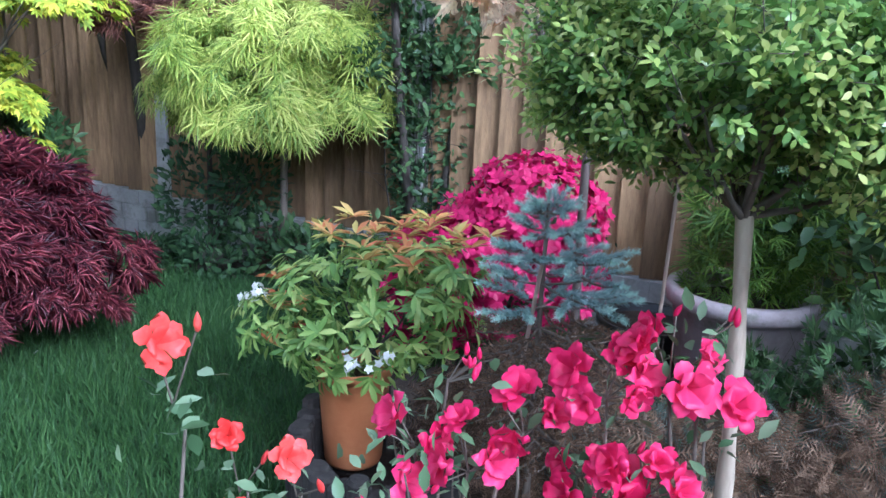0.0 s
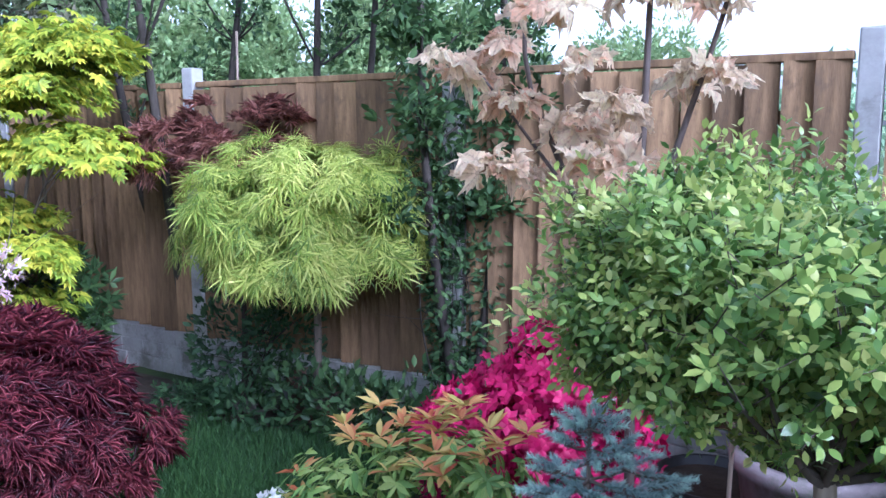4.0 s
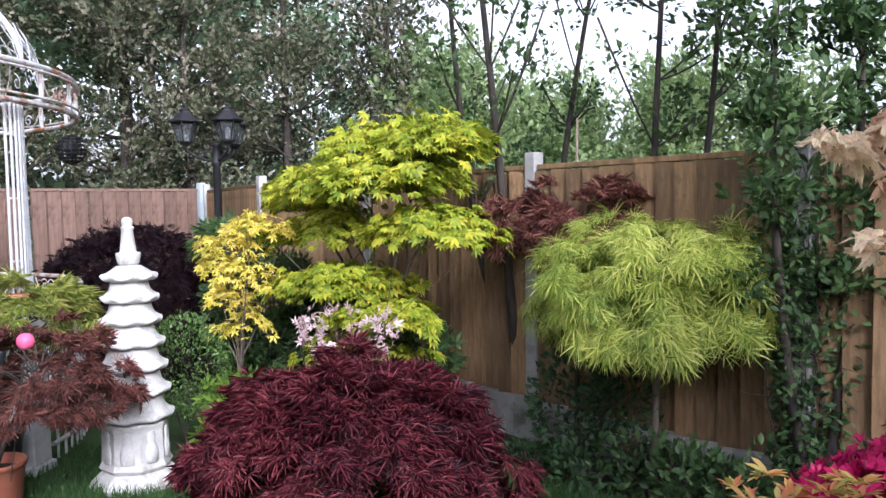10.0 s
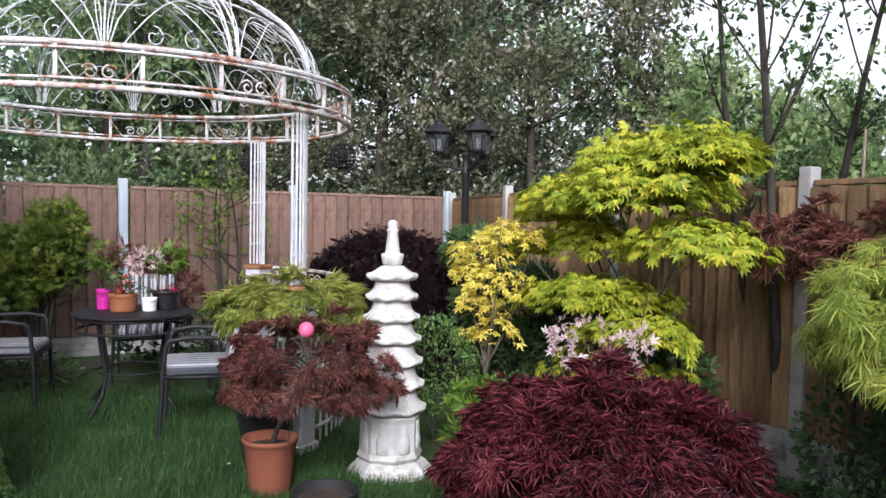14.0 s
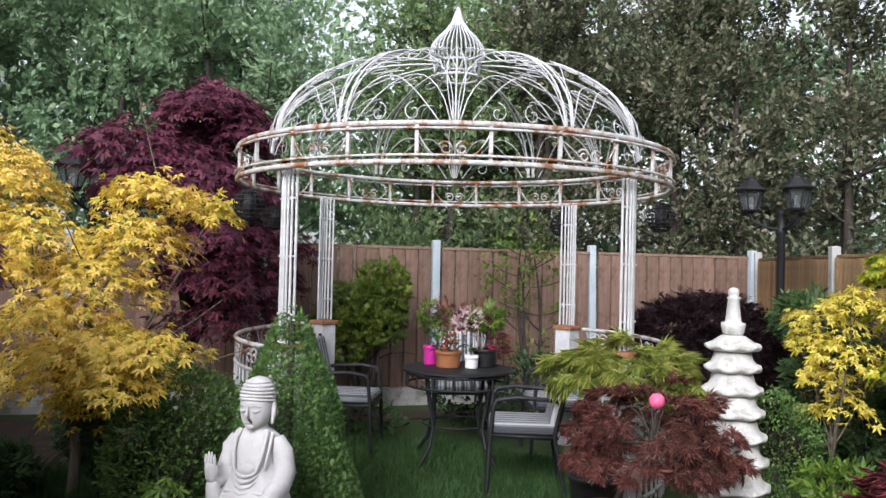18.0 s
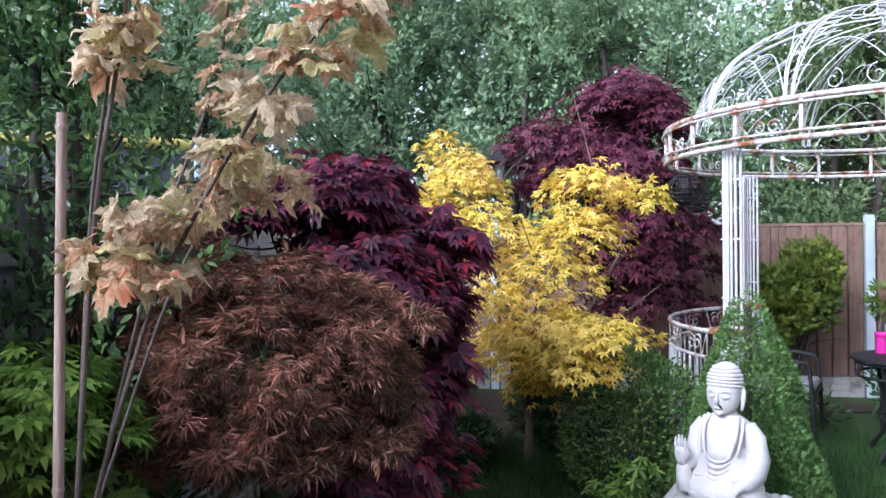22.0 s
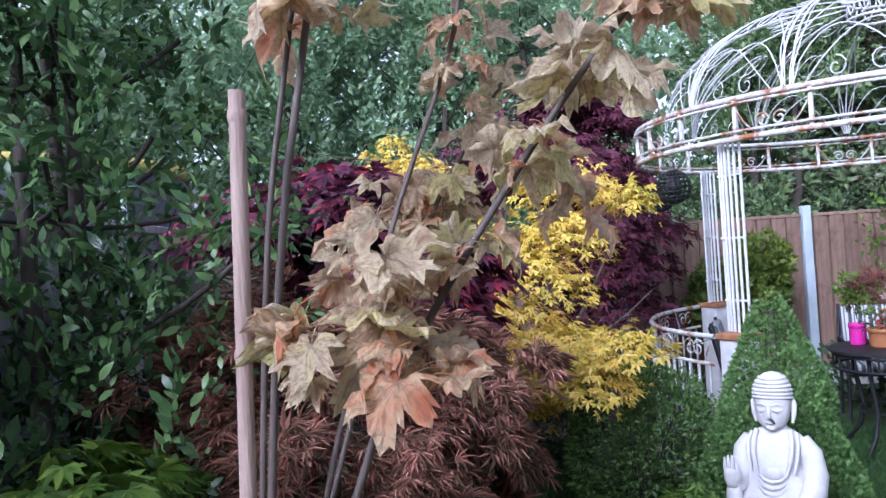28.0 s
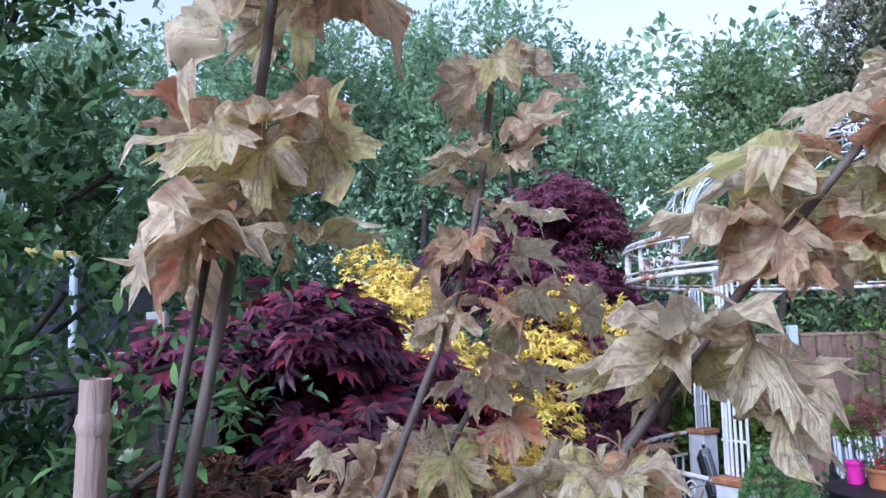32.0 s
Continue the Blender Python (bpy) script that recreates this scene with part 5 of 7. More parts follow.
# ---- lawn and statue corner ----
def cone_shrub():
    rng = rng_of(41)
    t = thing("clipped_cone", (-4.42, 0.47, 0), "green clipped conifer cone beside the gazebo", "topiary")
    put("stem", tubes("stem", [(arc((0, 0, 0), (0, 0, 1.2), (0, 0, 0), 4), 0.02)], BARK_DARK, 6), t)
    n = 27000
    u = 1 - np.sqrt(rng.rand(n))
    z = 0.03 + 1.25 * u
    r = 0.42 * (1 - u) ** 0.66 * (0.86 + 0.17 * rng.rand(n)) + 0.012
    a = rng.rand(n) * 6.283
    r *= 1 + 0.05 * np.sin(5 * a + 9 * z) + 0.04 * np.sin(14 * z + 2 * a)
    d = np.stack([np.cos(a), np.sin(a), np.full(n, 0.75)], -1)
    p = np.stack([r * np.cos(a), r * np.sin(a), z], -1)
    put("foliage", leaves("foliage", SPRIG, p, d, d * (1, 1, 0) + np.array([0, 0, 0.3]), 0.02 * (0.6 + 0.8 * rng.rand(n)), CONE_LEAF, rng, 0.45), t)


cone_shrub()
shrub("box_ball", (-4.85, -0.12, 0), [(0, 0, 0.48, 0.39, 0.39, 0.46), (-0.5, 0.25, 0.34, 0.25, 0.25, 0.34)], BOX_LEAF, OVAL, 11000, 0.028, "rounded dark green box bush beside the statue", 42, shell=0.85)
maple("golden_seedling", (-3.9, -0.25, 0), [(0, 0, 0.32, 0.14, 0.13, 0.06), (0.05, 0.06, 0.42, 0.09, 0.08, 0.05), (-0.12, 0.02, 0.25, 0.12, 0.1, 0.05), (0.1, 0.12, 0.5, 0.06, 0.06, 0.03)], FRESH, MAPLE, 170, 0.065, "small yellow-green maple seedling on the lawn edge", 43, 0.006, 0.15)
maple("golden_maple", (-5.6, -0.75, 0), [(-0.95, -0.7, 2.36, 0.2, 0.2, 0.1), (-0.8, -0.55, 2.15, 0.3, 0.3, 0.1), (-0.5, -0.5, 1.95, 0.42, 0.4, 0.12), (-0.7, -0.75, 1.75, 0.45, 0.36, 0.12), (-0.1, -0.3, 1.65, 0.45, 0.4, 0.14), (-0.3, -0.4, 1.4, 0.5, 0.45, 0.14),
      (0.1, 0.42, 1.92, 0.36, 0.3, 0.1), (0.0, 0.8, 1.82, 0.28, 0.26, 0.09), (0.15, 0.35, 1.62, 0.4, 0.36, 0.12), (0.2, 0.2, 1.38, 0.4, 0.34, 0.12), (0.75, 0.25, 1.02, 0.4, 0.34, 0.08), (1.0, 0.5, 1.04, 0.3, 0.24, 0.06), (0.9, 0.35, 0.84, 0.36, 0.3, 0.08), (0.35, -0.1, 1.12, 0.42, 0.4, 0.12), (0.1, -0.1, 0.88, 0.42, 0.4, 0.12), (0.6, 0.1, 0.82, 0.34, 0.3, 0.1), (0.3, 0.1, 0.62, 0.3, 0.3, 0.1)],
      GOLD, MAPLE, 6400, 0.055, "large golden yellow Japanese maple in the bed", 44, 0.035, 0.5)
maple("purple_maple_tall", (-7.5, -0.1, 0), [(0.1, 0.2, 2.92, 0.4, 0.4, 0.12), (0.3, 0.15, 2.75, 0.6, 0.55, 0.14), (0.1, 0.35, 2.55, 0.65, 0.55, 0.14), (0.5, -0.45, 2.42, 0.5, 0.45, 0.14), (0.2, 0.0, 2.28, 0.75, 0.65, 0.16), (0.3, -0.2, 2.05, 0.75, 0.65, 0.16), (0.1, 0.4, 2.0, 0.65, 0.55, 0.15), (0.3, 0.3, 1.7, 0.7, 0.65, 0.16), (0.2, 0.3, 1.4, 0.65, 0.6, 0.16), (0.1, 0.4, 1.05, 0.5, 0.5, 0.15)],
      PURPLE_RED, MAPLE, 8000, 0.085, "tall dark purple-red Japanese maple by the back fence", 45, 0.05, 0.8, BARK_DARK)
maple("purple_maple", (-3.75, -1.5, 0), [(-0.25, -0.05, 1.84, 0.28, 0.32, 0.08), (0.05, -0.05, 1.76, 0.38, 0.38, 0.1), (0.25, -0.35, 1.7, 0.34, 0.3, 0.08), (-0.2, 0.16, 1.58, 0.45, 0.42, 0.1), (0.15, 0.12, 1.42, 0.45, 0.42, 0.1), (0.1, 0.25, 1.25, 0.42, 0.36, 0.1), (-0.2, 0.12, 1.15, 0.4, 0.34, 0.12), (0.15, 0.12, 0.95, 0.42, 0.34, 0.12), (-0.2, 0.14, 0.75, 0.4, 0.34, 0.12), (0.15, 0.14, 0.55, 0.4, 0.34, 0.12), (0, 0.1, 0.35, 0.36, 0.3, 0.12)],
      PURPLE, MAPLE_WIDE, 4600, 0.095, "dark purple Japanese maple with a few red leaves", 46, 0.03, 0.5, BARK_DARK)
weeping("bronze_weeping_maple", (-2.42, -1.45, 0), (0, 0, 1.12), (0.48, 0.47, 0.38), OLDLACE, 10500, 0.05, "bronze and olive weeping cut-leaved maple", 47, 0.026, low=-0.6, hang=0.5, inner=0.5, tuft=45, pad=0.9, bark=BARK_DARK, jit=0.5, lumps=0.09)
maple("green_maple_low", (-1.75, -1.74, 0), [(0, 0, 1.22, 0.22, 0.17, 0.06), (0.15, 0.1, 1.14, 0.26, 0.2, 0.07), (-0.2, 0.02, 1.1, 0.24, 0.18, 0.07), (-0.15, 0.02, 0.92, 0.24, 0.18, 0.07), (0.05, 0.08, 0.75, 0.3, 0.22, 0.08), (-0.1, 0.1, 0.55, 0.3, 0.22, 0.08)], FRESH, MAPLE_WIDE, 900, 0.055, "fresh green maple low beside the wooden fence post", 48, 0.01, 0.3)
weeping("lime_lace_maple", (-1.12, -1.84, 0), (0, 0, 1.33), (0.14, 0.12, 0.09), GOLDLACE, 420, 0.06, "lime green cut-leaved maple by the dark fence", 148, 0.01, low=-0.6, hang=0.5, inner=0.4)
tall_tree("plum_tree", (-2.22, -1.98, 0), 3.3, 0.64, PLUM, 19000, 0.034, "leafy green tree with dark branches against the dark fence", 49, 0.035, stems=3, bare=0.16, clumps=72, clump_r=0.2, template=LEAF4)

shrub("fence_ivy", (-2.15, -1.96, 0), [(0.1, 0, 0.5, 0.32, 0.1, 0.4), (0.05, 0, 1.1, 0.3, 0.1, 0.4), (-0.4, 0, 0.8, 0.35, 0.1, 0.5), (-0.35, 0, 1.4, 0.32, 0.1, 0.25)], GLOSSY, OVAL, 2400, 0.042, "dark glossy ivy covering the fence beside the wooden post", 150)
shrub("underplanting", (-5.4, -1.0, 0), [(-0.1, -0.2, 0.2, 0.4, 0.3, 0.2), (-0.6, 0.5, 0.3, 0.4, 0.4, 0.28)], GLOSSY, MAPLE, 2200, 0.06, "dark green seedlings and ferns under the golden maple", 149)

# red potted maple, black pot, golden weeping maple
def pot(name, at, r, h, mat, label, soil=True, rim=0.02, seg=28, taper=0.72):
    t = thing(name, at, label, "plant pot", "plant pots")
    put("body", bm_mesh("body", lathe([(0, 0), (r * taper, 0), (r * taper + 0.004, 0.01), (r * 0.94, h - rim * 1.6), (r * 0.95, h - rim * 1.5), (r * 1.0, h - rim * 1.45), (r * 1.02, h - 0.004), (r * 0.99, h), (r * 0.92, h - 0.003), (r * 0.88, h * 0.82), (0, h * 0.815)], seg), mat, True), t)
    if soil:
        put("soil", bm_mesh("soil", lathe([(0, h * 0.86), (r * 0.5, h * 0.85), (r * 0.885, h * 0.83)], 18), SOIL), t)
    return t


pot("terracotta_pot", (-3.72, 2.03, 0), 0.145, 0.3, TERRACOTTA, "terracotta plastic pot holding a red maple on the lawn")
OLDRED = leaf_mat("dusky_red_lace_leaf", [(0.065, 0.035, 0.028), (0.18, 0.078, 0.06), (0.34, 0.13, 0.105), (0.5, 0.19, 0.165)], 0.55, 0.35)
weeping("potted_red_maple", (-3.7, 2.03, 0.26), (0.17, 0.14, 0.4), (0.4, 0.4, 0.28), OLDRED, 3400, 0.058, "bronze red cut-leaved maple growing in a terracotta pot", 51, 0.014, bark=BARK_DARK, low=-0.5, hang=0.45, inner=0.5, tuft=34, pad=0.9, jit=0.5)
pot("black_pot", (-3.02, 1.98, 0), 0.15, 0.23, POT_BLACK, "black plastic pot of soil on the lawn")
ball_pink = thing("pink_float", (-3.16, 1.95, 0.9), "small bright pink ball among the red leaves", "ball")
put("ball", bm_mesh("ball", lathe([(0, 0), (0.02, 0.004), (0.033, 0.02), (0.036, 0.036), (0.033, 0.052), (0.02, 0.068), (0, 0.072)], 18), POT_PINKBALL, True), ball_pink)
put("stick", tubes("stick", [(arc((0, 0, 0.004), (-0.25, 0.02, -0.62), (0, 0, 0), 4), 0.003)], BARK_DARK, 5), ball_pink)
pot("black_pot", (-4.15, 2.2, 0), 0.17, 0.34, POT_BLACK, "black pot under the golden weeping maple")
weeping("golden_weeping_maple", (-4.15, 2.2, 0.28), (0.02, 0.16, 0.63), (0.42, 0.42, 0.17), GOLDLACE, 1500, 0.095, "golden green weeping cut-leaved maple in a pot before the gazebo", 52, 0.012, bark=BARK_DARK, template=(LACE[0] * (0.8, 1.1, 1), LACE[1]), low=-0.1, hang=0.8, inner=0.5, tuft=30, pad=0.8, jit=0.4)

# ---- table and chairs ----
STRIPE = stripes("striped_cushion")
tb = thing("round_table", (-5.95, 1.95, 0), "round black metal patio table with plant pots on top", "table")
put("tabletop", bm_mesh("tabletop", lathe([(0, 0.705), (0.42, 0.705), (0.435, 0.712), (0.435, 0.725), (0.42, 0.73), (0, 0.73)], 40), BLACK_IRON), tb)
put("apron", tubes("apron", [([(0.4 * math.cos(a), 0.4 * math.sin(a), z) for a in np.linspace(0, 6.284, 30)], 0.01) for z in (0.69, 0.6)] + [([(0.4 * math.cos(a), 0.4 * math.sin(a), 0.6), (0.4 * math.cos(a), 0.4 * math.sin(a), 0.69)], 0.008) for a in np.linspace(0, 6.28, 17)[:-1]], BLACK_IRON, 5), tb)
leg = tubes("leg", [([(0.34, 0, 0.7), (0.31, 0, 0.5), (0.26, 0, 0.3), (0.3, 0, 0.15), (0.42, 0, 0.01)], 0.016)], BLACK_IRON, 6)
for k in range(4):
    put("leg", leg, tb, at=pose(0, 0, 0, 0, 0, 90 * k + 30))
put("shelf_ring", tubes("shelf_ring", [([(0.26 * math.cos(a), 0.26 * math.sin(a), 0.3) for a in np.linspace(0, 6.284, 26)], 0.008)], BLACK_IRON, 5), tb)


def chair():
    c = thing("garden_chair", (0, 0, 0), "black metal garden armchair with a grey striped cushion", "chair", "chairs round the table")
    for sx in (-1, 1):
        put("leg", tubes("leg", [([(0.26 * sx, -0.24, 0), (0.25 * sx, -0.22, 0.42), (0.25 * sx, -0.2, 0.62)], 0.015)], BLACK_IRON, 6), c)
        put("leg", tubes("leg", [([(0.24 * sx, 0.28, 0), (0.24 * sx, 0.2, 0.42)], 0.015)], BLACK_IRON, 6), c)
        put("armrest", tubes("armrest", [([(0.25 * sx, -0.2, 0.6), (0.255 * sx, -0.18, 0.645), (0.26 * sx, -0.05, 0.665), (0.255 * sx, 0.15, 0.655), (0.24 * sx, 0.25, 0.64)], 0.016)], BLACK_IRON, 6), c)
        put("back_post", tubes("back_post", [([(0.24 * sx, 0.2, 0.4), (0.24 * sx, 0.25, 0.65), (0.22 * sx, 0.31, 0.92)], 0.014)], BLACK_IRON, 6), c)
    put("seat_frame", tubes("seat_frame", [([(-0.25, -0.23, 0.41), (0.25, -0.23, 0.41), (0.24, 0.22, 0.4), (-0.24, 0.22, 0.4), (-0.25, -0.23, 0.41)], 0.014)], BLACK_IRON, 6), c)
    put("seat_panel", bm_mesh("seat_panel", box(0.48, 0.44, 0.008, 0.405), BLACK_IRON), c)
    put("back_panel", bm_mesh("back_panel", box(0.44, 0.008, 0.46, 0.45), BLACK_IRON), c, at=pose(0, 0.125, 0, -13, 0, 0))
    cu = box(0.47, 0.46, 0.07, 0.416, 0.028)
    put("cushion", bm_mesh("cushion", cu, STRIPE, True), c, "grey and white striped cushion")
    put("back_cushion", bm_mesh("back_cushion", box(0.44, 0.06, 0.46, 0.47, 0.026), STRIPE, True), c, "grey and white striped cushion", pose(0, 0.085, 0, -13, 0, 0))
    return c


ch = chair()
SPOT0 = pose(-5.12, 2.15, 0, 0, 0, -21)
ch.matrix_world = SPOT0
ch.matrix_basis = SPOT0
for x, y, tz in ((-6.48, 1.2, 157), (-6.0, 2.82, -14), (-6.85, 2.3, 72)):
    copy_thing(ch, pose(x, y, 0, 0, 0, tz))

for nm, dx, dy, r, h, mat, lb in (("ochre_pot", -0.02, -0.07, 0.105, 0.13, OCHRE, "ochre glazed bowl pot of red flowers on the table"), ("white_pot", 0.07, 0.09, 0.055, 0.1, POT_WHITE, "small white ceramic pot on the table"), ("magenta_pot", -0.2, -0.16, 0.06, 0.15, POT_PINK, "magenta pot on the table"), ("dark_pot", -0.03, 0.24, 0.1, 0.14, POT_BLACK, "black pot of seedlings on the table")):
    pot(nm, (-5.95 + dx, 1.95 + dy, 0.731), r, h, mat, lb, taper=0.85)
for k, (dx, dy, mat, tmpl, size, nn, zz, rr, lb) in enumerate(((-0.02, -0.07, GREEN, OVAL, 0.035, 160, 0.16, 0.1, "leafy bedding plant in the ochre bowl"), (0.07, 0.09, GREEN, OVAL, 0.025, 70, 0.12, 0.05, "small green plant in the white pot"), (-0.2, -0.16, FRESH, MAPLE, 0.05, 110, 0.35, 0.14, "maple seedling in the magenta pot"), (-0.03, 0.24, FRESH, MAPLE, 0.06, 120, 0.36, 0.15, "maple seedling in the black pot"), (0.02, 0.06, BLOOM_PINK, MAPLE, 0.03, 160, 0.36, 0.13, "pale pink flowering seedling on the table"), (-0.02, -0.07, SCARLET, MAPLE, 0.022, 60, 0.17, 0.085, "small red bedding flowers in the ochre bowl"), (0.0, 0.27, ROSE, MAPLE, 0.02, 30, 0.14, 0.07, "small rose flowers in the black pot"), (-0.16, -0.05, OLDRED, LACE, 0.06, 90, 0.4, 0.13, "red cut-leaved seedling on the table"), (-0.12, 0.2, OLDRED, LACE, 0.06, 90, 0.32, 0.12, "red cut-leaved seedling on the table"))):
    shrub("potted_plant", (-5.95 + dx, 1.95 + dy, 0.84), [(0, 0, zz - 0.1, rr, rr, rr * 0.7)], mat, tmpl, nn, size, lb, 60 + k, trunk_r=0.004, category="potted plant")

for x, y in ((-5.95, 2.11), (-5.99, 2.16)):
    c = thing("plant_stick", (x, y, 0.86), "thin wooden stick standing in a table pot", "stick", "plant sticks")
    put("rod", tubes("rod", [(arc((0, 0, 0), (0.01, 0.015, 0.34), (0, 0, 0), 3), 0.005)], BAMBOO, 6), c)

# ---- bleached maples with large leaves ----
def big_leaf(name, mat, seed, droop=0.35):
    """A toothed five-lobed leaf with curled surface and stalk, blade about 1 long from the stalk's end."""
    rng = rng_of(seed)
    # one half of the outline, from the tip backwards: degrees and radius of teeth and notches
    half = [(0, 1.0), (7, 0.8), (12, 0.86), (18, 0.66), (23, 0.7), (29, 0.47), (35, 0.6), (40, 0.66), (45, 0.8), (51, 0.94), (57, 0.77), (63, 0.8), (69, 0.62), (74, 0.64), (80, 0.42), (87, 0.5), (94, 0.56), (101, 0.66), (109, 0.53), (117, 0.53), (127, 0.4), (138, 0.38), (150, 0.26)]
    deg = np.array([-a for a, _ in half[:0:-1]] + [a for a, _ in half], float)
    r = np.array([q for _, q in half[:0:-1]] + [q for _, q in half])
    n = len(deg)
    th = np.radians(deg + rng.normal(0, 0.9, n))
    r = r * (1 + rng.normal(0, 0.05, n)) * np.where(deg > 0, rng.uniform(0.9, 1.08), rng.uniform(0.9, 1.08))
    rings = [0.25, 0.5, 0.76, 1.0]
    v = [(0.0, 0.0, 0.0)]
    curl, twist, crease, wave, rim = rng.uniform(0.3, 1.5), rng.normal(0, 0.35), rng.uniform(-0.15, 0.5), rng.rand(4) * 6.28, rng.uniform(-1.0, 2.5)
    for k in rings:
        for t, q in zip(th, r):
            x, y = k * q * math.sin(t), k * q * math.cos(t)
            d = math.hypot(x, y)
            z = -droop * curl * d * d + 0.09 * math.cos(3.55 * t) * d - 0.02 + 0.06 * math.sin(9 * t + seed) * k * k + twist * x * y + crease * abs(x) - 0.3 * max(0.0, d - 0.62) * rim + 0.15 * math.sin(5 * x + wave[0]) * math.sin(4.5 * y + wave[1]) + 0.09 * math.sin(11 * x + wave[2]) * math.sin(9 * y + wave[3])
            v.append((x, y, z))
    tri, quad = [], []
    for i in range(n - 1):
        tri.append((0, 1 + i + 1, 1 + i))
        for j in range(3):
            a = 1 + j * n + i
            quad.append((a, a + 1, a + n + 1, a + n))
    sv, sf = tube_arrays(arc((0, 0, 0), (0, -0.7, -0.05), (0, 0, 0.12), 5), [0.016, 0.015, 0.015, 0.018, 0.022], 4)
    allv = np.concatenate([np.array(v), sv])
    me = mesh_of(name, allv, [np.array(tri), np.concatenate([np.array(quad), sf + len(v)])], mat, True)
    return me


BIG = [big_leaf("leaf", PALE, 300 + k, 0.1 + 0.05 * k) for k in range(12)]
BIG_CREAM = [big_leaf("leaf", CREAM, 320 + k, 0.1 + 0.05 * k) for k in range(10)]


def whorls(t, nodes, rng, size, forms, tilt=30.0, keep=None):
    """Large leaves round each node (x, y, z, count, scale), each a part of its tree."""
    for x, y, z, cnt, sc in nodes:
        a0 = rng.rand() * 360
        for k in range(cnt):
            a = a0 + 360 * k / cnt + rng.normal(0, 22)
            s = size * sc * rng.uniform(0.5, 1.3)
            down = rng.uniform(-15, 58)
            m = pose(x, y, z + rng.normal(0, 0.015), 0, 0, a) @ pose(0, 0.7 * s, 0, 0, 0, 0) @ pose(0, 0, 0, -down, rng.normal(0, tilt), rng.normal(0, 12)) @ Matrix.Diagonal((s, s, s, 1))
            if keep is None or keep(m):
                put("leaf", forms[rng.randint(0, len(forms))], t, at=m)


def stems_of(t, lines, mat):
    for pts, r0, r1 in lines:
        p = np.array(pts, float)
        u = np.linspace(0, 1, len(p))
        w = np.linspace(0, 1, 14)
        path = np.stack([np.interp(w, u, p[:, k]) for k in range(3)], -1)
        path[1:-1] = (path[:-2] + 2 * path[1:-1] + path[2:]) / 4
        put("stem", tubes("stem", [(path, np.linspace(r0, r1, 14))], mat, 8), t)


STEM = surface("maple_stem", (0.055, 0.042, 0.036), (0.14, 0.108, 0.092), 20, 0.6, 0.3, stretch=(1, 1, 0.3))
near = thing("bleached_maple", (0, 0, 0), "young maple with large bleached cream and salmon leaves", "maple tree", "bleached maples")
stems_of(near, [([(-1.36, -1.46, 0), (-1.33, -1.37, 1.0), (-1.31, -1.315, 1.62), (-1.31, -1.265, 1.85), (-1.32, -1.235, 2.1), (-1.33, -1.21, 2.45)], 0.0056, 0.003),
                ([(-1.37, -1.46, 0.02), (-1.345, -1.38, 1.0), (-1.325, -1.33, 1.62), (-1.32, -1.285, 1.86)], 0.0045, 0.003),
                ([(-1.36, -1.45, 0.6), (-1.37, -1.3, 1.3), (-1.37, -1.2, 1.62), (-1.37, -1.11, 1.83), (-1.38, -1.09, 1.98)], 0.004, 0.0025),
                ([(-1.36, -1.45, 0.7), (-1.33, -1.25, 1.38), (-1.28, -1.09, 1.63), (-1.26, -0.97, 1.79), (-1.26, -0.87, 1.9), (-1.25, -0.78, 2.0)], 0.005, 0.0025),
                ([(-1.36, -1.44, 0.8), (-1.45, -1.25, 1.45), (-1.48, -1.13, 1.68), (-1.5, -1.04, 1.82)], 0.0036, 0.0025)], STEM)
whorls(near, [(-1.315, -1.265, 1.86, 12, 0.95), (-1.315, -1.25, 1.93, 12, 0.95), (-1.32, -1.24, 2.02, 9, 1.0), (-1.32, -1.235, 2.1, 9, 1.0), (-1.33, -1.22, 2.2, 9, 1.0), (-1.33, -1.215, 2.32, 8, 0.9), (-1.33, -1.21, 2.44, 7, 0.75),
              (-1.37, -1.11, 1.8, 7, 0.5), (-1.38, -1.095, 1.86, 8, 0.6), (-1.38, -1.09, 1.92, 7, 0.6), (-1.38, -1.09, 1.98, 7, 0.6),
              (-1.28, -1.05, 1.7, 8, 0.85), (-1.265, -0.98, 1.77, 10, 0.95), (-1.26, -0.92, 1.83, 11, 1.0), (-1.26, -0.88, 1.88, 9, 1.05), (-1.26, -0.84, 1.93, 9, 1.1), (-1.25, -0.79, 1.97, 9, 1.05), (-1.25, -0.76, 2.03, 8, 0.9), (-1.24, -0.72, 2.1, 6, 0.7),
              (-1.22, -1.17, 1.49, 9, 1.15), (-1.24, -1.25, 1.52, 8, 1.1), (-1.28, -1.1, 1.59, 8, 1.0), (-1.3, -1.2, 1.56, 8, 1.0), (-1.25, -1.22, 1.57, 6, 0.9),
              (-1.5, -1.22, 1.64, 8, 0.8), (-1.54, -1.15, 1.66, 8, 0.85), (-1.58, -1.14, 1.63, 8, 0.8), (-1.48, -1.13, 1.67, 9, 0.8), (-1.49, -1.08, 1.73, 7, 0.7), (-1.5, -1.04, 1.8, 7, 0.7), (-1.4, -1.0, 1.66, 7, 0.8)],
       rng_of(81), 0.059, BIG, keep=lambda m: m.translation.x < -1.06)
STAKE = surface("weathered_stake", (0.24, 0.165, 0.135), (0.42, 0.31, 0.26), 9, 0.65, 0.3, stretch=(6, 6, 0.7))
stk = thing("bamboo_stake", (-1.27, -1.355, 0), "thick bamboo stake supporting the young maple", "stake")
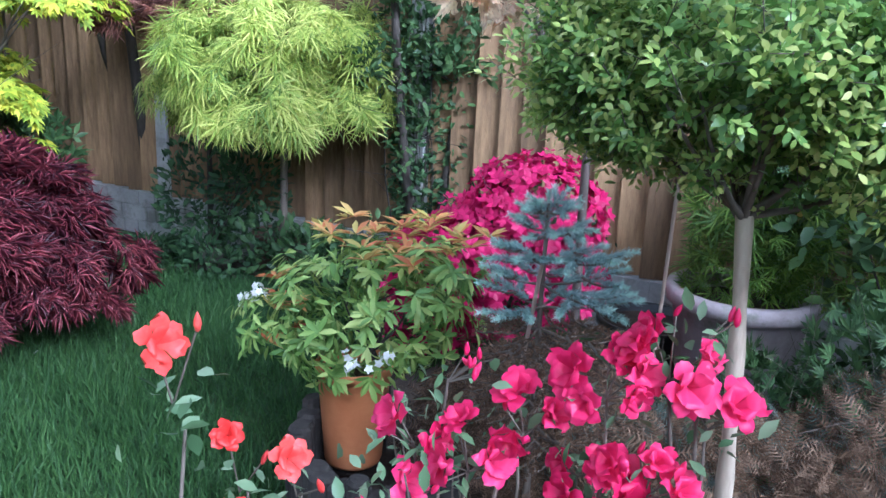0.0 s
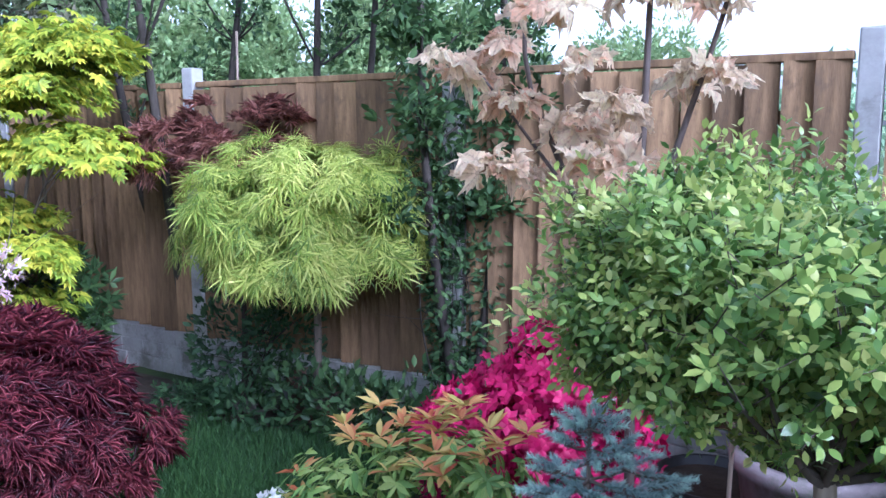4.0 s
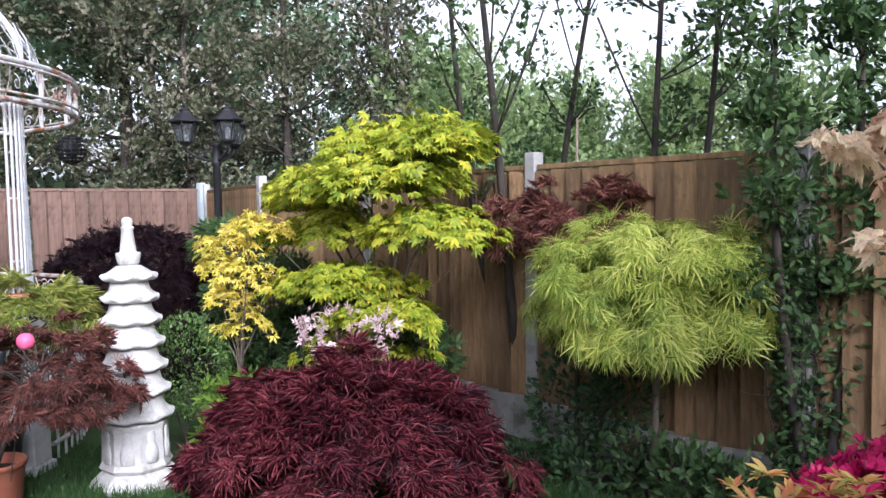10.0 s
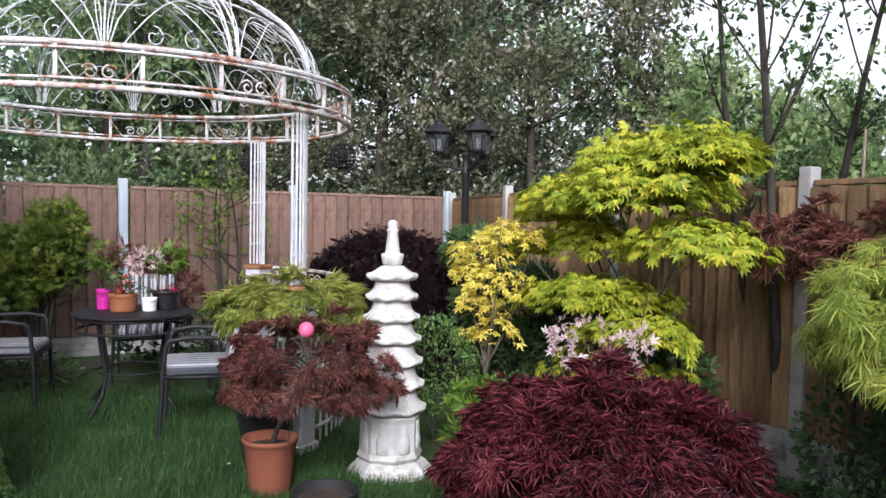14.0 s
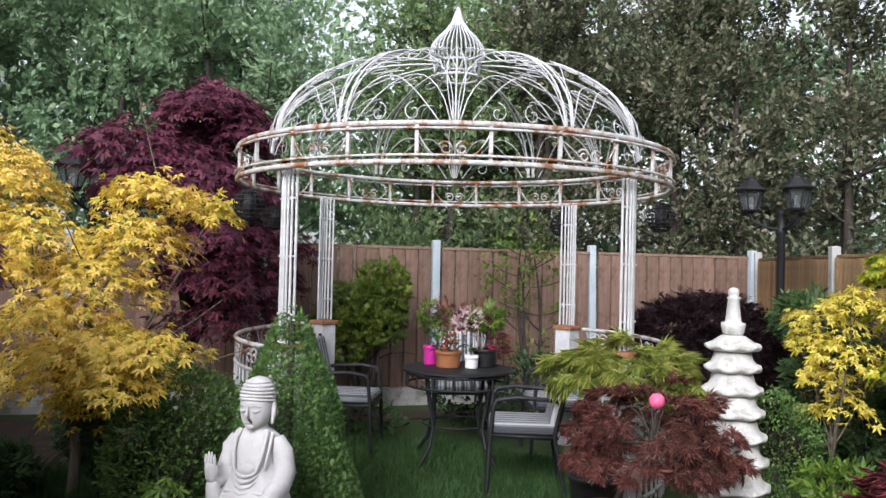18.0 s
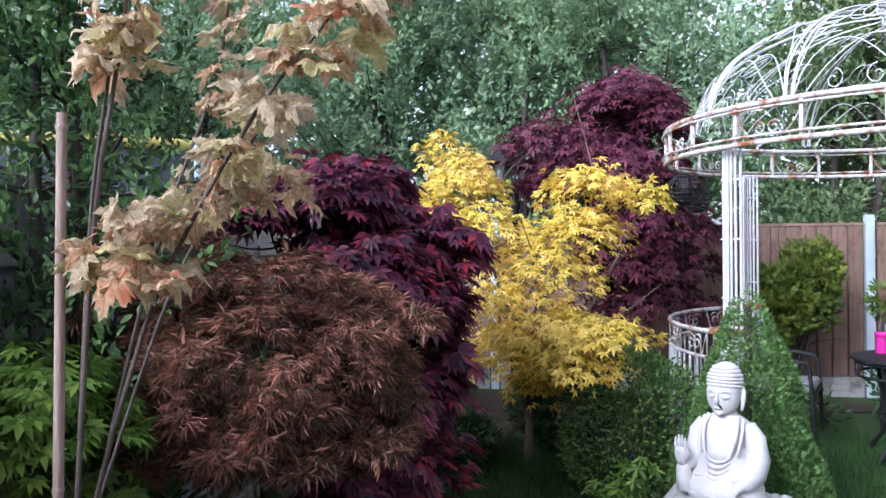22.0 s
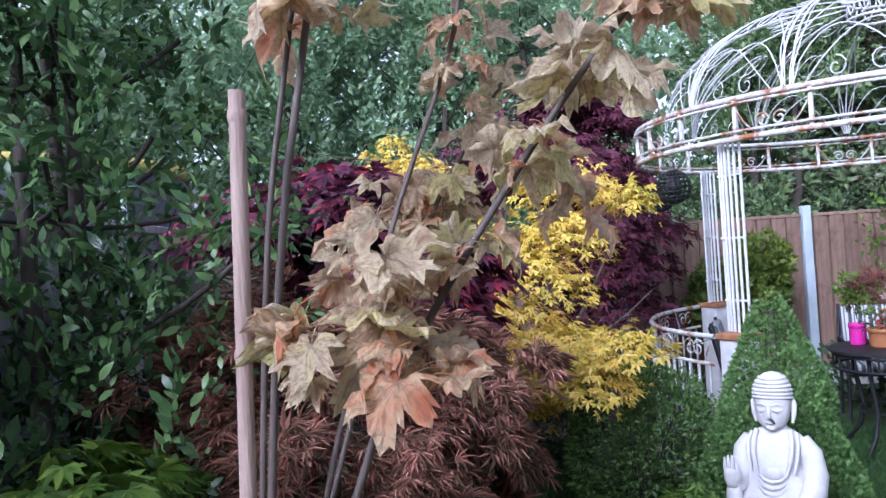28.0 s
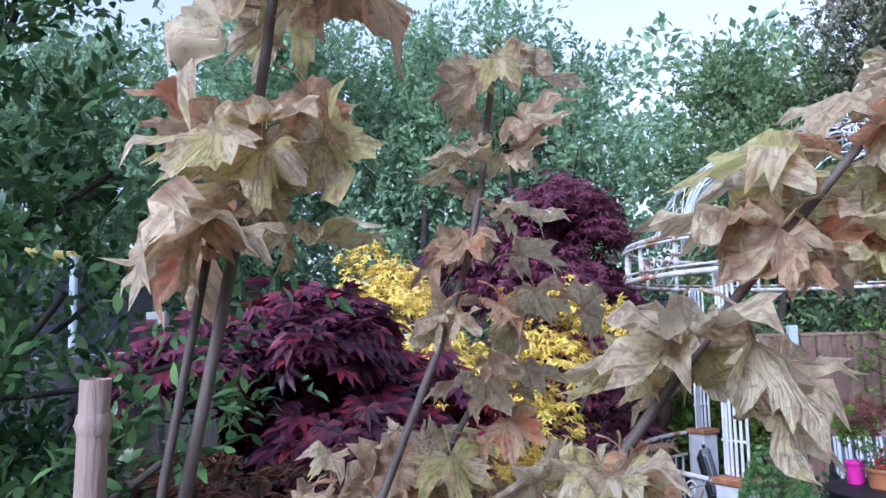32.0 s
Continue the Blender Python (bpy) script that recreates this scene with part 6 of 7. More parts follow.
put("pole", tubes("pole", [(arc((-0.03, -0.05, 0), (0.02, 0.022, 1.76), (0, 0, 0), 8), [0.0095, 0.0095, 0.009, 0.009, 0.009, 0.0088, 0.0085, 0.0085])], STAKE, 12), stk)
for z in (0.3, 0.72, 1.12, 1.5, 1.735):
    u = z / 1.76
    put("node_ring", tubes("node_ring", [(arc((-0.03 + 0.05 * u, -0.05 + 0.072 * u, z - 0.006), (-0.03 + 0.05 * u, -0.05 + 0.072 * u, z + 0.006), (0, 0, 0), 3), [0.0089, 0.0104, 0.0089])], STAKE, 12), stk)

far = thing("bleached_maple", (0, 0, 0), "bleached cream maple by the fence, backlit paleness painted into its large leaves", "maple tree", "bleached maples")
stems_of(far, [([(0.285, 2.95, 0.0), (0.27, 2.9, 0.95), (0.3, 2.75, 1.5), (0.31, 2.78, 2.15)], 0.017, 0.005), ([(0.27, 2.9, 0.95), (0.12, 2.88, 1.25), (-0.02, 2.8, 1.6), (0.03, 2.7, 2.05)], 0.011, 0.004),
               ([(0.27, 2.9, 1.0), (0.36, 2.9, 1.35), (0.47, 2.85, 1.7), (0.55, 2.8, 2.05)], 0.011, 0.004), ([(0.12, 2.88, 1.25), (-0.15, 2.8, 1.62)], 0.006, 0.003)], STEM)
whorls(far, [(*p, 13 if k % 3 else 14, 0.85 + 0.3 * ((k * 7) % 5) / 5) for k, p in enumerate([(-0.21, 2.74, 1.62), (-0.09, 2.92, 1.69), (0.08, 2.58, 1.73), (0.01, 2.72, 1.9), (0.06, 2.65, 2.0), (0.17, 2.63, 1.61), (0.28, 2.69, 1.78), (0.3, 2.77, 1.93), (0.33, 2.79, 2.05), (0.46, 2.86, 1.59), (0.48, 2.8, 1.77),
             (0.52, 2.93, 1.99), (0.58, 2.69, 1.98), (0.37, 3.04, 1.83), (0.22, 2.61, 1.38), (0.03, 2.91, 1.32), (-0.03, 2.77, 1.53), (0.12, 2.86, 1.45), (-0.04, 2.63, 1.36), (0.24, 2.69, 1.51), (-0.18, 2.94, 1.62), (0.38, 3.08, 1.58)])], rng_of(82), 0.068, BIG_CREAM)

shrub("low_evergreen", (-0.95, 3.88, 0), [(0, 0, 0.16, 0.3, 0.1, 0.16), (-0.3, 0.08, 0.2, 0.2, 0.1, 0.18), (0.22, -0.02, 0.24, 0.12, 0.08, 0.2)], GREEN, OVAL, 650, 0.05, "low dark leafy evergreen at the foot of the fence", 83, trunk_r=0.006)

# ---- front bed ----
std = thing("standard_privet", (0.61, 1.81, 0), "green privet trained as a ball on a pale bare stem", "standard tree")
R = rng_of(91)
stem = arc((0.03, 0.0, 0), (-0.01, -0.02, 1.0), (0.012, 0.0, 0), 14)
put("trunk", tubes("trunk", [(stem, 0.0155 + 0.0022 * np.sin(np.arange(14) * 2.1) - np.arange(14) * 0.0002)], BARK_PALE, 9), std)
fork = [(arc((-0.01 + 0.006 * math.cos(a), -0.02 + 0.006 * math.sin(a), 0.985 + 0.02 * R.rand()), (0.05 + 0.3 * math.cos(a), 0.02 + 0.3 * math.sin(a), 1.13 + 0.2 * R.rand()), (0, 0, R.normal(0, 0.02)), 7), np.linspace(0.0065, 0.0015, 7)) for a in R.rand(16) * 6.28]
for limb in fork:
    put("limb", tubes("limb", [limb], BARK, 6), std)
blobs = [(0.04, 0.04, 1.24, 0.42, 0.4, 0.17), (-0.25, 0.0, 1.2, 0.17, 0.18, 0.1), (0.3, 0.1, 1.21, 0.25, 0.25, 0.19), (0.0, -0.12, 1.29, 0.25, 0.25, 0.12), (-0.2, 0.0, 1.28, 0.2, 0.2, 0.12), (-0.05, 0.06, 1.14, 0.2, 0.2, 0.08), (0.2, -0.15, 1.17, 0.22, 0.2, 0.12)]
ps, ds = zip(*[in_blob(R, 1150 if k == 0 else 460, b[:3], b[3:], 0.55) for k, b in enumerate(blobs)])
tip, d = bumpy(bumpy(np.concatenate(ps), 7.0, 0.03, 92), 20.0, 0.035, 93), np.concatenate(ds)
way = unit(d + np.array([0, 0, 0.35]) + R.normal(0, 0.45, d.shape))
k = np.repeat(np.arange(len(tip)), 12)
u = np.tile(np.repeat(np.arange(6) / 5, 2), len(tip))[:, None]
turn = np.tile(np.arange(12), len(tip)) % 2 * 2.0 - 1
axis0 = unit(np.cross(way, R.normal(0, 1, way.shape)))
axis1 = np.cross(way, axis0)
pair = np.tile(np.repeat(np.arange(6), 2), len(tip)) % 2
out = np.where(pair[:, None] == 0, axis0[k], axis1[k]) * turn[:, None]
p = tip[k] + way[k] * (u - 0.6) * 0.062 + out * 0.003
size = (0.0215 - 0.006 * u[:, 0]) * (0.7 + 0.55 * R.rand(len(p)))
young = (u[:, 0] > 0.7) & (np.sin(tip[k][:, 0] * 31 + tip[k][:, 2] * 27) + R.rand(len(tip))[k] > 0.25)
for nm, sel, mat in (("crown", ~young, PRIVET), ("young_growth", young, PRIVET_TIP)):
    put(nm, leaves(nm, (LEAF4[0] * (1.25, 1, 1), LEAF4[1]), p[sel], (out * (1.15 - 0.6 * u) + way[k] * 0.6)[sel], (way[k] + np.array([0, 0, 0.7]))[sel], size[sel], mat, R, 0.22), std, "" if nm == "crown" else "yellow-green young leaves at the shoot ends")
twig = [(arc(q - w * 0.06, q + w * 0.015, (0, 0, 0), 2), 0.0008) for q, w in zip(tip[::3], way[::3])]
put("branchwork", tubes("branchwork", twig, BARK, 3), std, kind="stuff")
pot("white_pot_low", (0.6, 1.8, 0), 0.17, 0.16, POT_WHITE, "low white pot round the privet stem", taper=0.85)


def flower_mesh(name, mat, seed, open_=1.0):
    """An azalea bloom: five ruffled petals in a wide trumpet."""
    rng = rng_of(seed)
    v, f = [], []
    for k in range(11):
        inner = k >= 6
        a = 2 * math.pi * k / (5 if inner else 6) + rng.normal(0, 0.1) + (0.5 if inner else 0)
        b = len(v)
        rows = [(0.04, 0.04, 0.0), (0.36, 0.17, 0.3), (0.7, 0.4, 0.44), (0.95, 0.34, 0.5), (1.12, 0.09, 0.44)]
        for d, w, z in rows:
            for s in (-1, 0, 1):
                rr = d * (0.5 + 0.5 * open_) * (0.62 if inner else 1) * (1 - 0.06 * s * (k % 3 - 1))
                x, y = rr, s * w * (0.6 + 0.4 * open_)
                zz = z * (1.6 - 0.6 * open_) * (1.5 if inner else 1) + 0.1 * abs(s) * d * (1 if k % 2 else -1) + rng.normal(0, 0.09) * d
                v.append((x * math.cos(a) - y * math.sin(a), x * math.sin(a) + y * math.cos(a), zz))
        for i in range(4):
            for j in range(2):
                q = b + i * 3 + j
                f.append((q, q + 3, q + 4, q + 1))
    return mesh_of(name, np.array(v), np.array(f), mat, True)


def clustered_azalea(name, at, clusters, mat, label, seed, size, fine=1.0):
    """An azalea whose blooms stand in loose heads (x, y, z, open blooms, buds) on crooked pale twigs."""
    rng = rng_of(seed)
    t = thing(name, at, label, "azalea")
    forms = [flower_mesh("flower", mat, seed + k, o) for k, o in enumerate((1.0, 0.92, 0.8, 1.0, 0.55))]
    bud = bm_mesh("bud", lathe([(0, -0.5), (0.2, -0.3), (0.3, 0.1), (0.26, 0.5), (0.12, 0.9), (0, 1.1)], 7), mat, True)
    paths, lp = [], []
    for x, y, z, n_open, n_bud in clusters:
        x, y = x - at[0], y - at[1]
        root = (0.25 * x, 0.25 * y, 0.05)
        paths.append((arc(root, (x, y, z - 0.04), (0.3 * x, 0.3 * y, -0.05), 9) + rng.normal(0, 0.006, (9, 3)), np.linspace(0.007, 0.0025, 9) * fine))
        for k in range(n_open + n_bud):
            a = 6.283 * k / max(1, n_open) + rng.normal(0, 0.3)
            is_bud = k >= n_open
            out = size * math.sqrt(n_open / 3) if not is_bud else rng.uniform(0.03, 0.06) * fine
            if n_open == 1 and not is_bud:
                out = 0.0
            e = np.array([x + out * math.cos(a), y + 0.7 * out * math.sin(a) - 0.012, z + 0.75 * out * math.sin(a) + rng.normal(0, 0.008)])
            paths.append((arc((x, y, z - 0.04), e, (0, 0, 0), 4), 0.0015 * fine))
            way = Vector((0.8 * math.cos(a) + rng.normal(0, 0.2), -0.75 + rng.normal(0, 0.2), 0.55 + 0.5 * math.sin(a) + rng.normal(0, 0.2)))
            if is_bud:
                way = Vector((rng.normal(0, 0.35), rng.normal(0, 0.3), 1))
            s = (0.016 * fine if is_bud else size) * rng.uniform(0.8, 1.2)
            m = pose(*e) @ way.to_track_quat("Z", "Y").to_matrix().to_4x4() @ pose(0, 0, 0, 0, 0, rng.rand() * 360) @ Matrix.Diagonal((s, s, s, 1))
            put("bud" if is_bud else "flower", bud if is_bud else forms[rng.randint(0, 5)], t, at=m)
        lp += [np.array([x, y, z - 0.04]) + rng.normal(0, 1, 3) * (0.04 * fine, 0.04 * fine, 0.025 * fine) for _ in range(16)]
    for k in range(14 if fine == 1.0 else 0):
        a = rng.rand() * 6.283
        e = np.array([0.3 * math.cos(a), 0.25 * math.sin(a), rng.uniform(0.35, 0.62)])
        paths.append((arc((0, 0, 0.05), e, (0.2 * e[0], 0.2 * e[1], -0.05), 8) + rng.normal(0, 0.008, (8, 3)), np.linspace(0.006, 0.0015, 8)))
        lp += [e + rng.normal(0, 0.03, 3) for _ in range(10)]
    put("branchwork", tubes("branchwork", paths, BARK, 5), t, kind="stuff")
    lp = np.array(lp)
    dd = unit(rng.normal(0, 1, lp.shape) + np.array([0, 0, 0.2]))
    put("foliage", leaves("foliage", OVAL, lp, dd, dd * 0.3 + np.array([0, 0, 1]), 0.032 * fine * (0.6 + 0.8 * rng.rand(len(lp))), PIERIS_OLD, rng, 0.5), t)


PIERIS_OLD = leaf_mat("azalea_leaf", [(0.05, 0.1, 0.04), (0.12, 0.19, 0.09), (0.24, 0.31, 0.18)], 0.45, 0.2)
clustered_azalea("rose_azalea", (0.36, 1.7, 0), [(0.51, 1.66, 0.8, 4, 2), (0.575, 1.66, 0.73, 2, 2), (0.42, 1.65, 0.76, 5, 2), (0.13, 1.62, 0.64, 2, 4), (0.3, 1.64, 0.68, 3, 2), (0.22, 1.61, 0.62, 3, 3), (0.42, 1.61, 0.59, 4, 2), (0.49, 1.6, 0.63, 4, 3), (0.17, 1.65, 0.75, 0, 8), (0.55, 1.665, 0.865, 0, 2),
                 (0.1, 1.52, 0.5, 2, 4), (0.5, 1.48, 0.5, 3, 2), (0.38, 1.86, 0.5, 2, 2), (0.6, 1.6, 0.56, 2, 3), (0.12, 1.6, 0.56, 1, 4)], ROSE, "rose pink azalea in full bloom with bare twigs", 101, 0.036)
SCARLET_HEADS = [(0.22, 0.82, 1.104, 1, 1), (0.217, 0.89, 1.012, 1, 1), (0.26, 0.88, 1.024, 1, 1), (0.225, 0.86, 0.98, 2, 1)]
clustered_azalea("scarlet_azalea", (0.26, 0.96, 0), SCARLET_HEADS, SCARLET, "scarlet azalea with a few small blooms", 111, 0.014, 0.4)
# magenta azalea further back
mag = shrub("magenta_azalea", (-0.04, 3.2, 0.02), [(0, 0, 0.4, 0.34, 0.3, 0.26), (0.12, 0, 0.56, 0.24, 0.24, 0.22), (-0.18, -0.05, 0.3, 0.22, 0.2, 0.18)], GLOSSY, OVAL, 700, 0.03, "magenta azalea covered in bloom before the fence", 121, category="azalea")
R = rng_of(122)
p, d = zip(*[in_blob(R, n, c, r, 0.86) for n, c, r in ((1150, (0, 0, 0.44), (0.36, 0.32, 0.27)), (900, (0.12, 0, 0.62), (0.26, 0.25, 0.22)), (560, (-0.2, -0.05, 0.34), (0.24, 0.2, 0.22)))])
p, d = np.concatenate(p), np.concatenate(d)
FIVE = lobes([0, 1.257, 2.513, 3.77, 5.027], [1, 1, 1, 1, 1], 0.36, 1, -0.25)
put("blossom", leaves("blossom", FIVE, bumpy(p, 9, 0.03, 5), np.cross(d, R.normal(0, 1, d.shape)), d + np.array([0, -0.2, 0.2]), 0.028 * (0.7 + 0.6 * R.rand(len(p))), MAGENTA, R, 0.3), mag)

# pieris in its terracotta pot
pot("terracotta_pot", (-0.26, 2.38, 0.1), 0.105, 0.29, surface("orange_terracotta", (0.5, 0.17, 0.06), (0.62, 0.25, 0.1), 6, 0.6, 0.15), "orange terracotta pot with a pieris inside the log edging")
pi = shrub("pieris_shrub", (-0.22, 2.4, 0.34), [(0, 0, 0.18, 0.24, 0.22, 0.16)], PIERIS, (OVAL[0] * (0.62, 1, 1), OVAL[1]), 420, 0.04, "pieris shrub with orange young shoots and white flowers", 131, shell=0.4)
R = rng_of(130)
ps, ds = zip(*[in_blob(R, n, b[:3], b[3:], 0.7) for n, b in ((130, (0, 0, 0.2, 0.3, 0.28, 0.2)), (44, (-0.22, 0, 0.13, 0.17, 0.16, 0.13)), (50, (0.12, 0, 0.3, 0.2, 0.2, 0.12)))])
tip, d = np.concatenate(ps), np.concatenate(ds)
k = np.repeat(np.arange(len(tip)), 9)
way = unit(d + np.array([0, 0, 0.5]))
ring = unit(np.cross(way[k], R.normal(0, 1, (len(k), 3))))
put("foliage", leaves("foliage", (OVAL[0] * (0.6, 1, 1), OVAL[1]), tip[k] + way[k] * R.uniform(-0.02, 0.01, (len(k), 1)), ring + way[k] * 0.15 + np.array([0, 0, -0.3]), way[k], 0.05 * (0.7 + 0.5 * R.rand(len(k))), PIERIS, R, 0.15), pi)
R = rng_of(132)
a = R.rand(34) * 6.283
tips = np.stack([0.05 + 0.26 * np.cos(a) * R.rand(34) ** 0.5, 0.24 * np.sin(a) * R.rand(34) ** 0.5, 0.36 + 0.07 * R.rand(34)], -1)
tips[:6] = np.stack([R.uniform(-0.32, -0.22, 6), R.uniform(-0.12, 0.1, 6), R.uniform(0.1, 0.22, 6)], -1)
idx = np.repeat(np.arange(34), 9)
aa = R.rand(len(idx)) * 6.283
ax = np.stack([np.cos(aa), np.sin(aa), 0.35 + 0 * aa], -1)
put("young_growth", leaves("young_growth", (OVAL[0] * (0.55, 1, 1), OVAL[1]), tips[idx], ax, np.array([0, 0, 1.0]) + 0 * ax, 0.06 * (0.7 + 0.5 * R.rand(len(idx))), PIERIS_TIP, R, 0.2), pi, "orange and yellow young shoots", kind="stuff")
wf = np.array([(-0.38, 0.02, 0.17), (0.05, -0.27, 0.16), (0.13, -0.25, 0.17), (-0.28, -0.1, 0.24)])[np.repeat(np.arange(4), 9)] + R.normal(0, 0.014, (36, 3))
put("blossom", leaves("blossom", FIVE, wf, R.normal(0, 1, (36, 3)), R.normal(0, 1, (36, 3)), 0.013, BLOOM_WHITE, R), pi, "small white flowers")

# log edging
edging = thing("log_edging", (0, 0, 0), "edging of short weathered upright logs round the bed", "edging")
lg = bm_mesh("log", lathe([(0, 0), (0.034, 0), (0.036, 0.1), (0.034, 0.215), (0.026, 0.225), (0, 0.225)], 12), LOG)
for k in range(22):
    a = math.radians(125 + 8.6 * k)
    put("log", lg, edging, at=pose(-0.1 + 0.29 * math.cos(a), 2.36 + 0.29 * math.sin(a), R.uniform(-0.03, 0.02), R.normal(0, 2), R.normal(0, 2), R.rand() * 360) @ Matrix.Diagonal((R.uniform(0.85, 1.15), R.uniform(0.85, 1.15), 1, 1)))


DRY = leaf_mat("dry_needle", [(0.06, 0.036, 0.02), (0.15, 0.09, 0.052), (0.28, 0.185, 0.115)], 0.8, 0.1)
SPRUCE_TIP = leaf_mat("young_spruce_needle", [(0.4, 0.6, 0.52), (0.55, 0.74, 0.64), (0.66, 0.82, 0.7)], 0.5, 0.15)
NEEDLE3 = (np.array([(-0.07, 0, 0), (0.07, 0, 0), (0, 1, 0)], float), np.array([(0, 1, 2)]))


def brush(rng, s, e, n, flare):
    """Needles set all round a shoot from s to e, leaning towards its end."""
    u = rng.rand(n, 1)
    side = unit(np.cross(e - s, rng.normal(0, 1, (n, 3))))
    return s + (e - s) * u, unit(unit(e - s) * flare + side)


def spruce():
    rng = rng_of(141)
    t = thing("blue_spruce", (0.255, 2.14, 0), "small blue-green spruce tied to a thin cane with brown lower twigs", "spruce")
    paths = [(arc((0, 0, 0), (0, 0, 0.92), (0, 0, 0), 6), np.linspace(0.012, 0.004, 6))]
    coats = {"needle_coat": [], "young_growth": [], "brown_needle_coat": []}
    for tier, (z, reach) in enumerate(((0.4, 0.2), (0.49, 0.22), (0.57, 0.22), (0.64, 0.19), (0.69, 0.17), (0.74, 0.18), (0.8, 0.15), (0.86, 0.09), (0.9, 0.045))):
        dead = tier < 4
        for k in range(6 if dead else 4):
            a = (1.05 if dead else 1.57) * k + tier * 0.7 + rng.normal(0, 0.2)
            far_ = reach * rng.uniform(0.8, 1.1) * (1 + 0.22 * math.cos(a))
            s, e = np.array([0, 0, z]), np.array([far_ * math.cos(a), far_ * math.sin(a), z + (rng.uniform(-0.1, 0.02) if dead else rng.uniform(0.0, 0.04))])
            across = np.array([-(e - s)[1], (e - s)[0], 0.02])
            shoots = [(s, e)] + [(s + (e - s) * u, s + (e - s) * (u + 0.33) + across * sg * 0.42) for u in ((0.25, 0.45, 0.65) if dead else (0.5,)) for sg in (-1, 1)]
            for s1, e1 in shoots:
                paths.append((arc(s1, e1, (0, 0, -0.01), 4), np.linspace(0.0035, 0.0015, 4)))
                n = int((150 if dead else 330) * np.linalg.norm(e1 - s1) / 0.15)
                coats["brown_needle_coat" if dead else "needle_coat"].append(brush(rng, s1 + (e1 - s1) * (0.1 if dead else 0.25), e1, n, 0.8))
                if not dead:
                    w = unit(e1 - s1)
                    coats["young_growth"].append(brush(rng, e1 - w * 0.012, e1 + w * 0.02, 110, 0.9))
    top = np.array([0, 0, 1.0])
    coats["needle_coat"].append(brush(rng, top * 0.84, top * 0.92, 220, 0.8))
    coats["young_growth"].append(brush(rng, top * 0.915, top * 0.945, 170, 1.0))
    put("trunk", tubes("trunk", paths, BARK, 5), t)
    for nm, mat, size in (("needle_coat", SPRUCE, 0.0165), ("young_growth", SPRUCE_TIP, 0.0135), ("brown_needle_coat", DRY, 0.015)):
        p, ax = (np.concatenate(c) for c in zip(*coats[nm]))
        put(nm, leaves(nm, NEEDLE3, p, ax, rng.normal(0, 1, p.shape), size * (0.8 + 0.4 * rng.rand(len(p))), mat, rng, 0.1), t)
    put("cane", tubes("cane", [(arc((-0.09, -0.1, 0), (0.0, -0.02, 0.8), (0, 0, 0), 3), 0.005)], BAMBOO, 6), t)


spruce()
# dead conifer sprays: a rib with narrow side twigs, drooping over the soil
rib = [(-0.012, 0, 0), (0.012, 0, 0), (0, 1, -0.12)]
for q in np.linspace(0.12, 0.86, 8):
    for sg in (-1, 1):
        w = 0.34 * math.sin(2.6 * q + 0.35)
        rib += [(0, q - 0.025, -0.1 * q), (0, q + 0.025, -0.1 * q), (sg * w, q + 0.5 * w, -0.1 * q - 0.06)]
SPRAY = (np.array(rib, float), np.arange(len(rib)).reshape(-1, 3))
LIT = leaf_mat("grey_green_spray", [(0.05, 0.07, 0.055), (0.11, 0.14, 0.11), (0.17, 0.21, 0.17)], 0.7, 0.1)
for at, blobs, mat, n, lb, sd in (((0.35, 2.5, 0), [(-0.33, 0.05, 0.17, 0.2, 0.2, 0.2), (-0.1, -0.1, 0.25, 0.24, 0.22, 0.22), (0.12, 0.05, 0.14, 0.22, 0.2, 0.16), (0.4, 0.05, 0.14, 0.25, 0.2, 0.15), (0.7, 0.1, 0.2, 0.28, 0.2, 0.22), (0.95, 0.1, 0.24, 0.3, 0.2, 0.26), (0.3, -0.35, 0.25, 0.35, 0.25, 0.22), (0.75, -0.3, 0.25, 0.3, 0.22, 0.25)], DRY, 3600, "dry brown twiggy conifer sprays over the bed", 142),
                                 ((0.45, 2.45, 0), [(0.05, 0, 0.2, 0.3, 0.2, 0.16), (0.4, 0.05, 0.2, 0.3, 0.2, 0.18), (0.75, 0.1, 0.3, 0.3, 0.2, 0.2)], LIT, 750, "low grey-green conifer sprays among the dry twigs", 143)):
    shrub("dry_heather" if sd == 142 else "low_conifer", at, blobs, mat, SPRAY, int(n * 1.5), 0.07, lb, sd, BARK, trunk_r=0.006, shell=0.35, up=0.1, jitter=0.9)
LILAC_STONE = surface("lilac_stone", (0.27, 0.22, 0.22), (0.46, 0.39, 0.38), 6, 0.85, 0.3, spots=((0.16, 0.17, 0.12), 0.36, 5))
for x, y, r, h, lb, sd in ((0.815, 3.3, 0.24, 0.45, "large pale stone planter with ferny foliage", 151), (1.42, 3.0, 0.21, 0.42, "round pale stone planter in the bed", 152)):
    t = thing("stone_planter", (x, y, 0), lb, "planter", "stone planters")
    bowl = lathe([(0, 0), (r * 0.72, 0), (r * 0.8, h * 0.3), (r * 0.95, h * 0.86), (r * 1.05, h * 0.88), (r * 1.07, h * 0.94), (r * 1.05, h), (r * 0.93, h), (r * 0.88, h * 0.85), (0, h * 0.84)], 96)
    for v in bowl.verts:
        if 0.01 < v.co.z < h * 0.85:
            k = 1 - 0.045 * abs(math.sin(12 * math.atan2(v.co.y, v.co.x)))
            v.co.x, v.co.y = v.co.x * k, v.co.y * k
    put("bowl", bm_mesh("bowl", bowl, LILAC_STONE, True), t)
    put("soil", bm_mesh("soil", lathe([(0, h * 0.88), (r * 0.885, h * 0.86)], 20), SOIL), t)
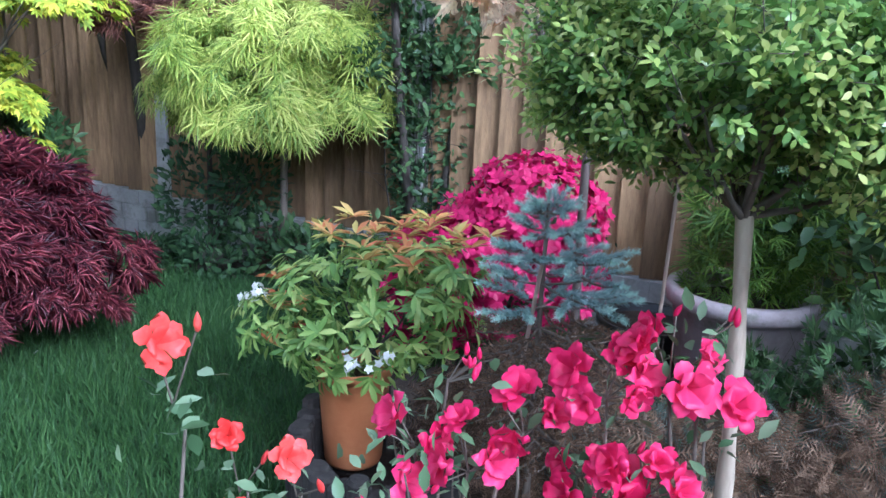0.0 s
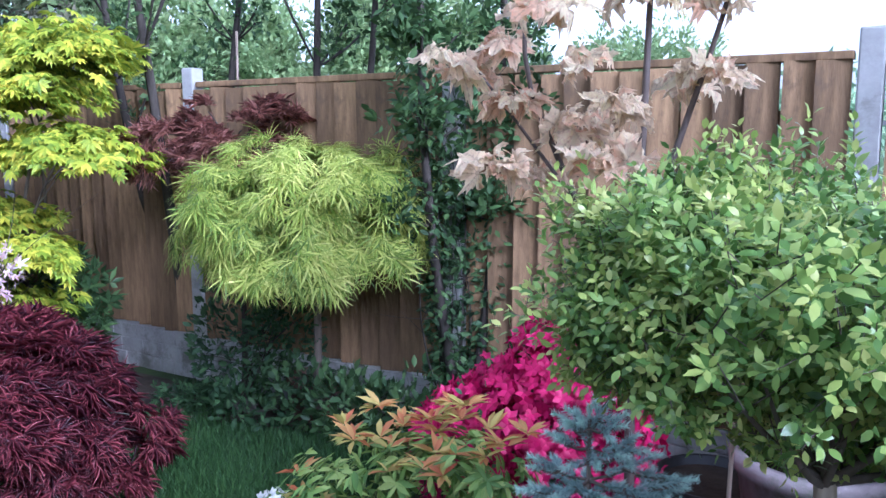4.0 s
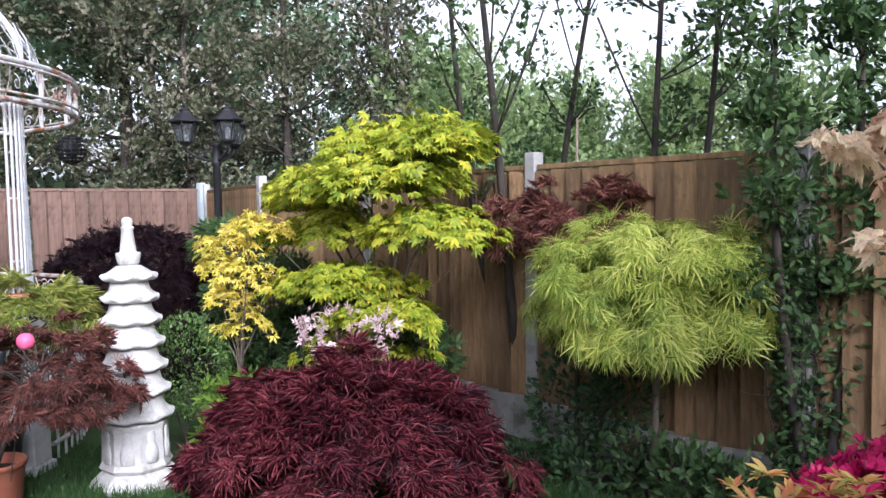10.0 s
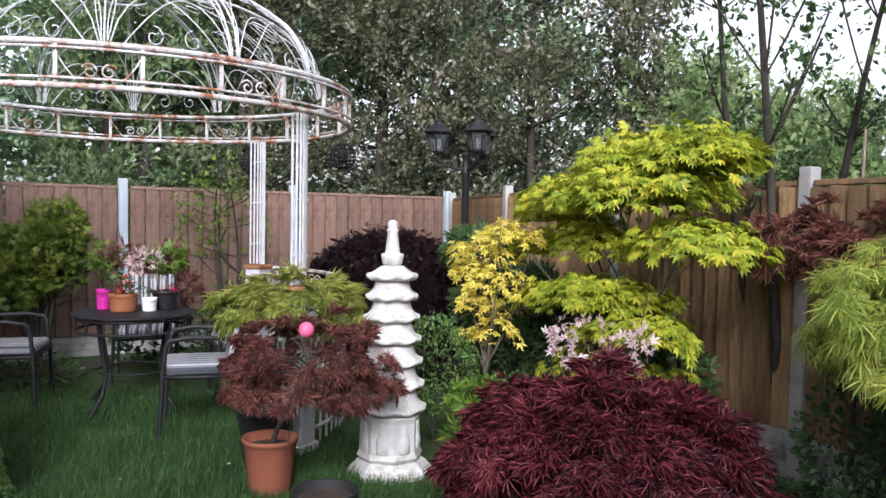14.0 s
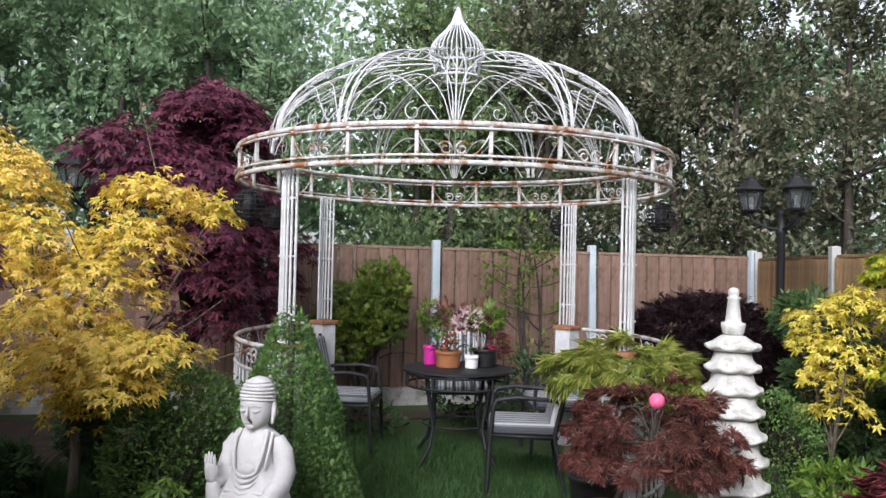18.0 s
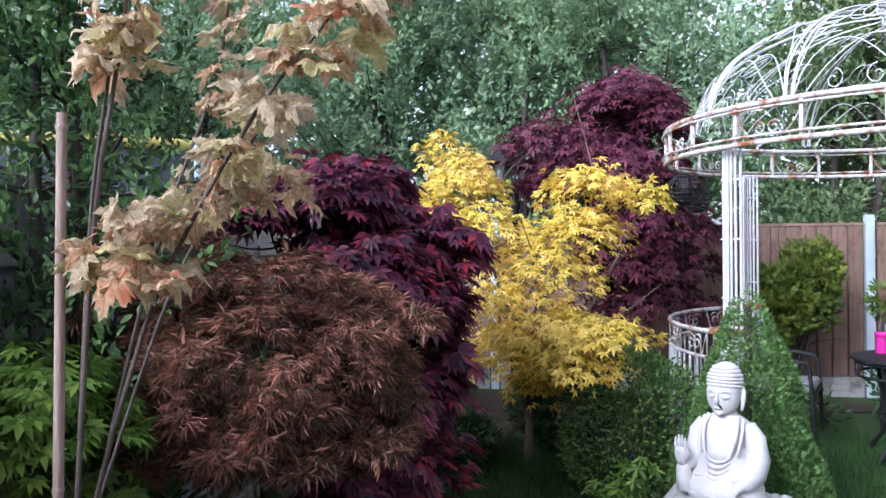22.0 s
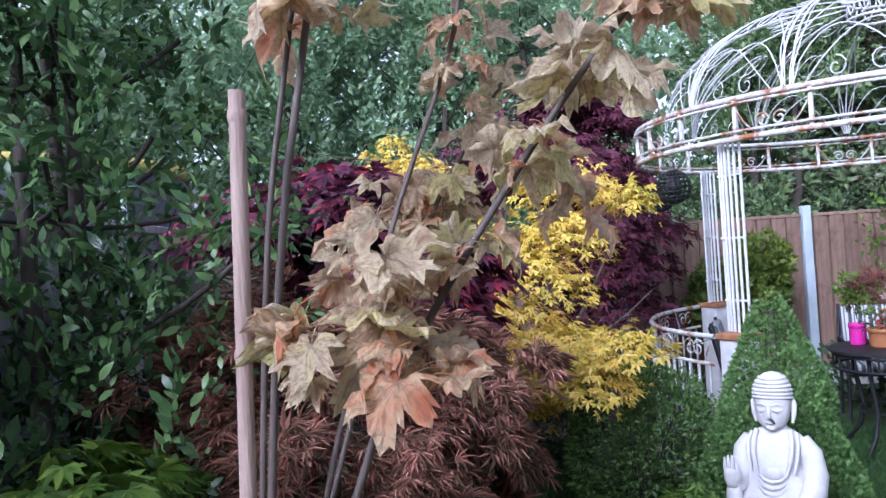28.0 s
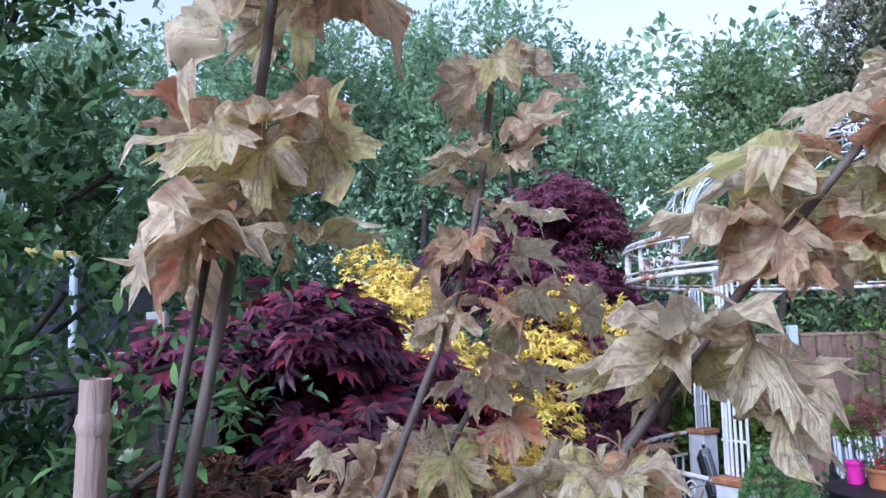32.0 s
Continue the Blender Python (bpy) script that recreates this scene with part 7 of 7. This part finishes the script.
shrub("planter_fern", (0.88, 3.32, 0.4), [(-0.05, 0, 0.14, 0.24, 0.24, 0.2), (0.0, 0, 0.36, 0.27, 0.22, 0.24), (0.26, 0.05, 0.25, 0.3, 0.2, 0.27)], FRESH, FERN, 2000, 0.07, "ferny fresh green foliage filling the stone planter", 153)
shrub("corner_shrub", (1.45, 3.1, 0), [(0, 0, 0.55, 0.4, 0.35, 0.5), (0.3, -0.2, 0.8, 0.4, 0.35, 0.4), (0.1, -0.4, 0.35, 0.35, 0.3, 0.3), (-0.35, 0.1, 0.9, 0.35, 0.3, 0.25)], GREEN, OVAL, 3200, 0.06, "dark green leafy shrub filling the fence corner", 154)
shrub("dark_heather", (0.85, 2.72, 0), [(0, 0, 0.2, 0.25, 0.18, 0.22), (0.3, -0.05, 0.32, 0.25, 0.2, 0.3), (0.55, 0, 0.35, 0.25, 0.2, 0.32), (-0.2, 0.05, 0.16, 0.2, 0.15, 0.16)], GREEN, SPRIG, 2600, 0.045, "dark green and brown twiggy bush before the planters", 155, BARK, trunk_r=0.008)
cane2 = thing("garden_cane", (0.5, 2.35, 0), "thin bamboo cane standing in the bed", "cane")
put("cane", tubes("cane", [(arc((0, 0, 0), (0.02, 0, 0.95), (0, 0, 0), 3), 0.005)], BAMBOO, 6), cane2)
stone_me = []
for k in range(4):
    bm = bmesh.new()
    bmesh.ops.create_icosphere(bm, subdivisions=2, radius=1)
    rr = rng_of(160 + k)
    for v in bm.verts:
        v.co *= 1 + 0.18 * math.sin(v.co.x * 3 + k) * math.cos(v.co.y * 4 + 2 * k) + rr.normal(0, 0.03)
    stone_me.append(bm_mesh("edging_stone", bm, GREY_STONE))
for k in range(26):
    x, y = R.uniform(0.3, 1.3), R.uniform(2.2, 2.9)
    s = R.uniform(0.04, 0.11)
    ob = new("edging_stone", stone_me[k % 4])
    ob.matrix_world = pose(x, y, s * 0.22, 0, 0, R.rand() * 360) @ Matrix.Diagonal((s * 1.3, s, s * 0.5, 1))
    tagged(ob, "flat grey stone lying on the soil of the bed", "stone", "bed stones")
# This pot's colour is darkened to paint in the shade under the maple.
pot("terracotta_pot", (-1.36, 4.22, 0), 0.15, 0.22, surface("shade_dark_terracotta", (0.06, 0.035, 0.026), (0.17, 0.085, 0.06), 8, 0.8, 0.3), "terracotta pot under the fence with an evergreen, shade painted in")
pot("black_tub", (0.52, 3.6, 0), 0.2, 0.2, POT_BLACK, "black plastic tub standing by the fence", seg=24)

# ---- behind the gazebo ----
shrub("conifer_bush", (-7.85, 1.62, 0), [(0, 0, 1.0, 0.42, 0.4, 0.34), (0.1, 0.15, 1.25, 0.26, 0.26, 0.22), (0.05, -0.2, 0.85, 0.3, 0.3, 0.25)], CONIFER, SPRIG, 6500, 0.06, "yellow-green rounded conifer by the back fence", 171, trunk_r=0.035, shell=0.55, lumps=0.09, up=0.8)
tall_tree("trained_shrub", (-8.0, 3.55, 0), 2.0, 0.75, FRESH, 850, 0.055, "sparse trained shrub with crooked branches before the back fence", 172, 0.034, BARK_DARK, 0.15, OVAL, 3, 26, "shrub", "", 0.16)
shrub("pink_maple_seedling", (-7.6, 2.7, 0), [(0, 0, 1.0, 0.22, 0.2, 0.18), (0.1, 0.1, 0.75, 0.2, 0.2, 0.16)], OLDRED, LACE, 320, 0.08, "pinkish red maple seedling before the back fence", 173)
shrub("dark_shrub", (-7.3, 3.3, 0), [(0, 0, 0.35, 0.5, 0.4, 0.35), (0, -0.8, 0.3, 0.4, 0.4, 0.28)], GLOSSY, OVAL, 1500, 0.06, "dark evergreen shrub behind the gazebo", 174)
shrub("ground_cover", (-7.6, 0.9, 0), [(0, 0, 0.2, 0.5, 0.4, 0.2), (0.6, 0.5, 0.15, 0.4, 0.4, 0.16)], GREEN, OVAL, 900, 0.06, "low dark green ground cover behind the gazebo", 175)

def lamp_post(at, h, arms):
    t = thing("garden_lamp_post", at, "black cast iron lamp post with several glass lanterns", "lamp post", "lamp posts")
    put("pole", bm_mesh("pole", lathe([(0, 0), (0.1, 0), (0.1, 0.05), (0.07, 0.09), (0.055, 0.4), (0.045, 0.45), (0.042, 0.5), (0.038, h - 0.22), (0.052, h - 0.2), (0.052, h - 0.17), (0.036, h - 0.14), (0.036, h - 0.02), (0.05, h), (0.03, h + 0.03), (0, h + 0.05)], 16), BLACK_IRON, True), t)
    roof = bm_mesh("roof", lathe([(0.12, 0.215), (0.158, 0.212), (0.165, 0.222), (0.158, 0.232), (0.12, 0.25), (0.085, 0.285), (0.055, 0.315), (0.05, 0.33), (0.058, 0.338), (0.03, 0.352), (0.014, 0.36), (0.018, 0.375), (0.01, 0.39), (0, 0.4)], 6), BLACK_IRON)
    glass = bm_mesh("glass", lathe([(0.072, 0.03), (0.126, 0.214)], 6), LAMP_GLASS)
    cup = bm_mesh("lantern", lathe([(0, -0.03), (0.02, -0.03), (0.03, -0.01), (0.07, 0.01), (0.078, 0.024), (0.072, 0.03), (0, 0.031)], 6), BLACK_IRON)
    bulb = bm_mesh("bulb", lathe([(0, 0.032), (0.028, 0.034), (0.028, 0.08), (0.022, 0.085), (0.03, 0.11), (0.024, 0.15), (0, 0.165)], 12), POT_WHITE, True)
    bars = tubes("cage_frame", [([(0.074 * math.cos(q), 0.074 * math.sin(q), 0.026), (0.13 * math.cos(q), 0.13 * math.sin(q), 0.216)], 0.007) for q in np.arange(6) * math.pi / 3], BLACK_IRON, 4)
    for a in arms:
        c, s = math.cos(math.radians(a)), math.sin(math.radians(a))
        curl = [((0.1 + x) * c, (0.1 + x) * s, h - 0.13 + z) for x, z in scroll(0.05, 0.03, 0.05, 1.2, 3.0, -1, 14)]
        put("arm", tubes("arm", [([(0.03 * c, 0.03 * s, h - 0.16), (0.12 * c, 0.12 * s, h - 0.15), (0.22 * c, 0.22 * s, h - 0.11), (0.29 * c, 0.29 * s, h - 0.07), (0.3 * c, 0.3 * s, h - 0.02)], 0.014), (curl, 0.009)], BLACK_IRON, 6), t)
        la = put("lantern", cup, t, "six-sided black lantern", pose(0.3 * c, 0.3 * s, h, 0, 0, a))
        for nm, me in (("roof", roof), ("glass", glass), ("bulb", bulb), ("cage_frame", bars)):
            put(nm, me, la)


LAMP_GLASS, _nt, _n, _l, _b = nodes_of("lamp_glass")
_b.inputs["Base Color"].default_value = (0.3, 0.32, 0.33, 1)
_b.inputs["Roughness"].default_value = 0.12
_b.inputs["Transmission Weight"].default_value = 0.85
lamp_post((-6.5, 5.47, 0), 2.12, (-14, -112, 106))
lamp_post((-8.1, -0.95, 0), 2.12, (-28, 172, 75))

# trampoline beyond the grey fence
tr = thing("trampoline", (-6.4, -4.5, 0), "trampoline with yellow edge pad and dark net", "trampoline")
DARKNET = surface("dark_net", (0.05, 0.055, 0.07), (0.1, 0.105, 0.12), 20, 0.9, 0.1)
put("net", bm_mesh("net", lathe([(1.5, 0.9), (1.52, 1.6), (1.45, 2.25)], 28), DARKNET, True), tr)
put("edge_pad", bm_mesh("edge_pad", lathe([(1.42, 2.26), (1.47, 2.25), (1.49, 2.3), (1.46, 2.34), (1.42, 2.33)], 28), surface("yellow_foam", (0.42, 0.34, 0.08), (0.52, 0.43, 0.12), 6, 0.6, 0.1), True), tr)
for k in range(6):
    put("pole", tubes("pole", [(arc((1.55 * math.cos(k * 1.05), 1.55 * math.sin(k * 1.05), 0), (1.52 * math.cos(k * 1.05), 1.52 * math.sin(k * 1.05), 2.3), (0, 0, 0), 3), 0.025)], POST_BLUE, 8), tr)
put("frame", tubes("frame", [([(1.52 * math.cos(q), 1.52 * math.sin(q), 0.88) for q in np.linspace(0, 6.284, 30)], 0.03)], POST_BLUE, 6), tr)

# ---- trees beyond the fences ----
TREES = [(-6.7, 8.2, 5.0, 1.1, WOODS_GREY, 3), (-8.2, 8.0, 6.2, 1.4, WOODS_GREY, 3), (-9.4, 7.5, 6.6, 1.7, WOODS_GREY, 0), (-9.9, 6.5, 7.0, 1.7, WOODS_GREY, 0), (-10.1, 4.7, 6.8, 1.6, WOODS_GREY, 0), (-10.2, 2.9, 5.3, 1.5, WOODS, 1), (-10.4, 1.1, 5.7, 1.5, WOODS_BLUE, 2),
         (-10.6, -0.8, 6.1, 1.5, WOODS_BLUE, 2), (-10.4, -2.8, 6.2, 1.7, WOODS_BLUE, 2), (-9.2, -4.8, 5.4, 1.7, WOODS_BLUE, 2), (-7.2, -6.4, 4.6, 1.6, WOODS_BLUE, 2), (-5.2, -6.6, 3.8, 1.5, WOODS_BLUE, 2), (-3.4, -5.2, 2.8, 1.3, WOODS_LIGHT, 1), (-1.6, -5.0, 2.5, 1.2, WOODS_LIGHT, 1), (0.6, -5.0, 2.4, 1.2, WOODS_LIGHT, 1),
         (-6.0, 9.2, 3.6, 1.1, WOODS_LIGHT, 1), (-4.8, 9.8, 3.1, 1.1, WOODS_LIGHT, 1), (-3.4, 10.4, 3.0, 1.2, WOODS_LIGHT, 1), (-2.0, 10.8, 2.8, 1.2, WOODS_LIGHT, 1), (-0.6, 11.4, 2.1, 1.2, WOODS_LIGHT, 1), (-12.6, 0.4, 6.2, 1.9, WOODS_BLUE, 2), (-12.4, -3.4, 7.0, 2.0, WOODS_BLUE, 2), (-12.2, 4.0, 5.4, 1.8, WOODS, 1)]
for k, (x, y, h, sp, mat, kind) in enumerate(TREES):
    tall_tree("background_tree", (x, y, 0), h, sp, mat, 14000 if kind == 3 else 22000 if kind else 28000, 0.08 if kind else 0.075, ("tall tree with grey-green leaves and faded blossom beyond the fence", "dense green tree beyond the fence, leaves paled for haze", "blue-green tree beyond the fence, leaves paled for haze", "thin grey-green tree beyond the fence")[kind], 200 + k, 0.09, BARK_DARK, 0.12, DIAMOND, 2, 64, "tree", "trees beyond the fences", 0.46)


def far_woods():
    """Closed woods in puffs of leaves, lower where the garden looks out to open sky."""
    rng = rng_of(260)
    nc = 1500
    a = rng.uniform(math.radians(75), math.radians(300), nc)
    r = rng.uniform(11.5, 17, nc)
    deg = np.degrees(a)
    open_side = 1 / (1 + np.exp((deg - 131) / 3))
    top = (6.2 + 0.35 * np.sin(a * 11) + 0.3 * np.sin(a * 29 + 1) - 1.8 / (1 + np.exp((207 - deg) / 4))) * (1 - open_side) + open_side * (1.9 + 0.3 * np.sin(a * 17))
    z = (top * (0.75 + 0.019 * r)) * rng.rand(nc) ** 0.75
    c = np.stack([-1.0 + r * np.cos(a), 0.8 + r * np.sin(a), z], -1)
    k = np.repeat(np.arange(nc), 95)
    d = unit(rng.normal(0, 1, (len(k), 3)))
    size = rng.uniform(0.45, 0.95, nc)[k][:, None]
    p = c[k] + d * size * (0.7 + 0.35 * rng.rand(len(k), 1)) * np.array([1, 1, 0.8])
    p[:, 2] = np.maximum(p[:, 2], 0.05)
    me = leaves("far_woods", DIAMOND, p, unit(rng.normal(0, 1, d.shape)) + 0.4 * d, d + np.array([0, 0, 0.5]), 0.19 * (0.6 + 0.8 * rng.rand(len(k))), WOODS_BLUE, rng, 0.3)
    tagged(new("far_woods", me), "dense woods closing the view, leaves paled for haze", "woods", kind="stuff")


far_woods()
